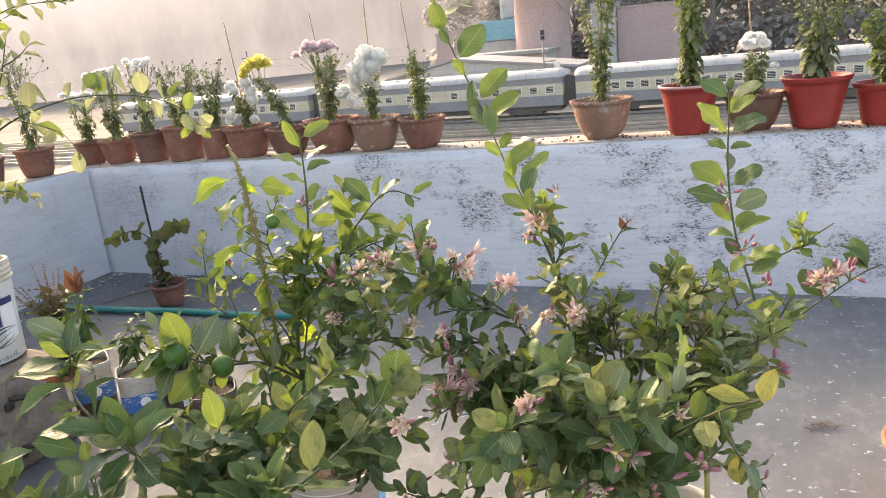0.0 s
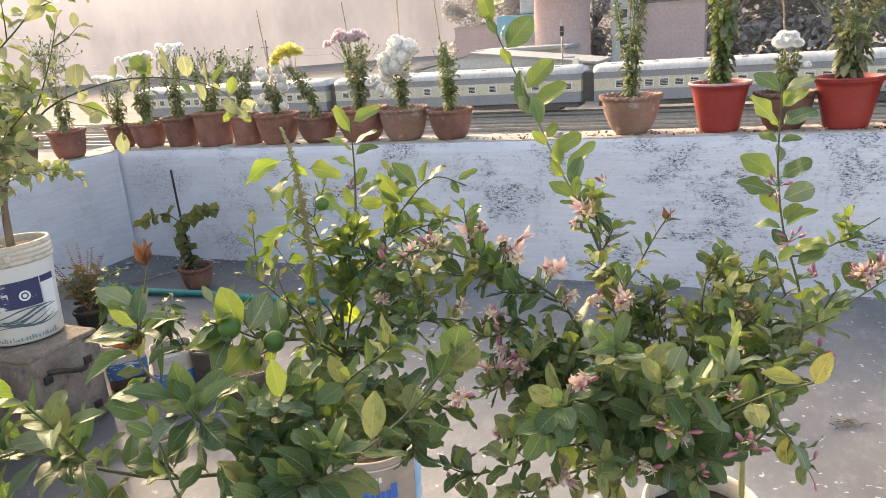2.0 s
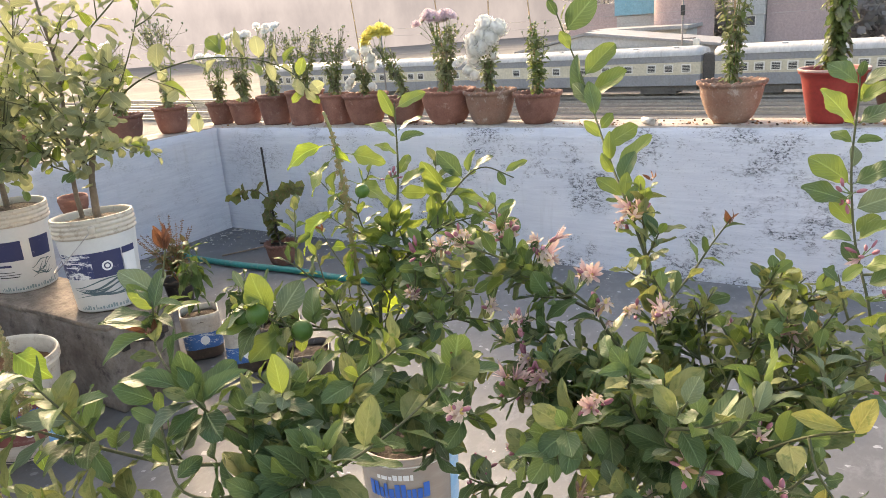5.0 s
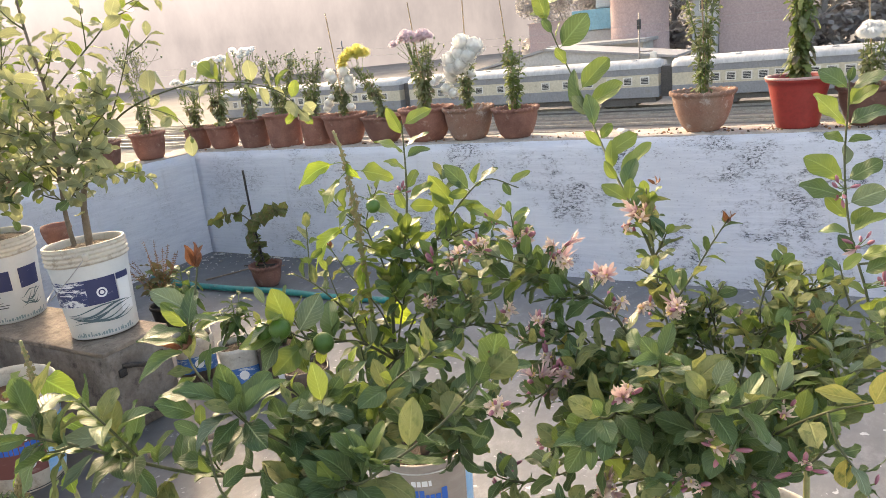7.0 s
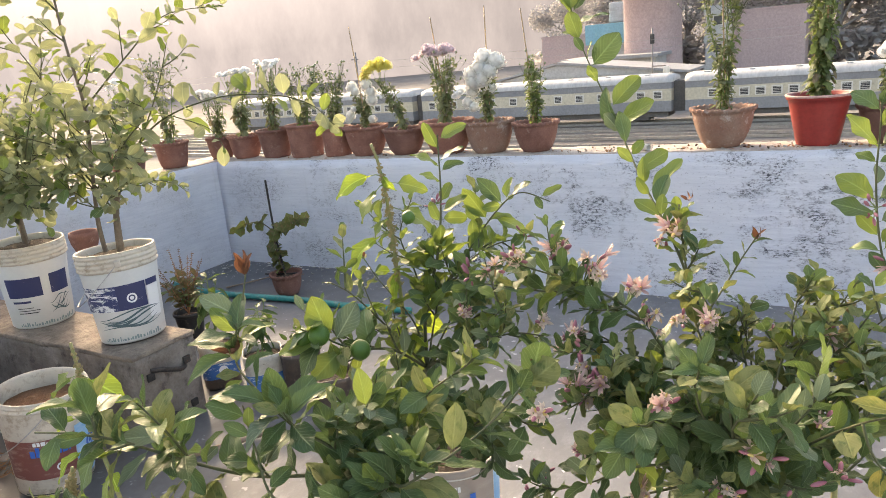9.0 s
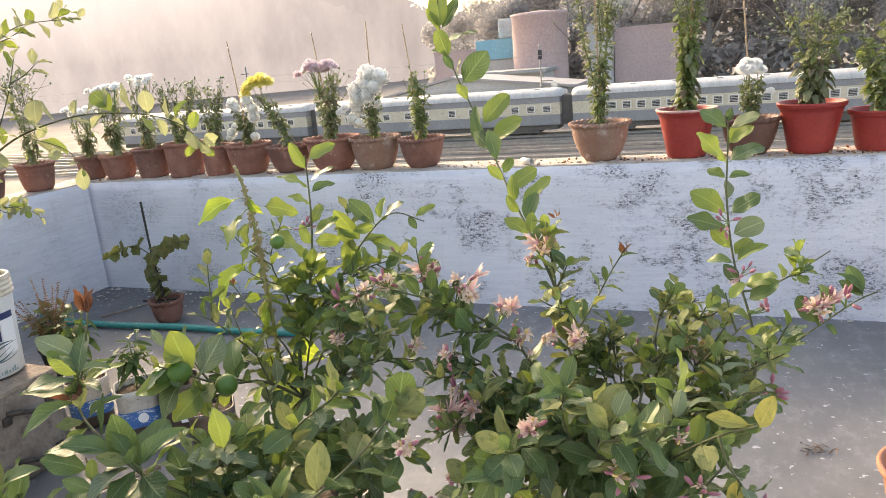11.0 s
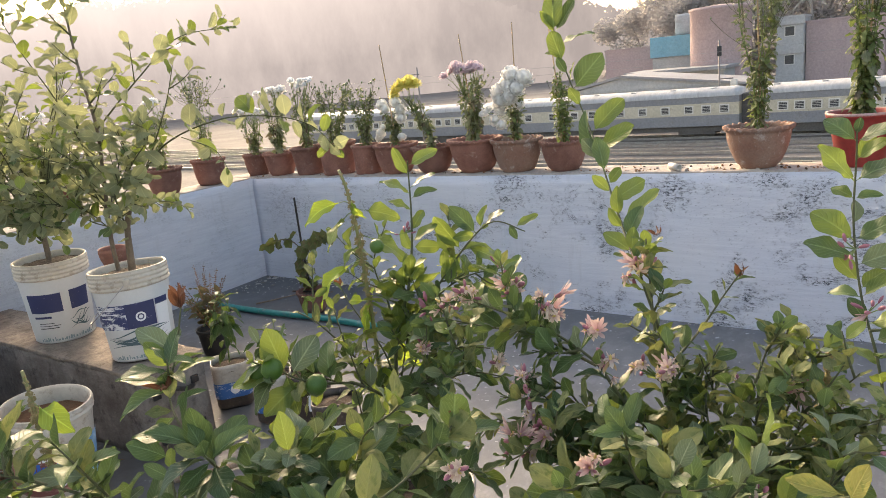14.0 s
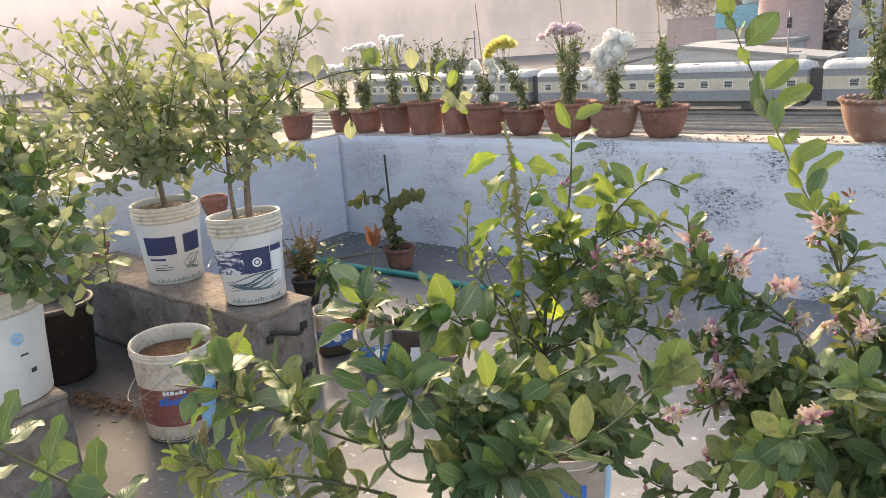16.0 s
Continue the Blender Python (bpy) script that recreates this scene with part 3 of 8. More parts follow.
# Blue-grey body and underframe lightened: mist is put into their colour.
COACH_LOW = surface("coach_blue_grey_hazed", (0.23, 0.235, 0.26), (0.28, 0.285, 0.30), 0.6, 0.7, 6, (0.18, 0.16, 0.14), 0.1, stain_at=(0.55, 0.75))
COACH_MID = surface("coach_cream", (0.52, 0.47, 0.37), (0.60, 0.55, 0.45), 0.6, 0.6, 6, (0.36, 0.31, 0.25), 0.1)
COACH_ROOF = surface("coach_roof", (0.42, 0.42, 0.42), (0.51, 0.505, 0.50), 0.6, 0.5, 4, (0.30, 0.29, 0.28), 0.15, stretch=(1, 0.3, 0.3))
FRAME_PALE = surface("coach_window_frame", (0.62, 0.60, 0.56), (0.7, 0.69, 0.66), 0.5, 3, 20, None, 0.05)
GLASS_DARK = surface("coach_window_dark", (0.04, 0.045, 0.05), (0.09, 0.09, 0.10), 0.25, 2, 9, None, 0.0)
UNDER = surface("coach_underframe_hazed", (0.12, 0.112, 0.11), (0.16, 0.15, 0.145), 0.8, 1, 8, None, 0.3)


def coach(x0, length, windows, label):
    """A railway coach seen along its near side; x0 is its left end."""
    y0, w, base, eave = 57.1, 3.2, -4.55, -2.35
    ob = thing("railway_coach", (x0, y0, GROUND_Z), label, "train coach", "coaches of the train")
    T = Matrix.Translation((-x0, -y0, -GROUND_Z))

    def put(name, bmm, material, parent=ob, lab="", smooth=False):
        bmm.transform(T)
        return part(name, bmm, material, parent, lab, smooth)

    put("lower_body", bm_box(x0, x0 + length, y0, y0 + w, base, -3.72, 0.05), COACH_LOW)
    put("window_band", bm_box(x0 + 0.01, x0 + length - 0.01, y0 + 0.02, y0 + w - 0.02, -3.72, -2.82, 0), COACH_MID)
    put("upper_band", bm_box(x0, x0 + length, y0, y0 + w, -2.82, eave, 0.02), COACH_LOW)
    verts, faces = [], []
    k = 12
    for x in (x0 - 0.05, x0 + 0.5, x0 + length - 0.5, x0 + length + 0.05):
        d = 0.12 if x < x0 or x > x0 + length else 0
        for j in range(k + 1):
            a = math.pi * j / k
            verts.append((x - x0, w / 2 - (w / 2 + 0.06 - d) * math.cos(a), eave - GROUND_Z + (0.62 - d) * math.sin(a) ** 0.8))
    for i in range(3):
        for j in range(k):
            faces.append((i * (k + 1) + j, (i + 1) * (k + 1) + j, (i + 1) * (k + 1) + j + 1, i * (k + 1) + j + 1))
    faces += [tuple(range(k + 1)), tuple(3 * (k + 1) + j for j in range(k + 1))[::-1]]
    roof = link("roof", mesh_of("roof", verts, faces, COACH_ROOF), ob)
    xv = x0 + 1.2
    while xv < x0 + length - 1:
        put("roof_vent", bm_box(xv, xv + 0.45, y0 + 0.75, y0 + 1.05, -1.92, -1.72, 0.05), COACH_ROOF, ob)
        xv += 3.1
    for wx in windows:
        x = x0 + wx
        win = put("window", bm_box(x, x + 0.72, y0 - 0.012, y0 + 0.05, -3.58, -2.95, 0.02), FRAME_PALE)
        put("pane", bm_box(x + 0.09, x + 0.63, y0 - 0.02, y0 - 0.004, -3.5, -3.03), GLASS_DARK, win)
        for j in range(4):
            z = -3.42 + 0.11 * j
            put("bar", bm_box(x + 0.09, x + 0.63, y0 - 0.035, y0 - 0.022, z, z + 0.022), FRAME_PALE, win)
    put("underframe", bm_box(x0 + 0.3, x0 + length - 0.3, y0 + 0.35, y0 + w - 0.35, -4.95, base + 0.03), UNDER)
    for bx in (x0 + 3.2, x0 + length - 3.2):
        bog = put("bogie", bm_box(bx - 1.4, bx + 1.4, y0 + 0.45, y0 + w - 0.45, -5.2, -4.85, 0.05), UNDER)
        for s in (-0.95, 0.95):
            v, f = lathe([(0.0, -0.06), (0.44, -0.06), (0.46, 0.0), (0.42, 0.06), (0.0, 0.06)], 20)
            me = mesh_of("wheel", v, f, UNDER)
            link("wheel", me, bog, Matrix.Translation((bx + s - x0, 0.75, 0.90)) @ pose(0, 0, 0, 90, 0, 0))
    put("vestibule", bm_box(x0 + length, x0 + length + 1.0, y0 + 0.9, y0 + 2.3, -4.6, -2.3, 0.03), UNDER)
    return ob


dense = [1.6 + 1.08 * i for i in range(18)]
sparse = [0.7, 2.9, 4.3, 6.6, 8.6, 10.2, 12.6, 14.4, 16.2, 18.0, 19.3, 20.6]
coach(-33.6, 22.0, sparse, "pale-roofed blue and cream railway coach with barred windows")
coach(-10.6, 22.0, dense, "pale-roofed blue and cream coach with a close row of windows")
coach(12.4, 22.0, dense, "pale-roofed blue and cream coach with a close row of windows")
coach(-56.6, 22.0, dense, "pale-roofed blue and cream coach with a close row of windows")

# Red oxide paled: mist before the yard buildings is put into its colour.
BRICK_RED = surface("red_oxide_wall_hazed", (0.46, 0.345, 0.345), (0.51, 0.39, 0.385), 0.85, 0.25, 4, (0.40, 0.29, 0.29), 0.1)
PALE_WALL = surface("whitewashed_wall", (0.43, 0.43, 0.44), (0.52, 0.52, 0.52), 0.85, 0.3, 4, (0.36, 0.35, 0.34), 0.2)
TIN = surface("corrugated_roof", (0.29, 0.295, 0.31), (0.35, 0.35, 0.36), 0.6, 0.3, 5, (0.28, 0.2, 0.16), 0.3)
BLUE_SHEET = surface("blue_sheet", (0.16, 0.38, 0.50), (0.22, 0.45, 0.56), 0.6, 0.5, 5, (0.3, 0.45, 0.5), 0.1)
DARK_OPEN = surface("dark_opening", (0.03, 0.03, 0.035), (0.06, 0.06, 0.06), 0.6, 1, 6, None, 0.0)


def gabled_shed():
    ob = thing("railway_shed", (-23.6, 70, GROUND_Z), "long low whitewashed shed with a grey gabled tin roof", "shed")
    part("wall", bm_box(-8, 9.5, 0, 7, 0, 3.6), PALE_WALL, ob, smooth=False)
    def prism(name, outline, y0, y1, material):
        k = len(outline)
        verts = [(x, y0, z) for x, z in outline] + [(x, y1, z) for x, z in outline]
        faces = [tuple(range(k)), tuple(range(2 * k - 1, k - 1, -1))] + [(i, k + i, k + (i + 1) % k, (i + 1) % k) for i in range(k)]
        link(name, mesh_of(name, verts, faces, material, False), ob)

    prism("roof", [(-9.2, 3.4), (-1.6, 4.9), (11, 3.4), (11, 3.62), (-1.6, 5.15), (-9.2, 3.62)], -0.3, 7.6, TIN)
    prism("gable", [(-7.6, 3.62), (9.2, 3.62), (-1.6, 4.88)], -0.05, 6.9, PALE_WALL)
    for x in (-5.5, -2.5, 1.0, 4.0, 7.0):
        part("window", bm_box(x, x + 1.3, -0.05, 0.1, 2.0, 3.0), DARK_OPEN, ob, smooth=False)


gabled_shed()
ob = thing("water_tower", (-20.6, 90, GROUND_Z), "broad round brick-red water tower with a flat rim", "tower")
v, f = lathe([(0, 0), (3.5, 0), (3.35, 4), (3.3, 10.9), (3.45, 11.0), (3.45, 11.3), (3.2, 11.35), (0, 11.6)], 40)
link("drum", mesh_of("drum", v, f, BRICK_RED), ob)
ob = thing("blue_sided_tank_room", (-29.2, 92, GROUND_Z), "small block topped by a sky-blue sheet panel", "building")
part("wall", bm_box(0, 5.2, 0, 4, 0, 6.2), PALE_WALL, ob, smooth=False)
part("panel", bm_box(-0.2, 5.6, -0.3, 3.9, 6.25, 8.7, 0.05), BLUE_SHEET, ob, smooth=False)
part("tank", bm_box(2.4, 4.4, 1.2, 3.2, 8.75, 11.2, 0.3), PALE_WALL, ob)


def block_house(name, at, w, h, storeys, cols, label, wall, bands=False):
    ob = thing(name, at, label, "building")
    part("wall", bm_box(0, w, 0, 7, 0, h), wall, ob, smooth=False)
    part("roof", bm_box(-0.12, w + 0.12, -0.12, 7.12, h, h + 0.2), PALE_WALL if bands else wall, ob, smooth=False)
    for s in range(storeys):
        z = h * (s + 0.35) / storeys
        if bands:
            part("slab_band", bm_box(-0.15, w + 0.15, -0.25, 0.1, h * (s + 1) / storeys - 0.75, h * (s + 1) / storeys - 0.05), PALE_WALL, ob, smooth=False)
        for c in range(cols):
            x = w * (c + 0.5) / cols - 0.55
            win = part("window", bm_box(x, x + 1.1, -0.06, 0.12, z, z + 1.15), FRAME_PALE, ob, smooth=False)
            part("pane", bm_box(x + 0.1, x + 1.0, -0.08, -0.064, z + 0.1, z + 1.05), GLASS_DARK, win, smooth=False)
    return ob


block_house("apartment_block", (-14.9, 91.5, GROUND_Z), 2.7, 9.3, 3, 1, "narrow block with white slab bands beside the tower", PALE_WALL, True)
block_house("red_yard_building", (-12.1, 93, GROUND_Z), 7.6, 8.6, 1, 0, "plain red-washed building behind the train", BRICK_RED)
block_house("red_depot", (-36.5, 95, GROUND_Z), 6.8, 7.6, 1, 0, "low red depot building behind the shed", BRICK_RED)
ob = thing("goods_shed", (-29.0, 81, GROUND_Z), "open goods shed under a low grey tin roof", "shed")
part("wall", bm_box(0.4, 10.6, 1.0, 6, 0, 4.6), PALE_WALL, ob, smooth=False)
part("roof", bm_box(0, 11, 0, 7, 4.62, 5.0, 0.05), TIN, ob, smooth=False)



def palm(x, y, top, seed):
    """A feather palm: a slender ringed trunk and arching fronds with hanging leaflets."""
    rr = random.Random(seed)
    ob = thing("palm_tree", (x, y, GROUND_Z), "slender palm with drooping fronds behind the red building", "palm tree")
    v, f = tube(smooth_path([(0, 0, 0), (0.2, 0, top * 0.5), (0, 0, top)], 0.5), 0.22, 0.14, 8)
    link("trunk", mesh_of("trunk", v, f, PALM_BARK), ob)
    for k in range(15):
        a, rise = 2 * math.pi * k / 15 + rr.uniform(-0.2, 0.2), rr.uniform(-0.2, 1.5)
        out, ln = Vector((math.cos(a), math.sin(a), 0)), rr.uniform(2.4, 3.2)
        path = [Vector((0, 0, top)) + out * ln * u + Vector((0, 0, rise * u * 1.6 - 2.2 * u * u)) for u in [q / 14 for q in range(15)]]
        verts, faces = tube(path, 0.035, 0.012, 4)
        for q in range(2, 15):
            w = 0.75 * math.sin(math.pi * (q / 15) ** 0.7) + 0.15
            for sgn in (-1, 1):
                p, b = path[q], len(verts)
                tip = p + out.cross(Vector((0, 0, 1))) * sgn * w * 0.7 + out * 0.3 + Vector((0, 0, -0.55 * w))
                verts += [p, p - out * 0.07 + Vector((0, 0, 0.02)), tip]
                faces.append((b, b + 1, b + 2))
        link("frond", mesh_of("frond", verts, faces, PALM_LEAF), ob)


# Bark and fronds paled like the far trees, mist put into the colour.
PALM_BARK = surface("palm_bark_hazed", (0.27, 0.25, 0.24), (0.34, 0.32, 0.30), 0.9, 1.5, 9, None, 0.3)
PALM_LEAF = surface("palm_frond_hazed", (0.40, 0.41, 0.36), (0.47, 0.47, 0.42), 0.7, 2, 12, None, 0.1)
palm(-12.2, 97, 11.6, 5)
POLE_STEEL = surface("painted_steel_pole", (0.22, 0.205, 0.205), (0.29, 0.27, 0.265), 0.6, 2, 20, (0.2, 0.12, 0.08), 0.1, metal=0.3)


def mast(x, y, top, lamp=True):
    ob = thing("signal_mast", (x, y, GROUND_Z), "thin steel railway mast with signal lamps", "mast", "masts along the railway")
    v, f = tube([Vector((0, 0, 0)), Vector((0, 0, top - GROUND_Z))], 0.08, 0.06, 8)
    link("post", mesh_of("post", v, f, POLE_STEEL), ob)
    h = top - GROUND_Z
    if lamp:
        part("signal_head", bm_box(-0.16, 0.16, -0.16, 0.16, h - 1.3, h - 0.5, 0.05), DARK_OPEN, ob)
        part("bracket", bm_box(0, 1.1, -0.05, 0.05, h - 3.2, h - 3.1), POLE_STEEL, ob, smooth=False)
        part("lamp_box", bm_box(0.9, 1.4, -0.2, 0.2, h - 3.9, h - 3.2, 0.08), FRAME_PALE, ob)
    else:
        part("crossarm", bm_box(-0.5, 0.2, -0.04, 0.04, h - 0.6, h - 0.52), POLE_STEEL, ob, smooth=False)


mast(-14.6, 64, 1.75)
mast(-35.2, 50, 1.9, False)
WIRE_PALE = surface("dull_copper_wire", (0.30, 0.29, 0.28), (0.36, 0.35, 0.34), 0.6, 2, 20, None, 0.0)
for z, y in ((1.15, 55.2), (0.55, 56.2)):
    pts = [Vector((-90 + 4 * k, y, z - 0.30 * (1 - (2 * ((k % 12) / 12) - 1) ** 2))) for k in range(40)]
    v, f = tube(pts, 0.010, 0.010, 4)
    tagged(new("overhead_wire", mesh_of("overhead_wire", v, f, WIRE_PALE)), "thin grey overhead railway wire", "cable", "overhead wires")

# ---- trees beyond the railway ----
# Leaf and bark whitened: mist is painted into their base colours.
TREE_LEAF_HAZED = leaf_mat("far_tree_leaf_hazed", (0.40, 0.39, 0.40), (0.455, 0.445, 0.445), (0.48, 0.465, 0.46), 0.9, 0.5, 0.0)
FAR_BARK_HAZED = surface("far_tree_bark_hazed", (0.26, 0.25, 0.25), (0.33, 0.32, 0.32), 0.9, 1.5, 9, None, 0.2)
CLUMP = (np.array([(-0.5, 0, 0), (0.0, -0.5, 0.12), (0.5, 0.05, 0), (0.1, 0.55, -0.1), (0, 0.05, 0.2)]), [(0, 1, 4), (1, 2, 4), (2, 3, 4), (3, 0, 4)], np.full((5, 2), 0.5))


def far_tree(x, y, h, spread, seed, n=2600, size=0.55, low=0.3, leaf=TREE_LEAF_HAZED):
    rr = random.Random(seed)
    ob = thing("tree", (x, y, GROUND_Z), "tall broad-leaved tree beyond the railway", "tree", "trees beyond the railway")
    limbs, tv, tf = [], [], []
    trunk = [Vector((0, 0, 0)), Vector((rr.uniform(-0.4, 0.4), 0, h * 0.22)), Vector((rr.uniform(-0.8, 0.8), rr.uniform(-0.5, 0.5), h * 0.5))]

    def grow(pts, r0, r1):
        v, f = tube(smooth_path(pts, 1.0), r0, r1, 6)
        base = len(tv)
        tv.extend(v)
        tf.extend(tuple(i + base for i in q) for q in f)

    grow(trunk, h * 0.028, h * 0.016)
    for k in range(9):
        a = 2 * math.pi * (k + rr.random()) / 9
        st = trunk[1].lerp(trunk[2], rr.random())
        rad = spread * rr.uniform(0.5, 0.95)
        end = Vector((rad * math.cos(a), rad * math.sin(a), h * rr.uniform(low + 0.2, 0.93)))
        grow([st, st.lerp(end, 0.5) + Vector((0, 0, h * 0.05)), end], h * 0.011, h * 0.003)
        limbs.append((end, spread * rr.uniform(0.28, 0.5)))
    limbs.append((Vector((0, 0, h * 0.88)), spread * 0.45))
    link("trunk", mesh_of("trunk", tv, tf, FAR_BARK_HAZED), ob)
    s = Soup()
    for i in range(n):
        c, r = rr.choice(limbs)
        d = Vector((rr.gauss(0, 1), rr.gauss(0, 1), rr.gauss(0, 0.75))).normalized() * (r * rr.random() ** 0.35)
        p = c + d
        s.add(CLUMP, Matrix.Translation(p) @ Euler((rr.uniform(-1, 1), rr.uniform(-1, 1), rr.uniform(0, 6))).to_matrix().to_4x4() @ Matrix.Scale(size * rr.uniform(0.5, 1.3), 4))
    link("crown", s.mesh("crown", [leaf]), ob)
    return ob


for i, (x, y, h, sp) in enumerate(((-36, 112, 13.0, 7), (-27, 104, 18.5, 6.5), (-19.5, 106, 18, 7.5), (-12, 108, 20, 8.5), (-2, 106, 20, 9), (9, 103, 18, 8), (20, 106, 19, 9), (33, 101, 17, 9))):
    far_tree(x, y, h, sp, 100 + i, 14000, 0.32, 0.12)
rr = random.Random(9)
s = Soup()
for i in range(6000):
    x = rr.uniform(-40, 60)
    y = rr.uniform(99, 112)
    z = GROUND_Z + rr.random() ** 0.7 * (5.5 + 2.5 * noise.noise((x * 0.12, 0, 5)))
    s.add(CLUMP, Matrix.Translation((x, y, z)) @ Euler((rr.uniform(-1, 1), rr.uniform(-1, 1), rr.uniform(0, 6))).to_matrix().to_4x4() @ Matrix.Scale(rr.uniform(0.5, 1.4), 4))
for i in range(11000):
    x, y = rr.uniform(-10, 70), rr.uniform(112, 119)
    z = GROUND_Z + 3 + rr.random() ** 0.8 * (14 + 4 * noise.noise((x * 0.1, 0, 9)))
    s.add(CLUMP, Matrix.Translation((x, y, z)) @ Euler((rr.uniform(-1, 1), rr.uniform(-1, 1), rr.uniform(0, 6))).to_matrix().to_4x4() @ Matrix.Scale(rr.uniform(0.6, 1.5), 4))
tagged(new("undergrowth", s.mesh("undergrowth", [TREE_LEAF_HAZED])), "dense scrub below the far trees", "shrubs", kind="stuff")

# misty distance: far wood tops glow; mist, brightest below the sun, painted as emission
m, t, b = nodes_of("glowing_mist_backdrop")
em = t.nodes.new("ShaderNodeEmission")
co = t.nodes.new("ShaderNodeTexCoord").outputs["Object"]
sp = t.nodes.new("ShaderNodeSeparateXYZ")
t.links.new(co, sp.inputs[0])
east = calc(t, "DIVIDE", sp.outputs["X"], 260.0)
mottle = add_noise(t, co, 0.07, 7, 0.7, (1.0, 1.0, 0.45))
# West tops brightened: sun glare put into the emission.
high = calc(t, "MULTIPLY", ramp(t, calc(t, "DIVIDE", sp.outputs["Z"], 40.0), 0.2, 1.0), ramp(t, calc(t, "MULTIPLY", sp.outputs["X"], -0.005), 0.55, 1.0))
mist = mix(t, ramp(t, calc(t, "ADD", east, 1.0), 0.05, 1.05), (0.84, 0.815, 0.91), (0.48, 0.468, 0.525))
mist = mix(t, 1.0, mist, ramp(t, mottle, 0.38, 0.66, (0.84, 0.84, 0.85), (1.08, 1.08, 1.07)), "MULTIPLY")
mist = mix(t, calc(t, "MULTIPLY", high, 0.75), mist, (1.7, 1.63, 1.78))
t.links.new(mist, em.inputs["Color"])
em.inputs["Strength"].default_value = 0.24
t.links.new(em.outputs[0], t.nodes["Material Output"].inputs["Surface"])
verts, faces, tops = [], [], []
K = 1400
RIDGE = ((-95, 30), (-70, 30), (-62, 34), (-54, 37), (-47, 40), (-40, 43), (-30, 38), (-25, 28), (-19, 19), (-14, 24), (-6, 32), (10, 34), (46, 30))
for i in range(K + 1):
    deg = -95 + 140 * i / K
    a = radians(deg)
    x, y = 260 * math.sin(a), 260 * math.cos(a)
    for (d0, h0), (d1, h1) in zip(RIDGE, RIDGE[1:]):
        if d0 <= deg <= d1:
            u = (deg - d0) / (d1 - d0)
            h = h0 + (h1 - h0) * u * u * (3 - 2 * u)
    h += 3.2 * noise.noise((a * 11, 0, 0.4)) + 2.6 * noise.noise((a * 31, 0, 3)) + 1.6 * noise.noise((a * 90, 0, 8)) + 1.0 * noise.noise((a * 300, 0, 1))
    thin = 9 * max(0.0, 1 - abs(deg + 32) / 8) ** 0.5 * (0.75 + 0.5 * noise.noise((a * 40, 2, 0))) + 1
    tops.append((x, y, GROUND_Z + h, thin))
    verts += [(x, y, GROUND_Z - 1), (x, y, GROUND_Z + h - thin)]
for i in range(K):
    faces.append((2 * i, 2 * i + 2, 2 * i + 3, 2 * i + 1))
s = Soup()
rr = random.Random(12)
for i in range(24000):
    x, y, z, thin = tops[rr.randrange(K)] if i < 15000 else tops[rr.randrange(540, 720)]
    d = rr.uniform(-0.6, thin + 1.2)
    if 1.5 < d < thin - 1 and noise.noise((x * 0.4, y * 0.4, (z - d) * 0.4)) < -0.12:
        continue
    s.add(CLUMP, Matrix.Translation((x * 0.99, y * 0.99, z - d)) @ Euler((1.57 + rr.uniform(-0.6, 0.6), rr.uniform(-1, 1), rr.uniform(0, 6))).to_matrix().to_4x4() @ Matrix.Scale(rr.uniform(0.5, 1.6), 4))
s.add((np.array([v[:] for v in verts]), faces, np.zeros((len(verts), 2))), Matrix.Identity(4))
tagged(new("backdrop", s.mesh("backdrop", [m])), "glowing backdrop of distant woods with mist painted in", kind="structure")

# ---- pots on the parapet ----
def pot_mesh(name, R, r, h, scallop, material, rim_h=0.022, n=96):
    """Flower pot: curved wall, thick lip (pinched into scallops on the clay ones), hollow inside."""
    prof = [(0.0, 0.0), (r * 0.96, 0.0), (r, 0.008)]
    for k in range(1, 8):
        u = k / 8
        prof.append((r + (R * 0.94 - r) * (math.sin(u * math.pi / 2) ** 0.8 if scallop else u), h * u * 0.93))
    prof += [(R * 0.945, h - rim_h), (R * 1.0, h - rim_h * 0.85), (R * 1.015, h - rim_h * 0.4), (R * 1.0, h), (R * 0.93, h - 0.001), (R * 0.88, h - 0.02), (R * 0.84, h - 0.05), (0, h - 0.05)]
    verts, faces = lathe(prof, n, 0.012, seed=R * 77)
    if scallop:
        out = []
        for i, (x, y, z) in enumerate(verts):
            j = i // n
            if 10 <= j <= 14:
                a = math.atan2(y, x)
                w = 0.5 + 0.5 * math.cos(a * 26)
                k = 0.985 + 0.05 * w * (1 if j < 14 else 0.4)
                out.append((x * k, y * k, z - 0.008 * (1 - w)))
            else:
                out.append((x, y, z))
        verts = out
    return mesh_of(name, verts, faces, material)


def soil_mesh(r, z, material, seed=0):
    verts, faces = lathe([(r, z - 0.004), (r * 0.8, z + 0.002), (r * 0.5, z + 0.008), (r * 0.2, z + 0.012), (0.0, z + 0.012)], 28)
    verts = [(x, y, zz + 0.008 * noise.noise((x * 40 + seed, y * 40, 0))) for x, y, zz in verts]
    return mesh_of("soil", verts, faces, material)


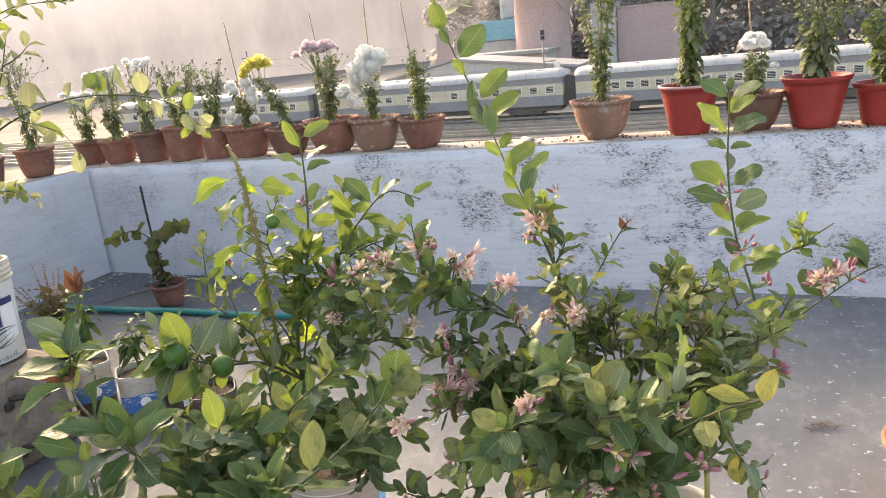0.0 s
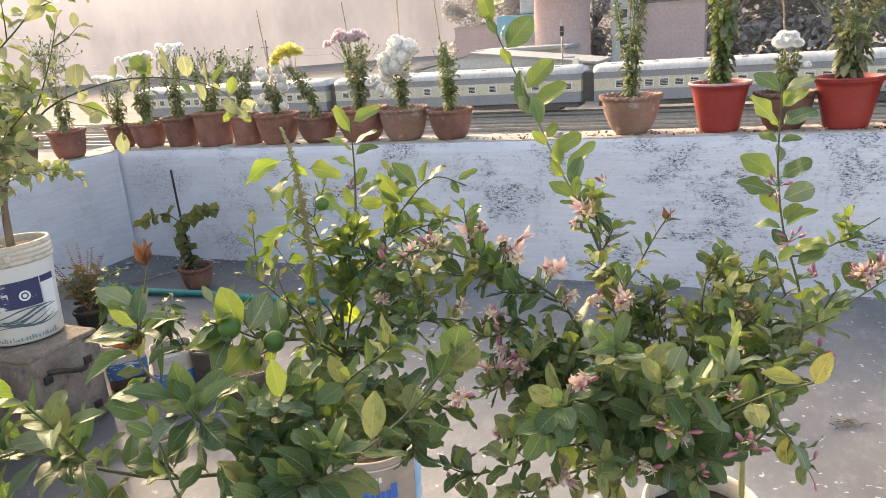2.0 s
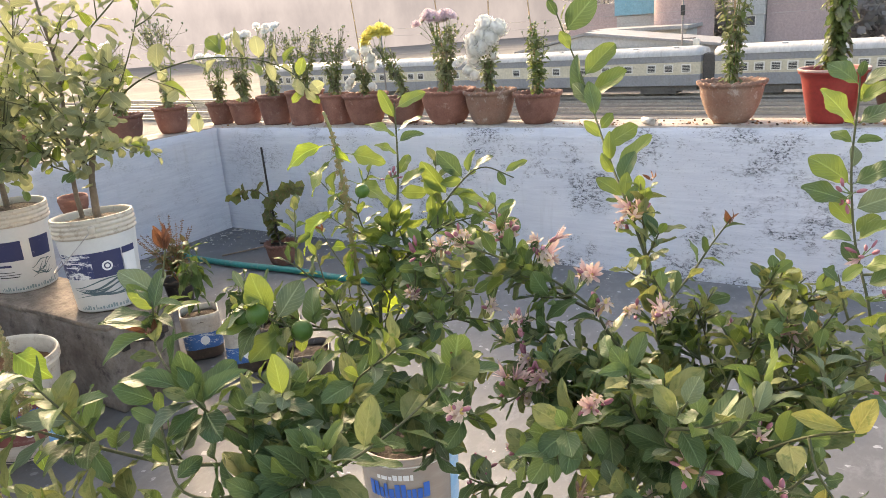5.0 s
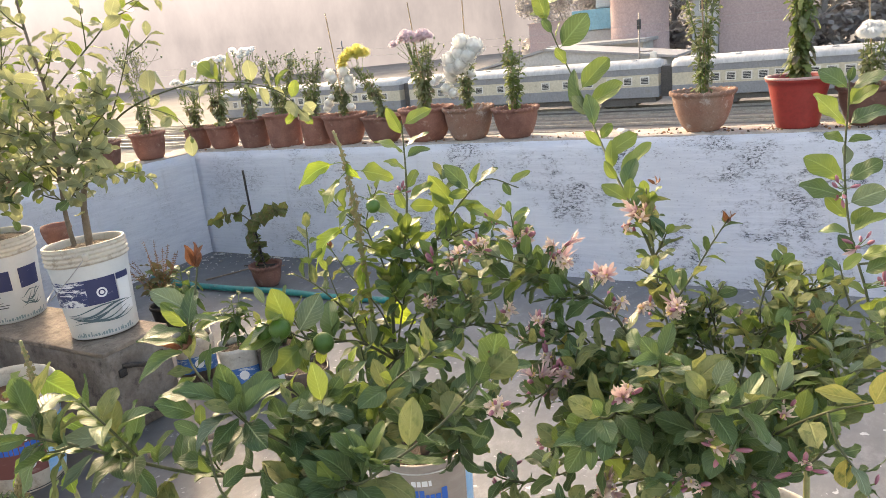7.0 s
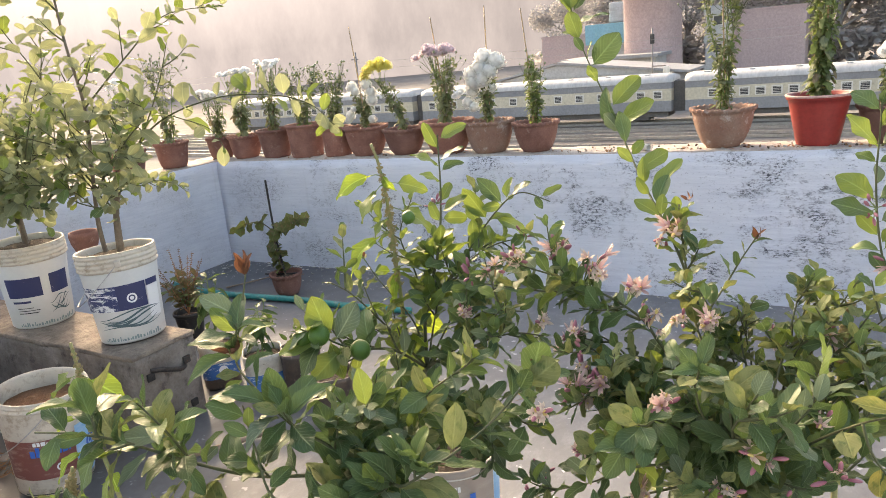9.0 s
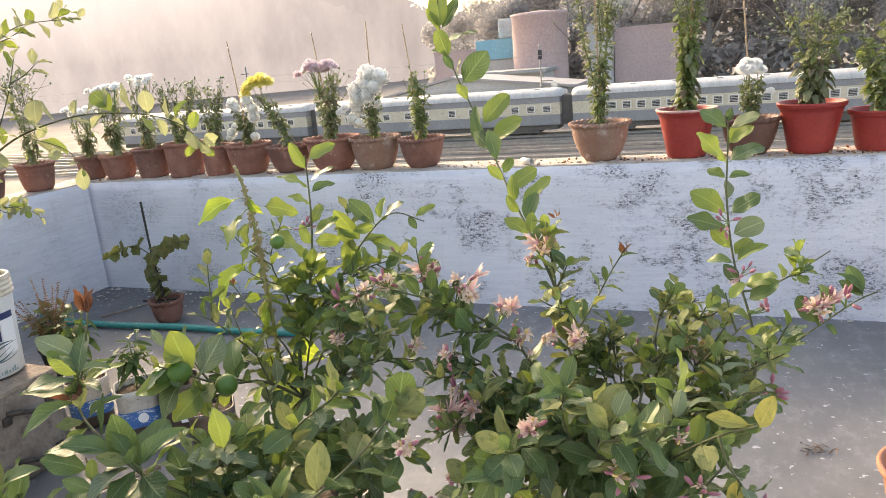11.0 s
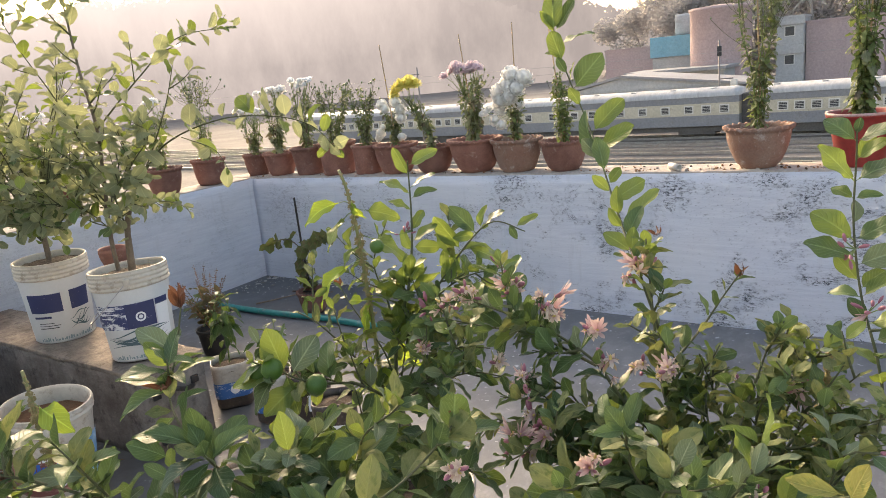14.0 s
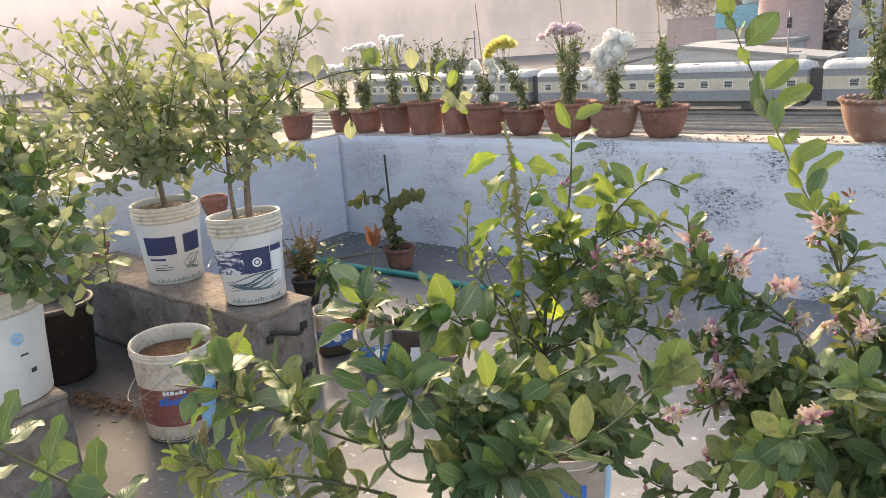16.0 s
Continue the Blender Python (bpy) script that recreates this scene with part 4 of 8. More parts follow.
def flower_pot(x, y, z, R, r, h, material, label, scallop=True, rim=None, lean=0.0, soil=SOIL):
    ob = thing("flower_pot", (x, y, z), label, "flower pot", "pots on the parapet" if z > 0.5 else "")
    link("pot_body", pot_mesh("pot_body", R, r, h, scallop, material), ob)
    if rim:
        v, f = lathe([(R * 0.99, h - 0.010), (R * 1.025, h - 0.008), (R * 1.035, h - 0.002), (R * 1.025, h + 0.004), (R * 0.95, h + 0.003), (R * 0.94, h - 0.006)], 48)
        link("lip", mesh_of("lip", v, f, rim), ob, label="faded pale plastic lip")
    link("soil", soil_mesh(R * 0.86, h - 0.035, soil, x), ob)
    ob.rotation_euler = (0, radians(lean), random.Random(int(x * 991)).uniform(0, 6))
    return ob


CLAY_L = "terracotta clay flower pot with a scalloped lip on the parapet"
YP = 4.135
POTS = {
    "p2": (-3.86, YP, 0.105, 0.072, 0.165, CLAY, CLAY_L, True, None),
    "p3": (-3.605, YP, 0.125, 0.084, 0.17, CLAY, CLAY_L, True, None),
    "p4": (-3.31, YP, 0.132, 0.092, 0.20, CLAY, "plain straight-sided terracotta pot with dry rim", False, None),
    "p5": (-3.03, YP, 0.136, 0.110, 0.225, CLAY, "tall straight-sided brick-red clay pot", False, None),
    "p6": (-2.76, YP, 0.108, 0.088, 0.195, CLAY, "small terracotta pot with limed lower half", False, None),
    "p7": (-2.515, YP, 0.147, 0.092, 0.195, CLAY, CLAY_L, True, None),
    "p8": (-2.215, YP, 0.140, 0.080, 0.170, CLAY, CLAY_L, True, None),
    "p9": (-1.905, YP + 0.01, 0.168, 0.095, 0.205, CLAY, "wide terracotta pot with a scalloped lip", True, None),
    "p10": (-1.612, YP, 0.152, 0.095, 0.195, CLAY_GREY, "grey weathered clay pot with a scalloped lip", True, None),
    "p11": (-1.312, YP, 0.136, 0.081, 0.175, CLAY, CLAY_L, True, None),
    "p12": (-0.285, YP, 0.158, 0.084, 0.205, CLAY_GREY, "limed orange clay pot with a scalloped lip", True, None),
    "p13": (0.150, YP, 0.146, 0.094, 0.240, RED, "red plastic pot with a faded pale lip", False, RED_RIM),
    "p14": (0.447, YP + 0.01, 0.140, 0.078, 0.185, CLAY_DARK, "dark brown clay bowl pot with a scalloped lip", True, None),
    "p15": (0.716, YP, 0.150, 0.097, 0.235, RED, "large red plastic pot with a thick lip", False, RED),
    "p16": (1.010, YP, 0.140, 0.098, 0.185, RED, "red plastic pot on the parapet", False, RED),
}
for key, (x, y, R, r, h, material, label, scallop, rim) in POTS.items():
    flower_pot(x, y, top_z(x) + 0.002, R, r, h, material, label, scallop, rim)
WY = top_z(-3.8)
flower_pot(-3.935, 3.74, WY + 0.002, 0.120, 0.085, 0.185, CLAY, CLAY_L)
flower_pot(-3.935, 3.36, WY + 0.002, 0.125, 0.085, 0.180, CLAY, CLAY_L)
flower_pot(-3.935, 2.60, WY + 0.002, 0.125, 0.085, 0.180, CLAY, CLAY_L)
flower_pot(-3.935, 1.75, WY + 0.002, 0.125, 0.085, 0.180, CLAY, CLAY_L)
flower_pot(-2.775, 3.46, 0.0, 0.100, 0.065, 0.145, CLAY, "small clay pot holding a vine on the floor")
flower_pot(0.885, 2.30, 0.0, 0.150, 0.100, 0.22, CLAY_ORANGE, "orange clay pot standing on the terrace floor", False)

# pieces on the parapet
v, f = lathe([(0.013, 0), (0.017, 0.001), (0.017, 0.085), (0.013, 0.086), (0.013, 0)], 16)
ob = new("pipe_stub", mesh_of("pipe_stub", v, f, PIPE))
ob.matrix_basis = pose(-0.70, 4.085, top_z(-0.67) + 0.019, 0, 90, -42)
tagged(ob, "short white plastic pipe offcut on the parapet", "pipe")

# ---- paint pails ----
def curved_patch(R0, R1, H, a0, a1, z0, z1, material, lift=0.0012, n=24, rows=2, wavy=None):
    """A printed patch that follows a tapered pail between two angles and two heights."""
    verts, faces = [], []
    for j in range(rows + 1):
        for i in range(n + 1):
            a = radians(a0 + (a1 - a0) * i / n)
            lo, hi = (z0, z1) if wavy is None else (z0 + wavy(i / n), z1 + wavy(i / n))
            z = lo + (hi - lo) * j / rows
            r = R0 + (R1 - R0) * min(1.0, z / H) + lift
            verts.append((r * math.cos(a), r * math.sin(a), z))
    for j in range(rows):
        for i in range(n):
            faces.append((j * (n + 1) + i, j * (n + 1) + i + 1, (j + 1) * (n + 1) + i + 1, (j + 1) * (n + 1) + i))
    return mesh_of("print", verts, faces, material)


def curved_ring(R0, R1, H, a, z, inner, outer, material, n=28):
    """A printed ring on a tapered pail."""
    verts, faces = [], []
    for q in (inner, outer):
        for i in range(n):
            u = 2 * math.pi * i / n
            h = z + q * math.sin(u)
            r = R0 + (R1 - R0) * min(1.0, h / H) + 0.0026
            b = radians(a) + q * math.cos(u) / r
            verts.append((r * math.cos(b), r * math.sin(b), h))
    for i in range(n):
        faces.append((i, (i + 1) % n, n + (i + 1) % n, n + i))
    return mesh_of("seal", verts, faces, material)


def pail(at, R, r, H, label, turn=0.0, prints=(), tilt=(0, 0), soil=SOIL, soil_z=0.045, body=PAIL, ears=True, waves=None, skyline=None, rings=4, rim=PAIL_DIRTY):
    """A 20-litre paint pail: tapered wall, stacked rim rings, wire bail, soil, printed panels (angle from, to, height from, to, material, name)."""
    ob = thing("paint_pail", at, label, "bucket", "reused paint pails")
    ob.rotation_euler = (radians(tilt[0]), radians(tilt[1]), radians(turn))
    Rb = R * 0.95
    v, f = lathe([(0, 0.004), (r * 0.93, 0.004), (r * 0.95, 0.0), (r, 0.006), (r + (Rb - r) * 0.5, H * 0.5), (Rb, H - 0.0035 - 0.018 * rings)], 56, 0.004, seed=at[0])
    link("pail_body", mesh_of("pail_body", v, f, body), ob)
    prof = [(Rb - 0.002, H - 0.006 - 0.018 * rings)]
    for k in range(rings):
        z = H - 0.002 - 0.018 * rings + k * 0.018
        prof += [(Rb + 0.002, z), (R - 0.001, z + 0.003), (R, z + 0.009), (Rb + 0.002, z + 0.013)]
    prof += [(R - 0.002, H - 0.003), (R - 0.004, H), (R - 0.010, H), (R - 0.013, H - 0.012), (R - 0.016, H - soil_z - 0.02)]
    v, f = lathe(prof, 56, 0.004, seed=at[0])
    link("rim", mesh_of("rim", v, f, rim), ob, label="ringed dirty white pail rim" if rim is PAIL_DIRTY else "taupe pail rim")
    link("soil", soil_mesh(R - 0.016, H - soil_z, soil, at[1]), ob)
    for a0, a1, z0, z1, material, name in prints:
        if name == "seal":
            for inner, outer in ((0.0, 0.4), (0.65, 1.0)):
                half = (z1 - z0) / 2
                link(name, curved_ring(r, Rb, H - 0.075, (a0 + a1) / 2, (z0 + z1) / 2, inner * half, outer * half, material), ob)
        elif name == "brand_bar":
            rr = random.Random(int(z0 * 1000))
            a = a0
            while a < a1 - 2:
                w = min(rr.uniform(3.5, 7.5), a1 - a)
                top = z1 if rr.random() < 0.45 else z0 + (z1 - z0) * 0.68
                link(name, curved_patch(r, Rb, H - 0.075, a, a + w, z0, top, material, 0.0024, 5, 1), ob)
                a += w + 1.3
        else:
            link(name, curved_patch(r, Rb, H - 0.075, a0, a1, z0, z1, material, 0.0012 if name == "label" else 0.0024), ob)
    if waves:
        for k in range(7):
            a0, a1 = waves[0] + (k % 3) * 9 - 4, waves[1] - (k % 4) * 7
            lift, amp, ph = 0.062 + 0.009 * k, 0.010 + 0.003 * (k % 2), 0.7 * k
            verts, faces = [], []
            for q in range(41):
                u = q / 40
                a = radians(a0 + (a1 - a0) * u)
                z = lift + amp * math.sin(u * 6 + ph) + 0.022 * u * u
                half = 0.0042 * math.sin(math.pi * u) * (1.0 if k % 2 else 0.55) + 0.0003
                for h in (-half, half):
                    r1 = r + (Rb - r) * min(1.0, (z + h) / (H - 0.075)) + 0.0018 + 0.0003 * k
                    verts.append((r1 * math.cos(a), r1 * math.sin(a), z + h))
            faces = [(2 * q, 2 * q + 2, 2 * q + 3, 2 * q + 1) for q in range(40)]
            link("printed_wave", mesh_of("printed_wave", verts, faces, TEAL_PRINT), ob)
    if skyline:
        rr = random.Random(7)
        a = skyline[0]
        while a < skyline[1]:
            w = rr.uniform(1.5, 4.0)
            link("printed_bar", curved_patch(r, Rb, H - 0.075, a, a + w, 0.014, 0.014 + rr.uniform(0.006, 0.022), GREY_PRINT, 0.0018, 3, 1), ob)
            a += w + rr.uniform(0.5, 3.0)
    if ears:
        for s in (-1, 1):
            bm = bm_box(-0.014, 0.014, -0.012, 0.012, -0.012, 0.012, 0.004)
            bm.transform(pose(s * (R + 0.006), 0, H - 0.04))
            part("ear", bm, PAIL_DIRTY, ob)
        pts = [Vector(((R + 0.014) * math.cos(u), -(R + 0.03) * math.sin(u) * 0.96, H - 0.04 - 0.17 * math.sin(u))) for u in [math.pi * k / 16 for k in range(17)]]
        v, f = tube(smooth_path(pts, 0.02), 0.0018, 0.0018, 6)
        link("bail", mesh_of("bail", v, f, WIRE), ob, label="thin wire bail handle")
    return ob


BH = 0.37
pail((-2.285, 1.985, BH), 0.157, 0.128, 0.375, "white paint pail with a peeling navy label holding a lime tree", -36, (
    (-86, -12, 0.140, 0.243, NAVY, "label"), (-12, 34, 0.140, 0.243, NAVY_FULL, "label"), (36, 62, 0.085, 0.216, PANEL, "label"), (36, 62, 0.218, 0.243, NAVY_FULL, "label"), (-1, 21, 0.165, 0.205, PANEL, "seal"), (-60, -30, 0.222, 0.227, PANEL, "text_bar"), (-60, -22, 0.205, 0.209, PANEL, "text_bar"), (-60, -34, 0.188, 0.192, PANEL, "text_bar")), (1, -3),
    waves=(-50, 60), skyline=(-50, 50), soil_z=0.026)
pail((-2.905, 1.985, BH), 0.157, 0.128, 0.375, "white paint pail with navy label blocks holding a bushy lime", -30, (
    (-52, 8, 0.150, 0.238, NAVY_FULL, "label"), (22, 60, 0.150, 0.240, NAVY_FULL, "label"), (-40, -5, 0.075, 0.079, INK, "text_bar"), (-40, -2, 0.087, 0.090, INK, "text_bar"), (-40, -12, 0.099, 0.102, INK, "text_bar"), (-46, -14, 0.124, 0.134, NAVY_FULL, "text_bar")), (0, 1),
    waves=(20, 60), skyline=(-45, 60), ears=False, soil_z=0.026)
pail((-2.215, 1.500, 0.0), 0.157, 0.128, 0.375, "open paint pail with a maroon and blue label and reddish soil", -30, (
    (-70, 32, 0.075, 0.232, MAROON, "label"), (33, 95, 0.03, 0.25, SKY_PRINT, "label"), (-28, 24, 0.168, 0.208, BLUE_PRINT, "brand_bar"), (-22, 10, 0.213, 0.228, PANEL, "brand_bar"), (2, 16, 0.100, 0.132, PANEL, "seal"), (52, 72, 0.13, 0.185, BLUE_PRINT, "seal"), (-50, 95, 0.012, 0.016, INK, "text_bar")), (-3, 3),
    soil=RED_SOIL, soil_z=0.062, rings=2, body=PAIL_DIRTY)
pail((-2.255, 0.96, BH), 0.157, 0.126, 0.375, "plain white paint pail with small blue printed marks", -17, (
    (12, 28, 0.205, 0.245, SKY_PRINT, "seal"), (20, 30, 0.165, 0.172, INK, "text_bar"), (30, 38, 0.10, 0.115, INK, "text_bar"), (-40, -22, 0.125, 0.130, INK, "text_bar"), (-44, -24, 0.07, 0.074, INK, "text_bar")), (0, 0))
pail((-0.585, 1.630, 0.0), 0.130, 0.106, 0.400, "taupe and blue paint pail holding a flowering lemon plant", -66, (
    (-75, 62, 0.03, 0.375, TAUPE, "label"), (63, 125, 0.02, 0.375, SKY_PRINT, "label"), (-40, 32, 0.290, 0.332, BLUE_PRINT, "brand_bar"), (-28, 14, 0.343, 0.358, PANEL, "brand_bar"), (34, 52, 0.16, 0.20, PANEL, "seal")), (0, 0), rings=1, ears=False, rim=TAUPE)
pail((0.215, 1.745, 0.0), 0.135, 0.112, 0.290, "white plastic pail holding a bushy flowering lemon plant", -90, (), (0, 0))

# ---- cement blocks with iron handles ----
def bench(x0, x1, y0, y1, h, label, handles=True):
    ob = thing("cement_bench", ((x0 + x1) / 2, (y0 + y1) / 2, 0), label, "bench", "cement benches")
    cx, cy = (x0 + x1) / 2, (y0 + y1) / 2
    bm = bm_box(x0 - cx, x1 - cx, y0 - cy, y1 - cy, 0, h - 0.02, 0.0)
    bmesh.ops.subdivide_edges(bm, edges=bm.edges[:], cuts=10, use_grid_fill=True)
    for v in bm.verts:
        v.co += Vector((noise.noise(v.co * 7), noise.noise(v.co * 7 + Vector((5, 0, 0))), 0.0)) * 0.006
    part("body", bm, BLOCK, ob)
    bm = bm_box(x0 - cx - 0.004, x1 - cx + 0.006, y0 - cy - 0.006, y1 - cy + 0.004, h - 0.022, h, 0.005)
    bmesh.ops.subdivide_edges(bm, edges=[e for e in bm.edges if e.calc_length() > 0.1], cuts=24, use_grid_fill=True)
    for v in bm.verts:
        rim = min(abs(v.co.x - (x0 - cx)), abs(v.co.x - (x1 - cx)), abs(v.co.y - (y0 - cy)), abs(v.co.y - (y1 - cy))) < 0.012
        v.co += Vector((noise.noise(v.co * 23), noise.noise(v.co * 23 + Vector((5, 0, 0))), noise.noise(v.co * 9) - (0.7 if rim and v.co.z > h - 0.01 else 0))) * 0.004
    part("top_slab", bm, BLOCK_TOP, ob, "sandy worn cement top")
    if handles:
        for z, n in ((h * 0.70, "handle"), (h * 0.17, "handle")):
            pts = [Vector((x1 - cx + 0.002 + 0.035 * math.sin(math.pi * k / 8), -0.085 + 0.17 * k / 8, z + 0.012 * math.cos(math.pi * k / 8))) for k in range(9)]
            v, f = tube(smooth_path(pts, 0.01), 0.006, 0.006, 8)
            v = [Vector((p.x, p.y, z + (p.z - z) * 1.9)) for p in v]
            hd = link("handle", mesh_of("handle", v, f, IRON), ob, label="black iron strap handle")
            for yy in (-0.09, 0.09):
                bm = bm_box(-0.006, 0.006, -0.017, 0.017, -0.016, 0.016, 0.004)
                bm.transform(Matrix.Translation((x1 - cx + 0.006, yy, z)))
                part("bracket", bm, IRON, hd)
    return ob


bench(-3.70, -2.075, 1.805, 2.105, BH, "weathered cement bench with iron handles carrying paint pails")
bench(-3.10, -2.115, 0.700, 1.070, BH, "low cement bench carrying a white pail", False)

BROWN_PLASTIC = surface("brown_plastic", (0.035, 0.022, 0.019), (0.06, 0.038, 0.03), 0.6, 8, 90, (0.16, 0.11, 0.08), 0.1)
# dark tub behind the pail, and clay jar on a brick pier
ob = thing("plastic_tub", (-3.15, 1.48, 0), "large dark brown plastic plant tub in the shade", "plant tub")
v, f = lathe([(0, 0), (0.13, 0), (0.135, 0.01), (0.175, 0.34), (0.185, 0.345), (0.185, 0.365), (0.165, 0.365), (0.16, 0.32), (0, 0.32)], 40)
link("tub_body", mesh_of("tub_body", v, f, BROWN_PLASTIC), ob)
ob = thing("clay_jar", (-3.30, 2.52, 0.0), "funnel-shaped terracotta jar on a narrow foot behind the bench", "jar")
v, f = lathe([(0, 0), (0.10, 0), (0.09, 0.05), (0.04, 0.16), (0.03, 0.42), (0.038, 0.49), (0.055, 0.53), (0.07, 0.57), (0.076, 0.61), (0.073, 0.63), (0.066, 0.625), (0.055, 0.58), (0, 0.54)], 36)
link("jar_body", mesh_of("jar_body", v, f, CLAY), ob)

# ---- reused oil jars with young chilli plants ----
JAR_CLEAR = surface("cloudy_plastic", (0.42, 0.38, 0.33), (0.55, 0.52, 0.47), 0.4, 9, 60, (0.25, 0.19, 0.14), 0.1)
JAR_SOIL = surface("soil_behind_plastic", (0.05, 0.035, 0.03), (0.11, 0.08, 0.06), 0.45, 14, 70, (0.2, 0.16, 0.13), 0.1)
JAR_LABEL = label_print("jar_blue_label", (0.03, 0.13, 0.36), (0.50, 0.56, 0.64), 0.54, 0.62, 30)


def cut_jar(x, y, turn, printed=True):
    ob = thing("cut_plastic_jar", (x, y, 0), "cut-down plastic jar with a torn blue label, used as a planter" if printed else "cut-down jar dark with soil, with a white card tag", "planter", "cut plastic jars", turn)
    sq = lambda v: [(p[0] * (1 + 0.10 * math.cos(4 * math.atan2(p[1], p[0])) * -1), p[1] * (1 - 0.10 * math.cos(4 * math.atan2(p[1], p[0]))), p[2]) for p in v]
    v, f = lathe([(0, 0.002), (0.078, 0.0), (0.088, 0.012), (0.090, 0.075)], 40, 0.02, seed=x)
    link("lower_body", mesh_of("lower_body", sq(v), f, JAR_SOIL), ob, label="clear jar base showing dark soil")
    v, f = lathe([(0.090, 0.075), (0.090, 0.165), (0.092, 0.17), (0.091, 0.185), (0.093, 0.195), (0.091, 0.212), (0.087, 0.212), (0.085, 0.185)], 40, 0.03, seed=x)
    link("upper_body", mesh_of("upper_body", sq(v), f, JAR_CLEAR if printed else JAR_SOIL), ob)
    a0, a1, ink = (-65, 65, JAR_LABEL) if printed else (-6, 30, PANEL)
    lab = curved_patch(0.090, 0.090, 0.2, a0, a1, 0.055, 0.128, ink, 0.0, 30, 3)
    for p in lab.vertices:
        c = sq([p.co[:]])[0]
        p.co = Vector(c) * 1.022
        p.co.z = c[2]
    link("label", lab, ob, label="torn blue and white paper label" if printed else "plain white card tag")
    lab = curved_ring(0.0875, 0.0875, 0.2, 4, 0.094, 0.0, 0.021, PANEL)
    for p in lab.vertices:
        c = sq([p.co[:]])[0]
        p.co = Vector(c) * 1.03
        p.co.z = c[2]
    link("emblem", lab, ob)
    link("soil", soil_mesh(0.084, 0.185, SOIL, x), ob)
    return ob


JARS = ((-2.203, 2.329, -38), (-1.904, 2.309, -45), (-1.750, 2.379, -50), (-1.46, 2.22, -52))
for x, y, a in JARS:
    cut_jar(x, y, a, x < -1.83)

# ---- hose, sticks, dry leaves, stone ----
pts = [(-3.70, 3.36, 0.018), (-3.45, 3.30, 0.018), (-3.0, 3.30, 0.018), (-2.6, 3.335, 0.018), (-2.2, 3.33, 0.018), (-1.8, 3.36, 0.018)]
v, f = tube(smooth_path(pts, 0.05), 0.019, 0.019, 12)
tagged(new("garden_hose", mesh_of("garden_hose", v, f, HOSE)), "teal garden hose lying across the terrace floor", "hose")


def stick(a, b, r0, r1, label, material=WOOD):
    a, b = Vector(a), Vector(b)
    mid = a.lerp(b, 0.5) + Vector((0.004, -0.005, 0.0))
    v, f = tube(smooth_path([a, mid, b], 0.03), r0, r1, 7)
    v = [p + 0.15 * r0 * Vector((noise.noise(p * 60), noise.noise(p * 60 + Vector((9, 0, 0))), 0)) for p in v]
    tagged(new("stick", mesh_of("stick", v, f, material)), label, "stick")


stick((-1.86, 1.74, 0.012), (-1.62, 2.08, 0.012), 0.012, 0.010, "dry brown branch lying on the floor")
stick((-3.28, 3.42, 0.008), (-3.12, 3.72, 0.010), 0.006, 0.004, "thin dry twig lying on the floor")
stick((-2.98, 3.60, 0.008), (-2.93, 3.80, 0.010), 0.006, 0.004, "thin dry twig lying on the floor")
stick((-2.95, 3.46, 0.115), (-2.72, 3.50, 0.125), 0.006, 0.006, "short rusty rod laid across the small pot", IRON)
bm = bmesh.new()
bmesh.ops.create_icosphere(bm, subdivisions=3, radius=1)
for p in bm.verts:
    p.co = Vector((p.co.x * 0.062, p.co.y * 0.04, p.co.z * 0.028)) * (1 + 0.25 * noise.noise(p.co * 1.7))
ob = part("stone", bm, STONE, None)
ob.location = (-0.12, 3.36, 0.022)
tagged(ob, "flat grey stone lying on the floor", "stone")
rr = random.Random(33)
s = Soup()
for i in range(420):
    if i < 280:
        x, y = -3.72 + 1.7 * rr.random() ** 1.6, 3.97 - 0.36 * rr.random() ** 2.2
    elif i < 340:
        x, y = -3.78 + 0.22 * rr.random() ** 2, rr.uniform(2.6, 3.9)
    else:
        x, y = rr.uniform(-2.0, 2.4), 3.985 - 0.14 * rr.random() ** 2
    q = 0.003 + 0.017 * rr.random() ** 3
    s.add(ICO, pose(x, y, 0.004 + 0.002 * rr.random(), rr.uniform(-12, 12), rr.uniform(-12, 12), rr.uniform(0, 360)) @ Matrix.Diagonal((q, q * rr.uniform(0.4, 1), 0.0025, 1)), rr.choice((0, 0, 1)))
tagged(new("lime_flakes", s.mesh("lime_flakes", [PIPE, STONE])), "fallen flakes of limewash along the foot of the walls", "flakes", kind="stuff")
CURL = (np.array([(-0.5, 0, 0.18), (0, -1, 0.1), (0.5, 0, 0.22), (0, 1, 0.16), (0, 0, 0.0)]), [(0, 1, 4), (1, 2, 4), (2, 3, 4), (3, 0, 4)], np.full((5, 2), 0.5))
rr = random.Random(21)
s = Soup()
for i in range(330):
    if i < 300:
        u = rr.random()
        x, y = -2.86 + 0.52 * u + rr.gauss(0, 0.03), 1.37 + 0.13 * u + rr.gauss(0, 0.035)
    else:
        x, y = rr.uniform(-3.2, -2.2), rr.uniform(1.15, 1.75)
    s.add(CURL, pose(x, y, 0.004 + 0.02 * rr.random() ** 2, rr.uniform(-30, 30), rr.uniform(-30, 30), rr.uniform(0, 360)) @ Matrix.Diagonal((rr.uniform(0.006, 0.012), rr.uniform(0.012, 0.022), rr.uniform(0.01, 0.025), 1)))
tagged(new("dry_leaf_litter", s.mesh("dry_leaf_litter", [DRY])), "swept heap of brown dry leaves on the floor", "dry leaves", kind="stuff")
s = Soup()
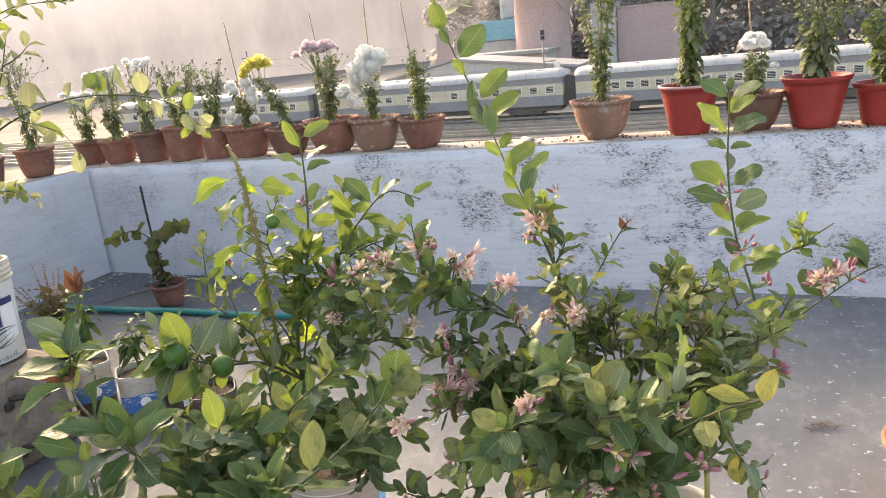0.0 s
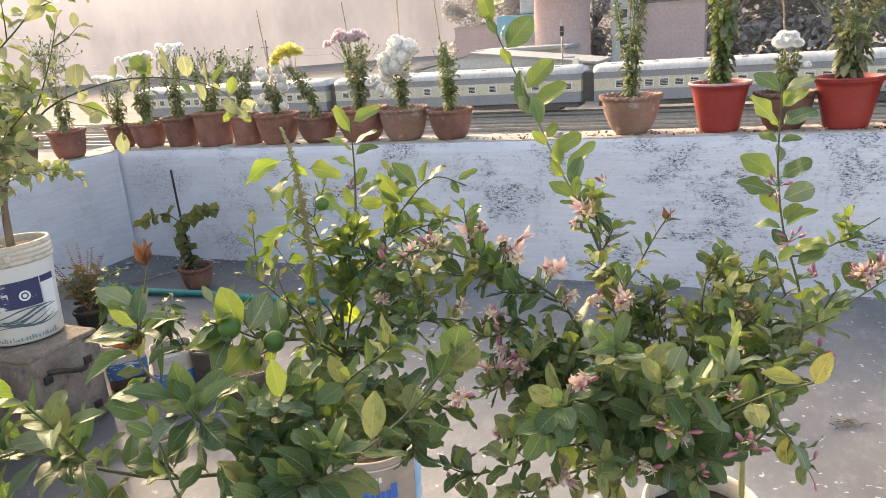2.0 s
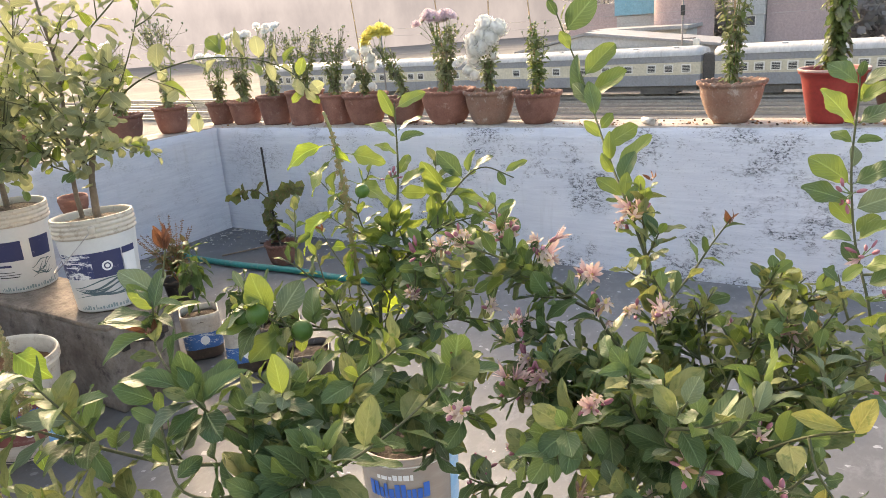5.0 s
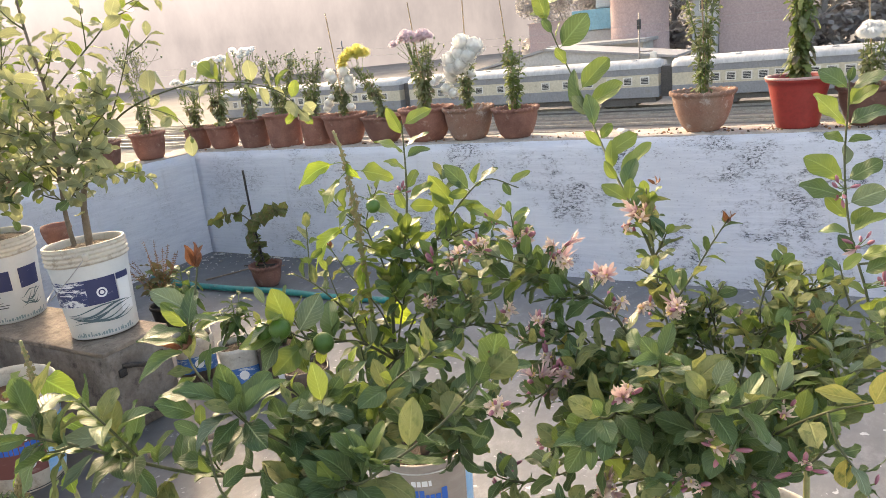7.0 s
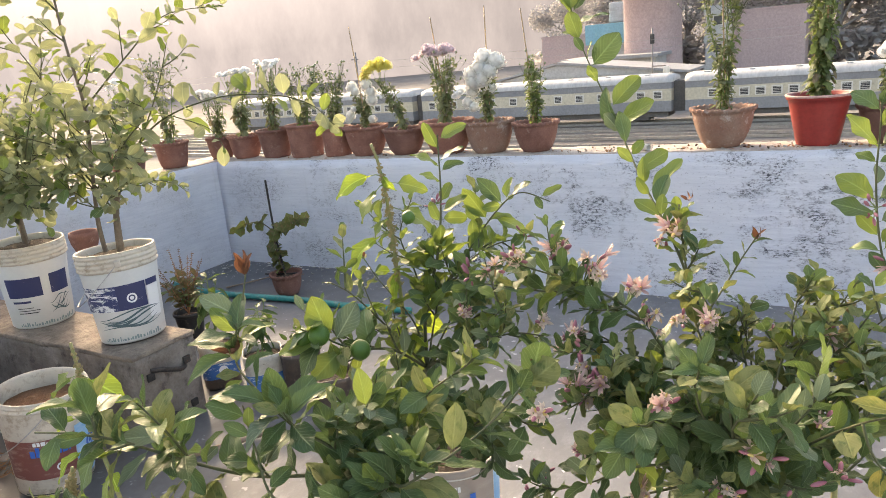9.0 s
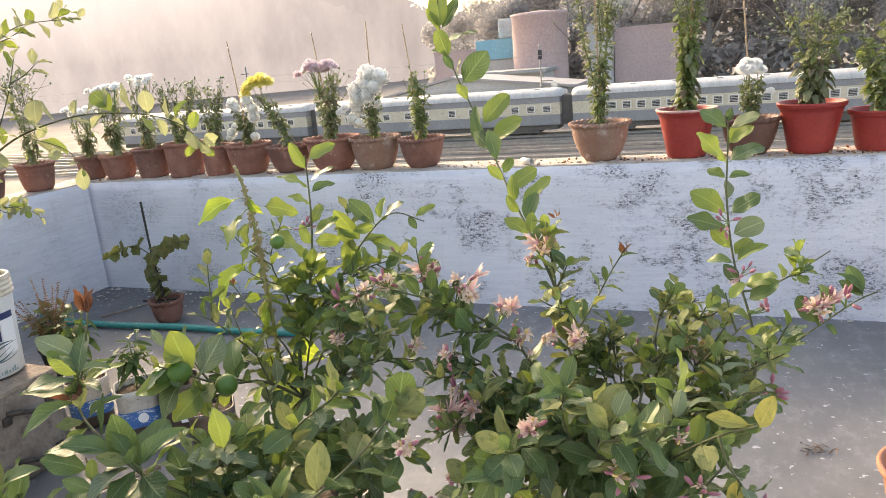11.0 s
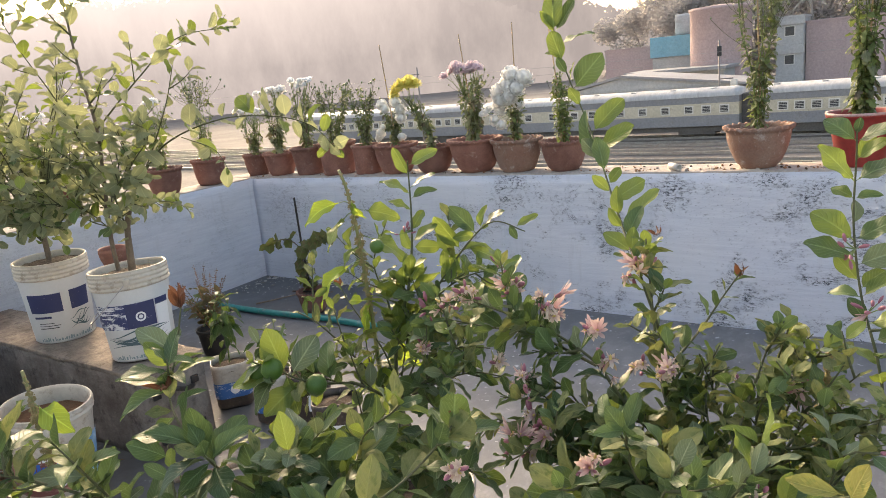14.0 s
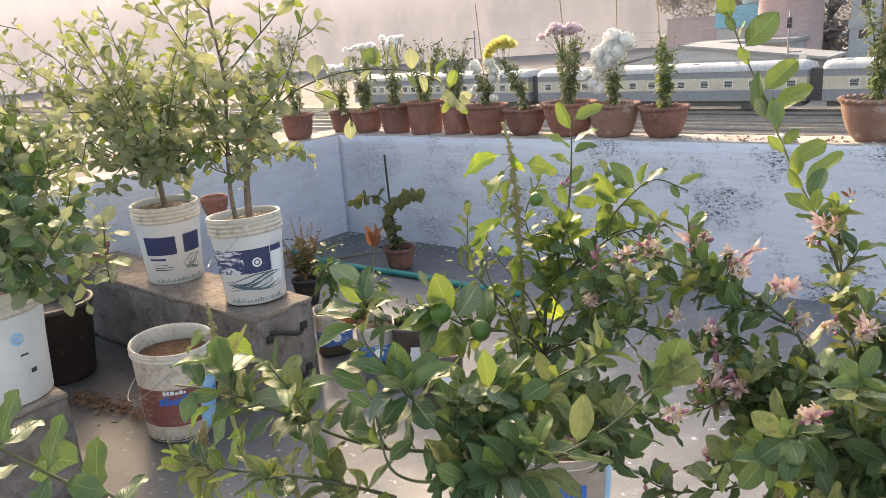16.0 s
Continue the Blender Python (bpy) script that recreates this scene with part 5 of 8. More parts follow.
for i in range(26):
    s.add(CURL, pose(0.64 + rr.gauss(0, 0.035), 2.72 + rr.gauss(0, 0.022), 0.006, rr.uniform(-40, 40), rr.uniform(-40, 40), rr.uniform(0, 360)) @ Matrix.Diagonal((0.006, 0.02, 0.012, 1)))
tagged(new("weed_sprig", s.mesh("weed_sprig", [WOOD])), "withered sprig of weed lying on the floor", "dry weed", kind="stuff")

# ---- leaves and flowers ----
def leaf_template(width, fold, curl, wave, rows=6, blunt=0.8, petiole=0.1, tipped=0.75):
    """A blade of length 1 along +y: folded along the midrib, arched, with a pointed tip and a short stalk."""
    us = (-1.0, -0.5, 0.0, 0.5, 1.0)
    verts, uv, faces = [], [], []
    for j in range(rows + 1):
        v = 1 - (1 - j / rows) ** 1.25
        w = width * (0.5 * max(0.0, math.sin(math.pi * min(1.0, v ** blunt))) ** tipped if 0 < j < rows else 0.012 if j == 0 else 0.06)
        for u in us:
            x = u * w
            z = fold * abs(x) + curl * (v * v) + wave * math.sin(v * 11 + u * 2) * abs(u) * 0.9
            verts.append((x, petiole + v * (1 - petiole) - abs(curl) * v * v * 0.25, z))
            uv.append((0.5 + u * 0.5, v))
    n = len(us)
    for j in range(rows):
        for i in range(n - 1):
            faces.append((j * n + i, j * n + i + 1, (j + 1) * n + i + 1, (j + 1) * n + i))
    k = len(verts)
    verts += [(-0.012, 0, 0), (0.012, 0, 0)]
    uv += [(0.5, 0), (0.5, 0)]
    faces.append((k, k + 1, 3, 1))
    return np.array(verts), faces, np.array(uv)


CITRUS = [leaf_template(0.46, 0.24, -0.12, 0.035, 9, 0.98, 0.1, 0.64), leaf_template(0.50, 0.18, -0.28, 0.05, 9, 1.05, 0.1, 0.62), leaf_template(0.42, 0.42, 0.10, 0.03, 9, 0.98, 0.1, 0.66), leaf_template(0.52, 0.14, -0.10, 0.06, 9, 1.05, 0.1, 0.60), leaf_template(0.38, 0.60, -0.34, 0.03, 9, 0.95, 0.1, 0.7)]
CITRUS_BROAD = [leaf_template(0.50, 0.22, -0.12, 0.035, 9, 1.08, 0.1, 0.58), leaf_template(0.56, 0.16, -0.26, 0.05, 9, 1.12, 0.1, 0.56), leaf_template(0.46, 0.38, 0.10, 0.03, 9, 1.05, 0.1, 0.6), leaf_template(0.54, 0.12, -0.08, 0.06, 9, 1.15, 0.1, 0.56), leaf_template(0.42, 0.55, -0.34, 0.03, 9, 1.0, 0.1, 0.64)]
ROUND = [leaf_template(0.60, 0.15, -0.12, 0.05, 8, 1.15, 0.12, 0.56), leaf_template(0.64, 0.25, -0.25, 0.04, 8, 1.2, 0.12, 0.54), leaf_template(0.54, 0.4, 0.08, 0.04, 8, 1.1, 0.12, 0.58), leaf_template(0.46, 0.7, -0.2, 0.03, 8, 1.05, 0.12, 0.6)]
NARROW = [leaf_template(0.34, 0.3, -0.25, 0.03), leaf_template(0.30, 0.2, -0.45, 0.04)]
BROAD = [leaf_template(0.52, 0.16, -0.25, 0.07, 7, 0.66), leaf_template(0.48, 0.25, -0.5, 0.07, 7, 0.66)]


def lobed_template(droop, cup, width=0.60):
    """A chrysanthemum leaf of length 1: stalked, with rounded side lobes, cupped and drooping."""
    prof = ((0.0, 0.05), (0.16, 0.05), (0.27, 0.42), (0.36, 0.62), (0.43, 0.42), (0.52, 0.86), (0.63, 1.0), (0.70, 0.62), (0.80, 0.74), (0.91, 0.52), (1.0, 0.08))
    verts, uv, faces = [], [], []
    for j, (v, w) in enumerate(prof):
        for u in (-1.0, -0.5, 0.0, 0.5, 1.0):
            x = 0.5 * width * w * u
            verts.append((x, v * (1 - 0.22 * abs(droop) * v), droop * v * v + cup * abs(x) + 0.025 * math.sin(9 * v + 3 * u)))
            uv.append((0.5 + 0.5 * u * w, v))
    for j in range(len(prof) - 1):
        for i in range(4):
            faces.append((j * 5 + i, j * 5 + i + 1, j * 5 + i + 6, j * 5 + i + 5))
    return np.array(verts), faces, np.array(uv)


LOBED = [lobed_template(-0.35, 0.3), lobed_template(-0.65, 0.15, 0.66), lobed_template(-0.15, 0.45, 0.54)]
DROOP = [lobed_template(-0.9, -0.15, 0.66), lobed_template(-0.75, -0.4, 0.6), lobed_template(-0.6, 0.5, 0.5)]


def vine_template():
    """A broad, shallow-lobed leaf of length 1."""
    out = [(0.0, 0.0)]
    for a, r in ((-105, 0.40), (-78, 0.62), (-62, 0.62), (-44, 0.82), (-24, 0.80), (0, 1.0), (24, 0.80), (44, 0.82), (62, 0.62), (78, 0.62), (105, 0.40)):
        out.append((r * math.sin(radians(a)), 0.12 + r * 0.88 * math.cos(radians(a))))
    verts = [(x, y, -0.25 * y * y + 0.12 * abs(x)) for x, y in out] + [(0, 0.35, 0.02)]
    n = len(out)
    return np.array(verts), [(i, i + 1, n) for i in range(n - 1)] + [(n - 1, 0, n)], np.array([(0.5 + v[0] * 0.7, v[1]) for v in verts])


VINE = [vine_template()]
_cache = {}


def leaf_mesh(group, i, material):
    key = (id(group), i, material.name)
    if key not in _cache:
        v, f, uv = group[i]
        _cache[key] = mesh_of("leaf", v.tolist(), f, material, True, uv)
    return _cache[key]


def petal_ring(n, length, width, rise, droop, z=0.0, turn=0.0):
    verts, faces, uv = [], [], []
    for k in range(n):
        a = 2 * math.pi * k / n + turn
        for v, w in ((0.0, 0.25), (0.4, 0.9), (0.75, 1.0), (1.0, 0.2)):
            for u in (-1, 1):
                r = length * v
                x, y = r, u * w * width / 2
                h = rise * v + droop * v * v + z
                verts.append((x * math.cos(a) - y * math.sin(a), x * math.sin(a) + y * math.cos(a), h))
                uv.append((0.5 + 0.5 * u, v))
        b = k * 8
        faces += [(b + 2 * j, b + 2 * j + 1, b + 2 * j + 3, b + 2 * j + 2) for j in range(3)]
    return verts, faces, uv


def joined(name, pieces, materials):
    v, f, uv, mi = [], [], [], []
    for k, (pv, pf, pu) in enumerate(pieces):
        o = len(v)
        v += pv
        f += [tuple(i + o for i in q) for q in pf]
        uv += pu
        mi += [min(k, len(materials) - 1)] * len(pf)
    me = mesh_of(name, v, f, materials, True, uv)
    me.polygons.foreach_set("material_index", mi)
    return me


def dome(r, h, z, n=8):
    v, f = lathe([(r, z), (r * 0.8, z + h * 0.6), (0.0, z + h)], n)
    return v, f, [(0.5, 0.5)] * len(v)


def bud_mesh(name, material, r=0.16, n=8):
    v, f = lathe([(0.02, 0), (r * 0.7, 0.15), (r, 0.5), (r * 0.9, 0.75), (r * 0.4, 0.95), (0, 1.0)], n)
    return mesh_of(name, v, f, material, True, [(0.5, p[2]) for p in v])


def citrus_flower(n, rise, droop, outer, inner, seed):
    """Narrow uneven petals that bend back, darker outside, round a yellow cone of stamens."""
    rr = random.Random(seed)
    v, f, uv = [], [], []
    for k in range(2 * n):
        q = k % 2
        pv, pf, pu = petal_ring(1, rr.uniform(0.72, 1.0) - 0.14 * q, rr.uniform(0.27, 0.36), rise * rr.uniform(0.7, 1.3) + 0.5 * q, droop * rr.uniform(0.5, 1.4), 0.03 * q, math.pi * k / n + rr.uniform(-0.25, 0.25))
        f += [tuple(i + len(v) for i in p) for p in pf]
        v += pv
        uv += pu
    whole = joined("flower", [(v, f, uv), dome(0.13, 0.55, 0.1)], [outer, ANTHER, inner])
    for p in whole.polygons:
        if p.material_index == 0 and (p.index // 3) % 2:
            p.material_index = 2
    return whole


FLOWERS = [citrus_flower(n, up, back, o, i, k) for k, (n, up, back, o, i) in enumerate(((5, 0.9, -0.45, PETAL_PINK, PETAL_CREAM), (5, 0.55, -0.8, PETAL_CREAM, PETAL_CREAM), (4, 1.4, -0.25, PETAL_PINK, PETAL_PINK), (5, 0.3, -1.0, PETAL_CREAM, PETAL_PINK), (4, -0.2, -0.5, PETAL_DRY, PETAL_CREAM)))]
BUDS = [bud_mesh("bud", BUD_PINK), bud_mesh("bud", BUD_PINK, 0.2)]


class Plant:
    """Collects the stems, leaves and flowers of one plant under one root."""

    def __init__(self, name, base, label, category, seed, group="", grow=1.0, dense=1.0, kinds=CITRUS):
        self.grow, self.dense, self.kinds = grow, dense, kinds
        self.paths, self.stalks = [], Soup()
        self.base = Vector(base)
        self.root = thing(name, base, label, category, group)
        self.inv = Matrix.Translation(-self.base)
        self.r = random.Random(seed)
        self.leaves = []
        self.twigs = Soup()

    def loc(self, m):
        return self.inv @ m

    def stem(self, pts, r0=0.006, r1=0.002, material=None, name="branch", leaves=0, start=0.1, end=1.0, size=0.065, kinds=None, mats=None, out=62, up=0.35, twig=0, twig_len=0.12, step=0.012, twig_leaves=5):
        """A branch through the points, with leaves set spirally along it and side twigs."""
        path = smooth_path(pts, step)
        self.paths += path
        slim = 1.0 if material else 0.74
        v, f = tube([self.inv @ p for p in path], r0 * slim, r1 * slim, 6)
        link(name, mesh_of(name, v, f, material or BARK), self.root)
        self.dress(path, leaves, start, end, size, kinds or self.kinds, mats or ((LEAF, 1),), out, up)
        for k in range(twig):
            u = start + (end - start) * (k + self.r.random()) / twig
            i = min(len(path) - 2, int(u * (len(path) - 1)))
            t = (path[i + 1] - path[i]).normalized()
            d = (t * 0.5 + self.side(t) * 0.9 + Vector((0, 0, 0.35))).normalized()
            ln = twig_len * self.r.uniform(0.6, 1.3)
            tp = smooth_path([path[i], path[i] + d * ln * 0.5, path[i] + d * ln + Vector((0, 0, 0.15 * ln))], 0.012)
            v, f = tube([self.inv @ p for p in tp], r1 * 1.1 + 0.0006, 0.001, 5)
            self.twigs.add((np.array([p[:] for p in v]), f, np.zeros((len(v), 2))), Matrix.Identity(4))
            self.dress(tp, twig_leaves, 0.25, 1.0, size * 0.92, kinds or self.kinds, mats or ((LEAF, 1),), out, up)
        return path

    def side(self, t):
        a = t.orthogonal().normalized()
        return (Matrix.Rotation(self.r.uniform(0, 2 * math.pi), 3, t) @ a)

    def pick(self, mats):
        x = self.r.random() * sum(w for _, w in mats)
        for m, w in mats:
            x -= w
            if x <= 0:
                return m
        return mats[-1][0]

    def dress(self, path, n, start, end, size, kinds, mats, out, up):
        az = self.r.uniform(0, 6.28)
        n = round(n * self.dense)
        for k in range(n):
            u = start + (end - start) * (k + 0.3 * self.r.random()) / max(1, n - 0.7)
            i = min(len(path) - 2, int(min(u, 0.999) * (len(path) - 1)))
            t = (path[i + 1] - path[i]).normalized()
            az += 2.4 + self.r.uniform(-0.5, 0.5)
            s = Matrix.Rotation(az, 3, t) @ t.orthogonal().normalized()
            o = radians(out + self.r.uniform(-18, 18)) * (1 - 0.45 * max(0, u - 0.75) / 0.25)
            d = t * math.cos(o) + s * math.sin(o) + Vector((0, 0, up * self.r.uniform(-0.3, 1.0)))
            nrm = t * 0.8 + Vector((0, 0, 0.7)) + 0.38 * Vector((self.r.gauss(0, 1), self.r.gauss(0, 1), 0))
            taper = 1.0 - 0.35 * max(0, u - 0.7) / 0.3
            self.leaf(path[i], d, nrm, size * self.grow * taper * self.r.uniform(0.75, 1.2), kinds, self.pick(mats))

    def blades(self, path, rows, mats, kinds=None, most=0.108):
        """Single leaves given as (share along the branch, tip x, y, z), their faces turned half to the south and half up."""
        kinds = kinds or self.kinds
        for u, x, y, z in rows:
            st, tip = path[round(u * (len(path) - 1))], Vector((x, y, z))
            d = tip - st
            nrm = Vector((0.45 * self.r.gauss(0, 1), -0.55, 0.65 + 0.3 * self.r.random()))
            i = self.r.randrange(len(kinds))
            self.leaf(st, d, nrm, min(most, d.length * 1.08), kinds, self.pick(mats), i)

    def leaf(self, at, d, nrm, size, kinds, material, i=None):
        i = self.r.randrange(len(kinds)) if i is None else i
        self.leaves.append((aim(Vector(at), Vector(d), Vector(nrm), size, self.r.uniform(-0.35, 0.35)), kinds, i, material))

    def blossom(self, at, n_open, n_bud, size=0.02, spread=0.03, d=(0, -0.3, 1), mats=(0, 1, 2, 3)):
        at, d = Vector(at), Vector(d).normalized()
        near = min(self.paths, key=lambda q: (q - at).length_squared)
        if (at - near).length > 0.07:
            at = near + (at - near).normalized() * 0.07
        n_bud, n_open = n_bud + n_open // 2, n_open + (2 if n_open > 1 else 0)
        size, spread = size * 0.94, spread * 0.8
        for k in range(n_open + n_bud):
            off = (d * 0.5 + Vector((self.r.gauss(0, 0.6), self.r.gauss(0, 0.6), self.r.gauss(0, 0.5)))).normalized()
            q = Vector((0, 0, 1)).rotation_difference(off).to_matrix().to_4x4()
            p = at + off * spread * self.r.uniform(0.3, 0.9)
            if k < n_open:
                me, s, nm = FLOWERS[mats[self.r.randrange(len(mats))]], size * self.r.uniform(0.65, 1.1), "flower"
            else:
                me, s, nm = BUDS[self.r.randrange(2)], size * self.r.uniform(0.8, 1.3), "bud"
            v, f = tube([self.inv @ w for w in smooth_path([near, near.lerp(p, 0.6), p + off * 0.002], 0.02)], 0.0012, 0.0009, 4)
            self.stalks.add((np.array([w[:] for w in v]), f, np.zeros((len(v), 2))), Matrix.Identity(4))
            link(nm, me, self.root, self.loc(Matrix.Translation(p) @ q @ Matrix.Rotation(self.r.uniform(0, 6), 4, "Z") @ Matrix.Scale(s, 4)))

    def fruit(self, at, r):
        me = _cache.get("fruit")
        if me is None:
            v, f = lathe([(0.0, -1.08), (0.1, -1.05), (0.22, -0.97), (0.55, -0.82), (0.85, -0.5), (1.0, 0.0), (0.87, 0.5), (0.55, 0.83), (0.2, 0.98), (0.0, 1.0)], 20)
            me = _cache["fruit"] = mesh_of("fruit", v, f, FRUIT)
        link("fruit", me, self.root, self.loc(Matrix.Translation(at) @ pose(0, 0, 0, self.r.uniform(-20, 20), self.r.uniform(-20, 20), 0) @ Matrix.Scale(r, 4)), label="unripe green lime fruit")

    def finish(self, single=300, name="leaf"):
        """The southernmost leaves become parts of their own, the others one joined part."""
        self.leaves.sort(key=lambda q: q[0].translation.y)
        for m, kinds, i, material in self.leaves[:single]:
            link(name, leaf_mesh(kinds, i, material), self.root, self.loc(m))
        rest = self.leaves[single:]
        if rest:
            mats = list({q[3].name: q[3] for q in rest}.values())
            s = Soup()
            for m, kinds, i, material in rest:
                s.add(kinds[i], self.loc(m), mats.index(material))
            link("foliage", s.mesh("foliage", mats), self.root, kind="stuff")
        if self.twigs.n:
            link("twig_work", self.twigs.mesh("twig_work", [BARK]), self.root, kind="stuff")
        if self.stalks.n:
            link("flower_stalk", self.stalks.mesh("flower_stalk", [STEM]), self.root, kind="stuff")


# ---- the lemon plant in the taupe pail ----
OLD = ((LEAF, 8), (LEAF_YOUNG, 0.8), (LEAF_PALE, 1.3), (LEAF_GREY, 1.2))
MID = ((LEAF, 5), (LEAF_YOUNG, 2.2), (LEAF_PALE, 2.6), (LEAF_GREY, 0.8))
NEW = ((LEAF_YOUNG, 5), (LEAF, 2))
PALE = ((LEAF_PALE, 7), (LEAF, 4), (LEAF_YOUNG, 3), (LEAF_YELLOW, 0.4))

pa = Plant("lemon_plant", (-0.585, 1.63, 0.33), "leafy lemon plant with green limes in a taupe pail", "lemon plant", 11, "potted lemon plants", 1.0, 1.4)
fork = (-0.613, 1.600, 0.633)
pa.stem([(-0.585, 1.63, 0.33), (-0.58, 1.62, 0.42), fork], 0.013, 0.009, BARK_GREY, "trunk")
shoot = pa.stem([fork, (-0.614, 1.620, 0.774), (-0.586, 1.660, 0.920), (-0.576, 1.680, 1.054), (-0.576, 1.690, 1.206)], 0.007, 0.002, leaves=8, start=0.1, end=0.55, size=0.086, mats=NEW, twig=2, twig_len=0.07)
pa.blades(shoot, ((0.93, -0.606, 1.69, 1.233), (0.98, -0.518, 1.719, 1.228), (0.87, -0.614, 1.649, 1.178), (0.89, -0.527, 1.713, 1.177), (0.85, -0.531, 1.722, 1.146), (0.8, -0.598, 1.65, 1.127), (0.72, -0.567, 1.712, 1.085), (0.67, -0.517, 1.686, 1.061), (0.65, -0.527, 1.711, 1), (0.63, -0.609, 1.678, 1.041), (0.5, -0.549, 1.667, 0.972), (0.54, -0.605, 1.671, 0.988)), ((LEAF_YOUNG, 5), (LEAF, 1.5), (LEAF_AMAR, 1)))
shoot = pa.stem([(-0.614, 1.620, 0.774), (-0.539, 1.680, 0.888), (-0.466, 1.740, 1.001), (-0.408, 1.770, 1.050), (-0.333, 1.780, 1.028)], 0.005, 0.0018, leaves=5, start=0.1, end=0.5, size=0.078, mats=NEW, twig=3, twig_len=0.08)
pa.blades(shoot, ((0.61, -0.525, 1.702, 1.083), (0.75, -0.436, 1.769, 1.09), (0.78, -0.389, 1.763, 1.086), (0.72, -0.481, 1.708, 1.023), (0.72, -0.484, 1.716, 1.092), (0.94, -0.317, 1.814, 1.054), (0.92, -0.35, 1.767, 1.015), (0.75, -0.424, 1.77, 1.044), (0.61, -0.436, 1.775, 1.005), (0.64, -0.38, 1.801, 0.959), (0.42, -0.482, 1.718, 0.977), (0.56, -0.519, 1.706, 1.035)), ((LEAF_YOUNG, 4), (LEAF, 2.5)))
pa.stem([(-0.558, 1.650, 0.854), (-0.474, 1.710, 0.924), (-0.371, 1.750, 0.951)], 0.004, 0.0015, leaves=10, size=0.062, mats=MID, twig=2)
pa.blossom((-0.390, 1.750, 0.944), 0, 5, 0.017)
pa.blossom((-0.583, 1.660, 1.038), 0, 6, 0.016)
shoot = pa.stem([fork, (-0.627, 1.480, 0.731), (-0.656, 1.380, 0.772), (-0.698, 1.330, 0.816), (-0.727, 1.310, 0.878)], 0.006, 0.002, leaves=6, start=0.1, size=0.062, mats=MID, twig=6, twig_len=0.09)
pa.blades(shoot, ((1, -0.751, 1.312, 0.912), (0.81, -0.707, 1.317, 0.907), (0.78, -0.642, 1.433, 0.904), (0.53, -0.705, 1.458, 0.864), (0.84, -0.77, 1.255, 0.803), (0.81, -0.661, 1.333, 0.727), (0.72, -0.691, 1.257, 0.745), (0.84, -0.727, 1.248, 0.758)), ((LEAF_YOUNG, 3), (LEAF_GREY, 2), (LEAF_PALE, 1), (LEAF, 2)))
pa.stem([fork, (-0.705, 1.560, 0.761), (-0.759, 1.520, 0.844), (-0.803, 1.500, 0.877)], 0.005, 0.0018, leaves=10, size=0.062, mats=((LEAF_YOUNG, 2), (LEAF_PALE, 2), (LEAF, 3)), twig=4)
for px in ((-0.688, 1.300, 0.832), (-0.740, 1.310, 0.815), (-0.629, 1.360, 0.781)):
    pa.fruit(px, 0.0235)
pa.fruit((-0.630, 1.610, 1.020), 0.017)
shoot = shoot_s = pa.stem([fork, (-0.460, 1.250, 0.695), (-0.449, 1.100, 0.682), (-0.481, 1.050, 0.749), (-0.538, 1.030, 0.788), (-0.596, 1.020, 0.846), (-0.686, 1.060, 0.879), (-0.687, 1.090, 0.951), (-0.676, 1.110, 1.033)], 0.007, 0.002, leaves=14, start=0.3, end=0.9, size=0.090, mats=OLD, twig=5, twig_len=0.07)
pa.blades(shoot, ((0.86, -0.743, 0.987, 0.881), (0.81, -0.626, 1.078, 0.907), (0.81, -0.68, 1.008, 0.874), (0.72, -0.611, 0.97, 0.881), (0.7, -0.564, 1.017, 0.901), (0.67, -0.483, 1.073, 0.856), (0.66, -0.463, 1.057, 0.727), (0.7, -0.543, 1.099, 0.851), (0.71, -0.579, 0.985, 0.816)), OLD)
for u, tip, kinds, m in ((0.92, (-0.752, 1.065, 0.999), CITRUS, LEAF_GREY), (0.89, (-0.718, 1.053, 0.977), CITRUS, LEAF_YOUNG), (0.88, (-0.665, 1.144, 0.938), NARROW, LEAF_YOUNG)):
    st = shoot_s[round(u * (len(shoot_s) - 1))]
    pa.leaf(st, Vector(tip) - st, (0, -0.6, 0.7), (Vector(tip) - st).length * 1.08, kinds, m, 0)
for a in range(5):
    pa.leaf((-0.678, 1.110, 1.028), (0.5 * math.cos(a * 1.3), 0.4 * math.sin(a * 1.3), 1), (math.cos(a), math.sin(a), 0.2), 0.050, NARROW, LEAF_RUST)
    pa.leaf((-0.682, 1.050, 0.897), (0.8 * math.cos(a * 1.3), 0.6 * math.sin(a * 1.3), 0.5), (math.cos(a), math.sin(a), 0.6), 0.042, NARROW, LEAF_RUST)
shoot = pa.stem([(-0.460, 1.250, 0.695), (-0.449, 1.020, 0.680), (-0.513, 0.940, 0.703), (-0.565, 0.960, 0.777), (-0.622, 1.000, 0.828)], 0.006, 0.002, leaves=10, start=0.15, end=0.55, size=0.085, mats=OLD)
pa.blades(shoot, ((0.95, -0.631, 0.943, 0.861), (0.8, -0.545, 1.021, 0.797), (0.88, -0.613, 0.947, 0.821), (0.9, -0.594, 0.985, 0.835), (0.76, -0.564, 0.929, 0.778), (0.71, -0.51, 0.977, 0.747), (0.46, -0.511, 1.025, 0.735), (0.29, -0.428, 1.087, 0.661)), OLD)
pa.stem([fork, (-0.422, 1.150, 0.689), (-0.330, 1.030, 0.719), (-0.252, 1.030, 0.776), (-0.201, 1.060, 0.815), (-0.170, 1.100, 0.845), (-0.131, 1.130, 0.896), (-0.118, 1.145, 0.921)], 0.007, 0.002, leaves=26, start=0.3, size=0.090, mats=OLD, twig=5, twig_len=0.06, twig_leaves=5)
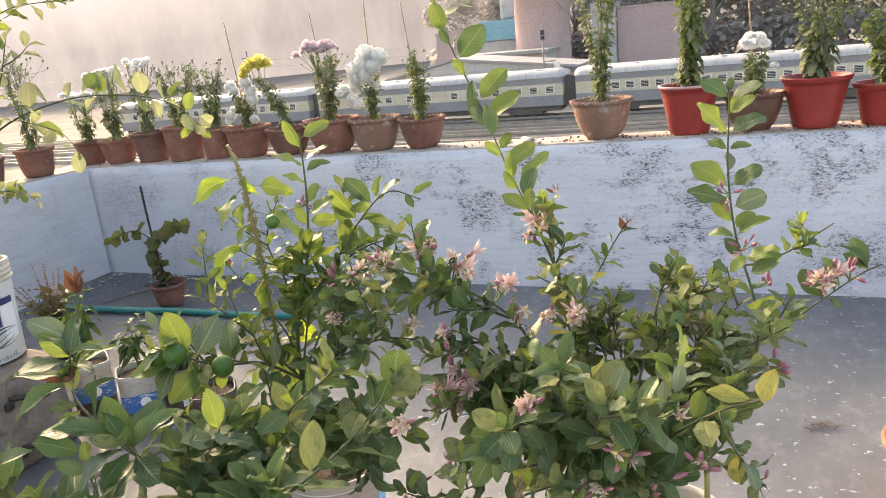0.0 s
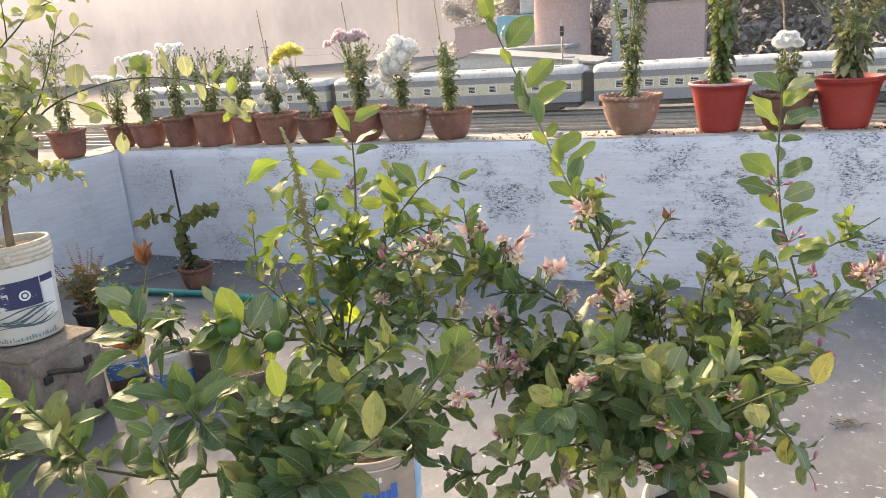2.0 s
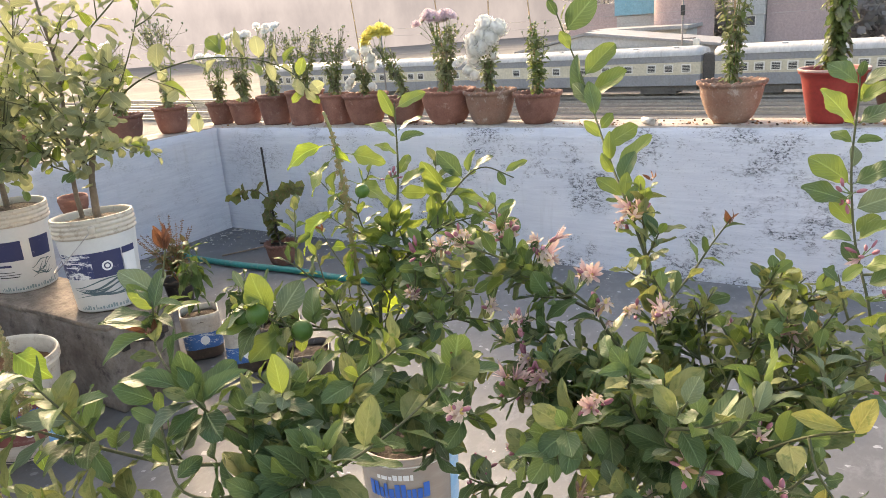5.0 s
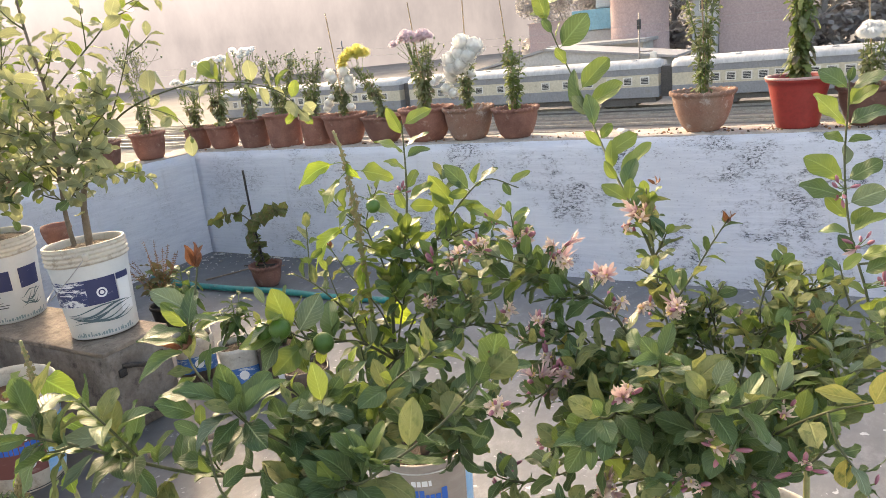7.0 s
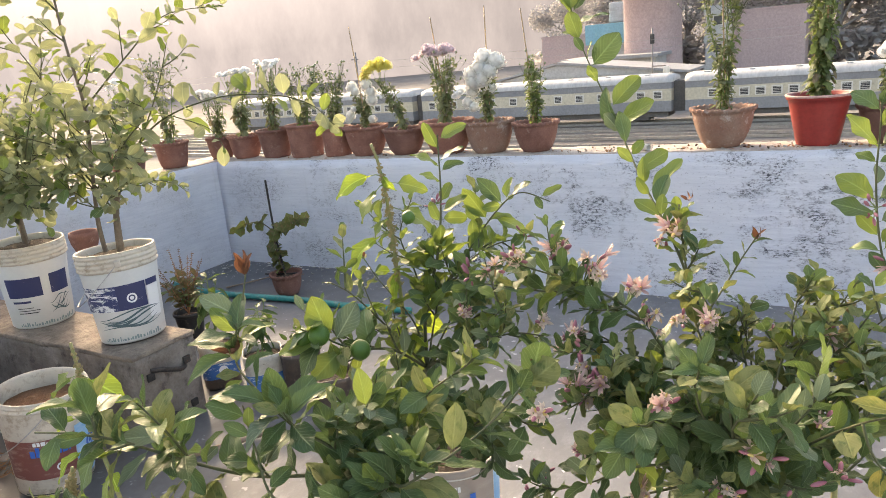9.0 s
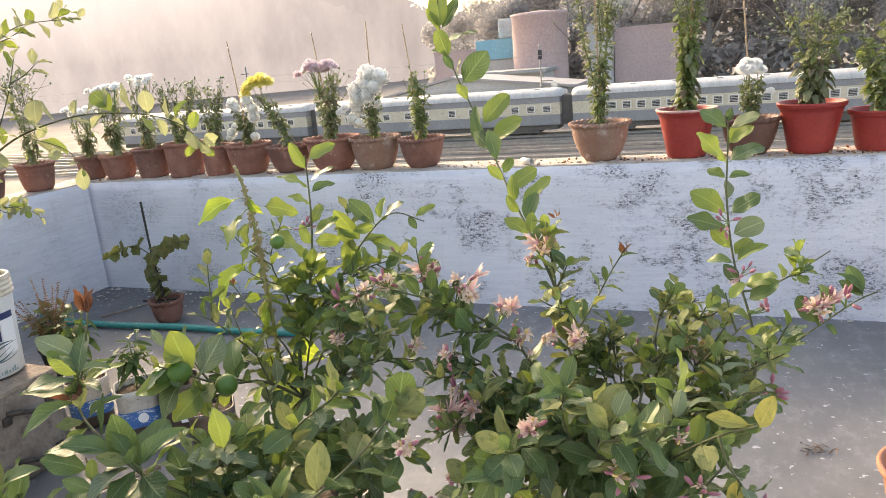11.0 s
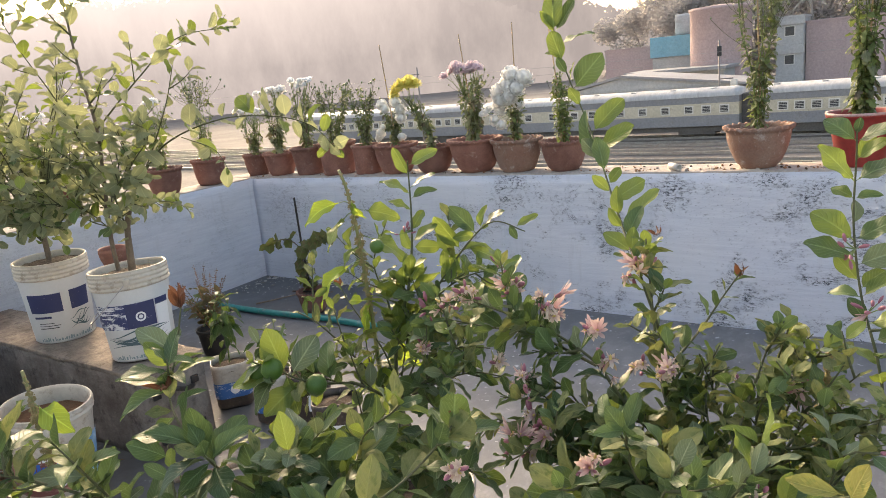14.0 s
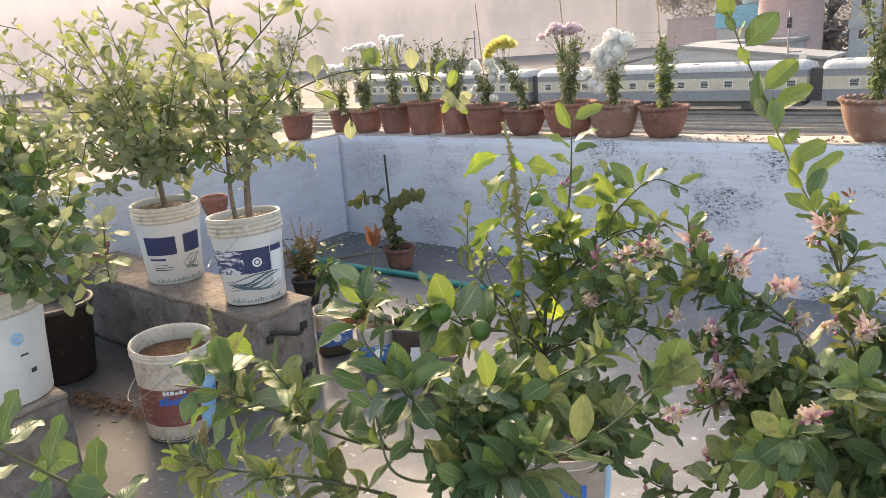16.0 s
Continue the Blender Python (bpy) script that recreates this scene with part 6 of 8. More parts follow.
for a in range(4):
    pa.leaf((-0.117, 1.145, 0.900), (0.4 * math.cos(a * 1.6), 0.4 * math.sin(a * 1.6), 1), (math.cos(a), math.sin(a), 0.2), 0.036, NARROW, LEAF_RUST)
pa.blossom((-0.106, 1.100, 0.856), 2, 2, 0.019, 0.012, mats=(1,))
pa.stem([fork, (-0.465, 1.300, 0.692), (-0.342, 1.180, 0.817), (-0.258, 1.140, 0.887)], 0.005, 0.002, leaves=16, start=0.3, size=0.074, mats=MID, twig=4, twig_len=0.07)
pa.stem([fork, (-0.584, 1.350, 0.649), (-0.547, 1.200, 0.735), (-0.558, 1.160, 0.790)], 0.005, 0.002, leaves=14, start=0.2, size=0.060, mats=PALE, twig=5, twig_len=0.08)
pa.stem([(-0.460, 1.250, 0.695), (-0.455, 1.130, 0.696), (-0.459, 1.100, 0.758), (-0.439, 1.120, 0.825)], 0.004, 0.002, leaves=16, start=0.2, size=0.085, mats=OLD, twig=4, twig_len=0.07)
pa.stem([(-0.422, 1.150, 0.689), (-0.413, 1.050, 0.688), (-0.432, 1.000, 0.687)], 0.005, 0.002, leaves=12, start=0.2, size=0.085, mats=OLD, twig=3, twig_len=0.07)
pa.stem([fork, (-0.461, 1.500, 0.751), (-0.360, 1.450, 0.833), (-0.317, 1.450, 0.886)], 0.005, 0.002, leaves=14, start=0.2, size=0.060, mats=OLD, twig=5, twig_len=0.09)
pa.stem([fork, (-0.650, 1.620, 0.742), (-0.776, 1.660, 0.838), (-0.832, 1.680, 0.890)], 0.004, 0.0016, leaves=8, start=0.4, size=0.05, mats=MID)
for a in range(3):
    pa.leaf((-0.832, 1.680, 0.881), (0.4 * math.cos(a * 2), 0.4 * math.sin(a * 2), 1), (math.cos(a), math.sin(a), 0.2), 0.03, NARROW, LEAF_RUST)
pa.stem([(-0.614, 1.620, 0.774), (-0.657, 1.660, 0.860), (-0.705, 1.680, 0.953), (-0.671, 1.700, 1.049)], 0.004, 0.0016, leaves=12, start=0.2, size=0.06, mats=NEW, twig=2)
# long low branch towards the benches
shoot = pa.stem([(-0.541, 1.060, 0.671), (-0.624, 1.000, 0.687), (-0.679, 0.920, 0.749), (-0.702, 0.820, 0.840), (-0.747, 0.770, 0.873), (-0.817, 0.750, 0.872)], 0.005, 0.002, leaves=10, start=0.05, end=0.9, size=0.088, mats=OLD, twig=4, twig_len=0.06)
pa.blades(shoot, ((0.72, -0.711, 0.83, 0.906), (0.47, -0.684, 0.907, 0.809), (0.3, -0.677, 1.003, 0.76), (0.75, -0.717, 0.747, 0.855), (0.6, -0.697, 0.798, 0.773), (0.8, -0.761, 0.744, 0.868), (0.55, -0.696, 0.871, 0.832), (0.4, -0.665, 0.963, 0.758), (0.75, -0.741, 0.738, 0.797), (0.53, -0.672, 0.921, 0.8), (0.47, -0.65, 0.91, 0.705), (0.9, -0.753, 0.716, 0.847)), OLD)
pa.stem([(-0.579, 1.000, 0.596), (-0.607, 0.920, 0.656), (-0.686, 0.840, 0.697), (-0.791, 0.800, 0.693), (-0.899, 0.760, 0.713)], 0.005, 0.002, leaves=18, start=0.1, size=0.066, mats=PALE, twig=5, twig_len=0.07)
pa.stem([(-0.679, 0.920, 0.749), (-0.677, 0.880, 0.831), (-0.700, 0.850, 0.901)], 0.004, 0.0016, leaves=9, start=0.2, size=0.081, mats=OLD)
pa.stem([fork, (-0.512, 1.480, 0.595), (-0.383, 1.380, 0.631), (-0.244, 1.330, 0.715)], 0.005, 0.002, leaves=16, start=0.35, size=0.081, mats=OLD, twig=5, twig_len=0.07)
pa.stem([fork, (-0.567, 1.450, 0.598), (-0.549, 1.360, 0.554), (-0.580, 1.320, 0.542)], 0.005, 0.002, leaves=12, start=0.35, size=0.081, mats=OLD, twig=4, twig_len=0.07)
pa.stem([fork, (-0.417, 1.450, 0.605), (-0.333, 1.380, 0.599), (-0.329, 1.350, 0.586)], 0.004, 0.002, leaves=12, start=0.4, size=0.088, mats=OLD, twig=3, twig_len=0.06)
for q in (((-0.499, 1.600, 0.823), (-0.449, 1.620, 0.845), (-0.384, 1.650, 0.855)), ((-0.413, 1.500, 0.764), (-0.325, 1.500, 0.801), (-0.253, 1.500, 0.804)), ((-0.455, 1.550, 0.795), (-0.399, 1.580, 0.815), (-0.340, 1.600, 0.813)), ((-0.584, 1.620, 0.778), (-0.574, 1.640, 0.828), (-0.515, 1.660, 0.882))):
    pa.stem([fork, *q], 0.004, 0.0018, leaves=8, start=0.4, size=0.066, mats=((LEAF, 3), (LEAF_YOUNG, 4), (LEAF_PALE, 2)), twig=3, twig_len=0.08)
pa.finish(300)

# ---- tall amaranth weeds ----
def amaranth(base, pts, spike, leaves, seed, label, group="amaranth weeds", large=()):
    pl = Plant("amaranth", base, label, "weed plant", seed, group)
    path = pl.stem([base] + pts, 0.0075, 0.0035, STALK, "stalk")
    ln = len(path)
    s = Soup()
    rr = pl.r
    for k in range(2200):
        u = 1 - spike * (k % 52 + 0.5) / 52
        i = min(ln - 1, int(u * (ln - 1)))
        q = (1 - u) / spike
        fat = (0.0028 + 0.0074 * min(1.0, q * 2.6)) * (1.0 if q < 0.6 else 1.0 - 0.6 * (q - 0.6))
        a = 2.4 * (k % 52)
        tuft = path[i] + Vector((math.cos(a), math.sin(a), 0.35)) * fat * 0.75
        d = Vector((rr.gauss(0, 1), rr.gauss(0, 1), rr.gauss(0, 1.1)))
        s.add(ICO, pl.loc(Matrix.Translation(tuft + d * fat * 0.26) @ Matrix.Scale(rr.uniform(0.0010, 0.0020), 4)))
    link("seed_spike", s.mesh("seed_spike", [SEED]), pl.root, label="dense tan and green seed spike", kind="stuff")
    for u, d, size in leaves:
        i = min(ln - 2, int(u * (ln - 1)))
        d = Vector(d)
        st = path[i]
        mid = st + d.normalized() * 0.035
        v, f = tube([pl.inv @ q for q in smooth_path([st, mid], 0.01)], 0.0013, 0.0009, 5)
        link("leaf_stalk", mesh_of("leaf_stalk", v, f, STEM), pl.root)
        pl.leaf(mid, d + Vector((0, 0, -0.1)), Vector((0, -0.5, 1)), size, BROAD, LEAF_AMAR)
    for u, *tip in large:
        st = path[round(u * (ln - 1))]
        d = Vector(tip) - st
        mid = st + d * 0.22 + Vector((0, 0, 0.006))
        v, f = tube([pl.inv @ q for q in smooth_path([st, st.lerp(mid, 0.5) + Vector((0, 0, 0.003)), mid], 0.01)], 0.0015, 0.001, 5)
        link("leaf_stalk", mesh_of("leaf_stalk", v, f, STEM), pl.root)
        pl.leaf(mid, Vector(tip) - mid, Vector((-0.2, -0.7, 0.8)), (Vector(tip) - mid).length * 1.08, BROAD, pl.pick(((LEAF_AMAR, 3), (LEAF_YOUNG, 2))))
    pl.finish()


amaranth((-0.60, 1.68, 0.34), [(-0.679, 1.640, 0.592), (-0.697, 1.640, 0.835), (-0.692, 1.620, 1.039), (-0.699, 1.610, 1.148), (-0.708, 1.600, 1.199)], 0.42, (
    (0.66, (-0.5, 0.3, 0.2), 0.05), (0.62, (0.6, 0.4, 0.3), 0.05), (0.52, (-0.5, -0.4, 0.1), 0.07), (0.45, (0.6, -0.3, 0.0), 0.07), (0.40, (-0.5, -0.8, -0.2), 0.08)), 5, "tall amaranth weed with a green seed spike beside the lemon", large=(
    (0.9, -0.782, 1.526, 1.109), (0.85, -0.723, 1.589, 1.014), (0.88, -0.722, 1.526, 1.039), (0.74, -0.804, 1.532, 0.916), (0.88, -0.609, 1.686, 1.081), (0.82, -0.598, 1.694, 0.981), (0.78, -0.715, 1.569, 0.993), (0.61, -0.76, 1.618, 0.878), (0.6, -0.699, 1.597, 0.814), (0.92, -0.671, 1.605, 1.079), (0.62, -0.625, 1.693, 0.895), (0.47, -0.622, 1.574, 0.596), (0.53, -0.71, 1.618, 0.875), (0.57, -0.721, 1.618, 0.768), (0.47, -0.698, 1.565, 0.691), (0.5, -0.589, 1.665, 0.708)))
amaranth((-1.02, 1.02, 0.0), [(-1.02, 1.02, 0.25), (-1.118, 1.020, 0.705), (-1.096, 1.010, 0.783), (-1.087, 1.000, 0.888)], 0.30, (
    (0.80, (1, 0.1, 0.1), 0.075), (0.80, (-0.9, -0.3, 0.0), 0.07), (0.72, (-0.5, -0.8, -0.2), 0.085), (0.66, (0.8, -0.4, -0.1), 0.06), (0.60, (-0.8, 0.3, -0.1), 0.07), (0.5, (0.6, -0.6, 0), 0.08)), 6, "short amaranth weed with a seed spike near the pails", large=(
    (0.92, -1.211, 0.990, 0.763), (0.92, -0.966, 1.000, 0.790), (0.87, -1.141, 0.980, 0.723)))
amaranth((-0.80, 0.86, 0.0), [(-0.80, 0.86, 0.3), (-0.957, 0.860, 0.602), (-0.920, 0.850, 0.726)], 0.22, (
    (0.9, (0.8, -0.3, 0.3), 0.06), (0.86, (-0.9, -0.2, 0.2), 0.07), (0.8, (0.4, -0.9, 0), 0.07)), 7, "short amaranth weed with a seed spike near the pails")
amaranth((0.30, 1.70, 0.27), [(0.292, 1.600, 0.730), (0.297, 1.620, 0.841), (0.312, 1.640, 0.933)], 0.34, ((0.6, (-0.8, -0.3, 0.2), 0.05), (0.55, (0.8, -0.2, 0.1), 0.05)), 8, "pale amaranth spike growing among the lemon branches")

# ---- the flowering lemon plant in the white pail ----
pb = Plant("lemon_plant", (0.215, 1.745, 0.26), "bushy lemon plant covered with pink and white blossom", "lemon plant", 23, "potted lemon plants", 0.98, 1.85, CITRUS_BROAD)
hub = (0.17, 1.60, 0.52)
pb.stem([(0.215, 1.745, 0.26), (0.205, 1.70, 0.38), hub], 0.014, 0.010, BARK_GREY, "trunk")
shoot = pb.stem([hub, (0.106, 1.500, 0.757), (0.036, 1.590, 0.881), (-0.023, 1.640, 0.996), (-0.117, 1.780, 1.088), (-0.225, 1.930, 1.227), (-0.305, 1.990, 1.362), (-0.341, 2.010, 1.459), (-0.345, 2.020, 1.537)], 0.0052, 0.0018, leaves=11, start=0.15, end=0.5, size=0.062, mats=((LEAF, 4), (LEAF_YOUNG, 5)), out=52)
pb.blades(shoot, ((0.95, -0.346, 2.006, 1.552), (0.95, -0.374, 2.001, 1.507), (0.95, -0.295, 2.034, 1.523), (0.92, -0.268, 2.047, 1.47), (0.89, -0.343, 1.994, 1.459), (0.9, -0.362, 1.997, 1.424), (0.84, -0.215, 1.96, 1.393), (0.85, -0.288, 1.983, 1.387), (0.87, -0.329, 1.993, 1.398), (0.8, -0.286, 1.96, 1.329), (0.75, -0.167, 1.975, 1.304), (0.71, -0.103, 1.895, 1.241), (0.69, -0.239, 1.869, 1.269), (0.68, -0.216, 1.86, 1.221), (0.65, -0.177, 1.848, 1.224), (0.61, -0.176, 1.805, 1.147), (0.63, -0.124, 1.824, 1.162), (0.59, -0.067, 1.797, 1.142), (0.55, -0.104, 1.746, 1.132), (0.54, -0.028, 1.789, 1.115), (0.5, -0.052, 1.73, 1.109), (0.53, -0.111, 1.717, 1.094), (0.47, -0.102, 1.68, 1.061), (0.45, -0.024, 1.651, 1.053)), ((LEAF, 4), (LEAF_YOUNG, 4), (LEAF_GREY, 0.5)))
pb.stem([hub, (0.087, 1.480, 0.788), (0.039, 1.550, 0.861), (0.014, 1.600, 0.949), (-0.005, 1.630, 1.064)], 0.006, 0.002, leaves=20, start=0.3, size=0.055, mats=PALE, twig=6, twig_len=0.07)
pb.stem([(0.038, 1.550, 0.825), (0.072, 1.700, 0.871), (0.098, 1.760, 0.918), (0.126, 1.790, 0.964)], 0.004, 0.002, leaves=7, start=0.25, size=0.05, mats=MID)
for a in range(4):
    pb.leaf((0.126, 1.790, 0.951), (0.35 * math.cos(a * 1.6), 0.35 * math.sin(a * 1.6), 1), (math.cos(a), math.sin(a), 0.2), 0.034, NARROW, LEAF_RUST)
    pb.leaf((0.012, 1.640, 1.068), (0.6 * math.cos(a * 1.6), 0.6 * math.sin(a * 1.6), 0.6), (math.cos(a), math.sin(a), 0.2), 0.022, NARROW, LEAF_RUST)
shoot = pb.stem([hub, (0.345, 1.500, 0.760), (0.380, 1.530, 0.827), (0.372, 1.570, 0.897), (0.343, 1.600, 0.995), (0.328, 1.600, 1.110), (0.328, 1.600, 1.210), (0.327, 1.600, 1.258)], 0.0048, 0.0018, leaves=15, start=0.12, end=0.6, size=0.062, mats=((LEAF, 5), (LEAF_YOUNG, 3)), out=62)
pb.blades(shoot, ((0.97, 0.288, 1.603, 1.276), (0.99, 0.331, 1.594, 1.271), (0.97, 0.371, 1.578, 1.264), (0.94, 0.349, 1.612, 1.243), (0.94, 0.363, 1.589, 1.242), (0.9, 0.284, 1.586, 1.233), (0.9, 0.381, 1.622, 1.214), (0.87, 0.297, 1.61, 1.171), (0.87, 0.36, 1.593, 1.165), (0.82, 0.333, 1.618, 1.148), (0.79, 0.274, 1.605, 1.133), (0.79, 0.378, 1.609, 1.119), (0.76, 0.268, 1.584, 1.085), (0.75, 0.392, 1.622, 1.072), (0.72, 0.305, 1.615, 1.057), (0.7, 0.369, 1.622, 1.04), (0.69, 0.294, 1.614, 1.006), (0.69, 0.384, 1.596, 1.041), (0.64, 0.328, 1.594, 0.993), (0.64, 0.407, 1.576, 0.982), (0.61, 0.416, 1.569, 0.97)), ((LEAF, 4), (LEAF_YOUNG, 3), (LEAF_GREY, 0.4)))
pb.stem([(0.357, 1.585, 0.947), (0.390, 1.620, 0.943), (0.439, 1.660, 0.955), (0.508, 1.700, 0.993)], 0.003, 0.0014, leaves=3, start=0.5, end=0.8, size=0.04, mats=NEW, twig=2, twig_len=0.05, twig_leaves=4)
shoot = pb.stem([hub, (0.292, 1.500, 0.755), (0.386, 1.580, 0.807), (0.472, 1.640, 0.852), (0.553, 1.700, 0.895), (0.593, 1.720, 0.910)], 0.0042, 0.0018, leaves=10, start=0.2, end=0.7, size=0.066, mats=MID, twig=2)
pb.blades(shoot, ((0.96, 0.529, 1.704, 0.978), (0.96, 0.535, 1.714, 0.935), (0.96, 0.529, 1.738, 0.982), (0.87, 0.482, 1.667, 0.962), (0.82, 0.444, 1.684, 0.924), (0.78, 0.439, 1.632, 0.842), (0.84, 0.519, 1.647, 0.852)), ((LEAF, 5), (LEAF_YOUNG, 2)), most=0.066)
for q, o, k in (((0.484, 1.650, 0.892), 3, 7), ((0.535, 1.690, 0.900), 0, 6), ((0.399, 1.600, 0.901), 0, 4), ((0.323, 1.580, 1.075), 0, 6), ((0.359, 1.580, 0.979), 1, 5), ((0.423, 1.400, 0.838), 0, 6), ((0.507, 1.660, 0.904), 2, 3)):
    pb.blossom(q, o, k, 0.019, 0.024)
pb.stem([hub, (0.259, 1.330, 0.753), (0.321, 1.240, 0.847), (0.370, 1.170, 0.907)], 0.005, 0.0018, leaves=8, start=0.2, end=0.8, size=0.06, mats=MID)
pb.leaf((0.368, 1.170, 0.900), (0.25, -0.15, 0.95), (-0.3, -0.9, 0.2), 0.056, CITRUS, LEAF_YELLOW, 0)
pb.leaf((0.362, 1.180, 0.902), (-0.9, -0.2, 0.12), (0.1, -0.7, 0.7), 0.062, CITRUS, LEAF_YELLOW, 2)
pb.leaf((0.345, 1.220, 0.799), (0.05, -0.15, -1), (0.2, -0.9, 0.1), 0.058, CITRUS, LEAF_YELLOW, 1)
pb.stem([(0.321, 1.240, 0.847), (0.333, 1.220, 0.816), (0.359, 1.210, 0.780), (0.375, 1.210, 0.748)], 0.003, 0.0014, leaves=5, start=0.6, size=0.042, mats=MID)
pb.blossom((0.377, 1.200, 0.760), 0, 2, 0.015)
pb.stem([hub, (0.009, 1.470, 0.808), (-0.041, 1.460, 0.883), (-0.142, 1.470, 0.931), (-0.265, 1.460, 0.966), (-0.313, 1.460, 0.978)], 0.006, 0.002, leaves=18, start=0.2, size=0.064, mats=OLD, twig=5, twig_len=0.09)
pb.stem([(-0.041, 1.460, 0.878), (-0.177, 1.500, 0.901), (-0.296, 1.520, 0.896), (-0.427, 1.520, 0.904)], 0.004, 0.0016, leaves=14, start=0.1, size=0.064, mats=OLD, twig=4, twig_len=0.08)
for q, o, k in (((-0.282, 1.440, 0.985), 5, 2), ((-0.340, 1.460, 0.953), 3, 1), ((-0.404, 1.480, 0.931), 0, 7), ((-0.199, 1.480, 1.000), 4, 2), ((-0.133, 1.480, 0.980), 3, 2), ((-0.133, 1.480, 0.951), 4, 0), ((-0.055, 1.500, 0.920), 6, 0), ((-0.011, 1.450, 0.884), 2, 1), ((0.086, 1.460, 0.887), 5, 0), ((0.026, 1.500, 0.862), 2, 1), ((-0.029, 1.620, 0.996), 2, 4), ((-0.006, 1.620, 1.014), 3, 1)):
    pb.blossom(q, o, k, 0.021, 0.028, mats=(0, 1, 1, 2, 3, 4))
pb.stem([hub, (0.021, 1.360, 0.748), (-0.083, 1.360, 0.780), (-0.201, 1.380, 0.781)], 0.005, 0.0018, leaves=14, start=0.2, size=0.06, mats=PALE, twig=5, twig_len=0.08)
pb.stem([hub, (0.065, 1.330, 0.669), (-0.019, 1.300, 0.663), (-0.101, 1.320, 0.601), (-0.195, 1.350, 0.540)], 0.005, 0.0018, leaves=16, start=0.2, size=0.062, mats=OLD, twig=5, twig_len=0.08)
pb.stem([hub, (-0.016, 1.320, 0.592), (-0.077, 1.300, 0.534), (-0.167, 1.330, 0.494)], 0.005, 0.0018, leaves=12, start=0.2, size=0.06, mats=PALE, twig=4, twig_len=0.08)
pb.stem([hub, (0.054, 1.250, 0.789), (-0.003, 1.220, 0.808), (-0.037, 1.200, 0.763)], 0.005, 0.002, leaves=16, start=0.2, size=0.066, mats=OLD, twig=6, twig_len=0.08)
pb.stem([hub, (0.116, 1.260, 0.792), (0.097, 1.220, 0.888), (0.072, 1.220, 0.923)], 0.005, 0.002, leaves=16, start=0.25, size=0.066, mats=OLD, twig=6, twig_len=0.08)
pb.stem([hub, (0.156, 1.220, 0.800), (0.179, 1.160, 0.881), (0.195, 1.140, 0.919)], 0.005, 0.002, leaves=16, start=0.25, size=0.068, mats=OLD, twig=6, twig_len=0.08)
pb.stem([hub, (0.204, 1.250, 0.770), (0.245, 1.200, 0.860), (0.281, 1.220, 0.899)], 0.005, 0.002, leaves=16, start=0.25, size=0.062, mats=MID, twig=6, twig_len=0.08)
pb.stem([hub, (0.145, 1.240, 0.716), (0.129, 1.170, 0.728), (0.116, 1.150, 0.719)], 0.005, 0.002, leaves=14, start=0.25, size=0.064, mats=OLD, twig=6, twig_len=0.08)
pb.stem([hub, (0.220, 1.270, 0.710), (0.255, 1.220, 0.738), (0.294, 1.220, 0.763)], 0.005, 0.002, leaves=14, start=0.25, size=0.06, mats=OLD, twig=6, twig_len=0.08)
pb.stem([hub, (0.191, 1.400, 0.770), (0.205, 1.450, 0.846), (0.221, 1.560, 0.926)], 0.005, 0.002, leaves=16, start=0.3, size=0.05, mats=PALE, twig=6, twig_len=0.08)
pb.stem([hub, (0.246, 1.420, 0.767), (0.280, 1.470, 0.834), (0.266, 1.550, 0.910)], 0.005, 0.002, leaves=16, start=0.3, size=0.052, mats=((LEAF_YOUNG, 4), (LEAF_PALE, 3), (LEAF, 2)), twig=6, twig_len=0.08)
pb.stem([hub, (0.158, 1.450, 0.764), (0.129, 1.520, 0.844), (0.156, 1.560, 0.865)], 0.005, 0.002, leaves=12, start=0.3, size=0.056, mats=MID, twig=4, twig_len=0.08)
pb.stem([hub, (0.310, 1.380, 0.753), (0.347, 1.360, 0.849), (0.387, 1.360, 0.863)], 0.005, 0.002, leaves=14, start=0.3, size=0.062, mats=MID, twig=4, twig_len=0.08)
pb.stem([hub, (-0.013, 1.420, 0.782), (-0.092, 1.440, 0.835), (-0.155, 1.460, 0.846)], 0.005, 0.002, leaves=12, start=0.3, size=0.056, mats=PALE, twig=4, twig_len=0.08)
for q, o, k in (((0.057, 1.200, 0.846), 3, 2), ((0.198, 1.170, 0.806), 2, 5), ((0.297, 1.200, 0.778), 1, 5), ((0.274, 1.200, 0.864), 1, 3), ((-0.268, 1.360, 0.723), 1, 1), ((-0.107, 1.330, 0.758), 3, 2), ((-0.117, 1.350, 0.781), 4, 0), ((0.268, 1.500, 0.880), 2, 3), ((-0.217, 1.350, 0.568), 3, 3), ((-0.243, 1.360, 0.511), 1, 4), ((-0.005, 1.300, 0.607), 5, 0), ((0.150, 1.200, 0.717), 2, 2), ((0.229, 1.200, 0.726), 0, 3), ((-0.433, 1.450, 0.776), 3, 1), ((-0.189, 1.450, 0.811), 4, 0), ((-0.239, 1.460, 0.833), 2, 0), ((0.191, 1.500, 0.857), 2, 2), ((-0.103, 1.340, 0.799), 0, 2), ((-0.081, 1.340, 0.796), 2, 0)):
    pb.blossom(q, o, k, 0.019, 0.024, mats=(0, 1, 2, 3, 4))
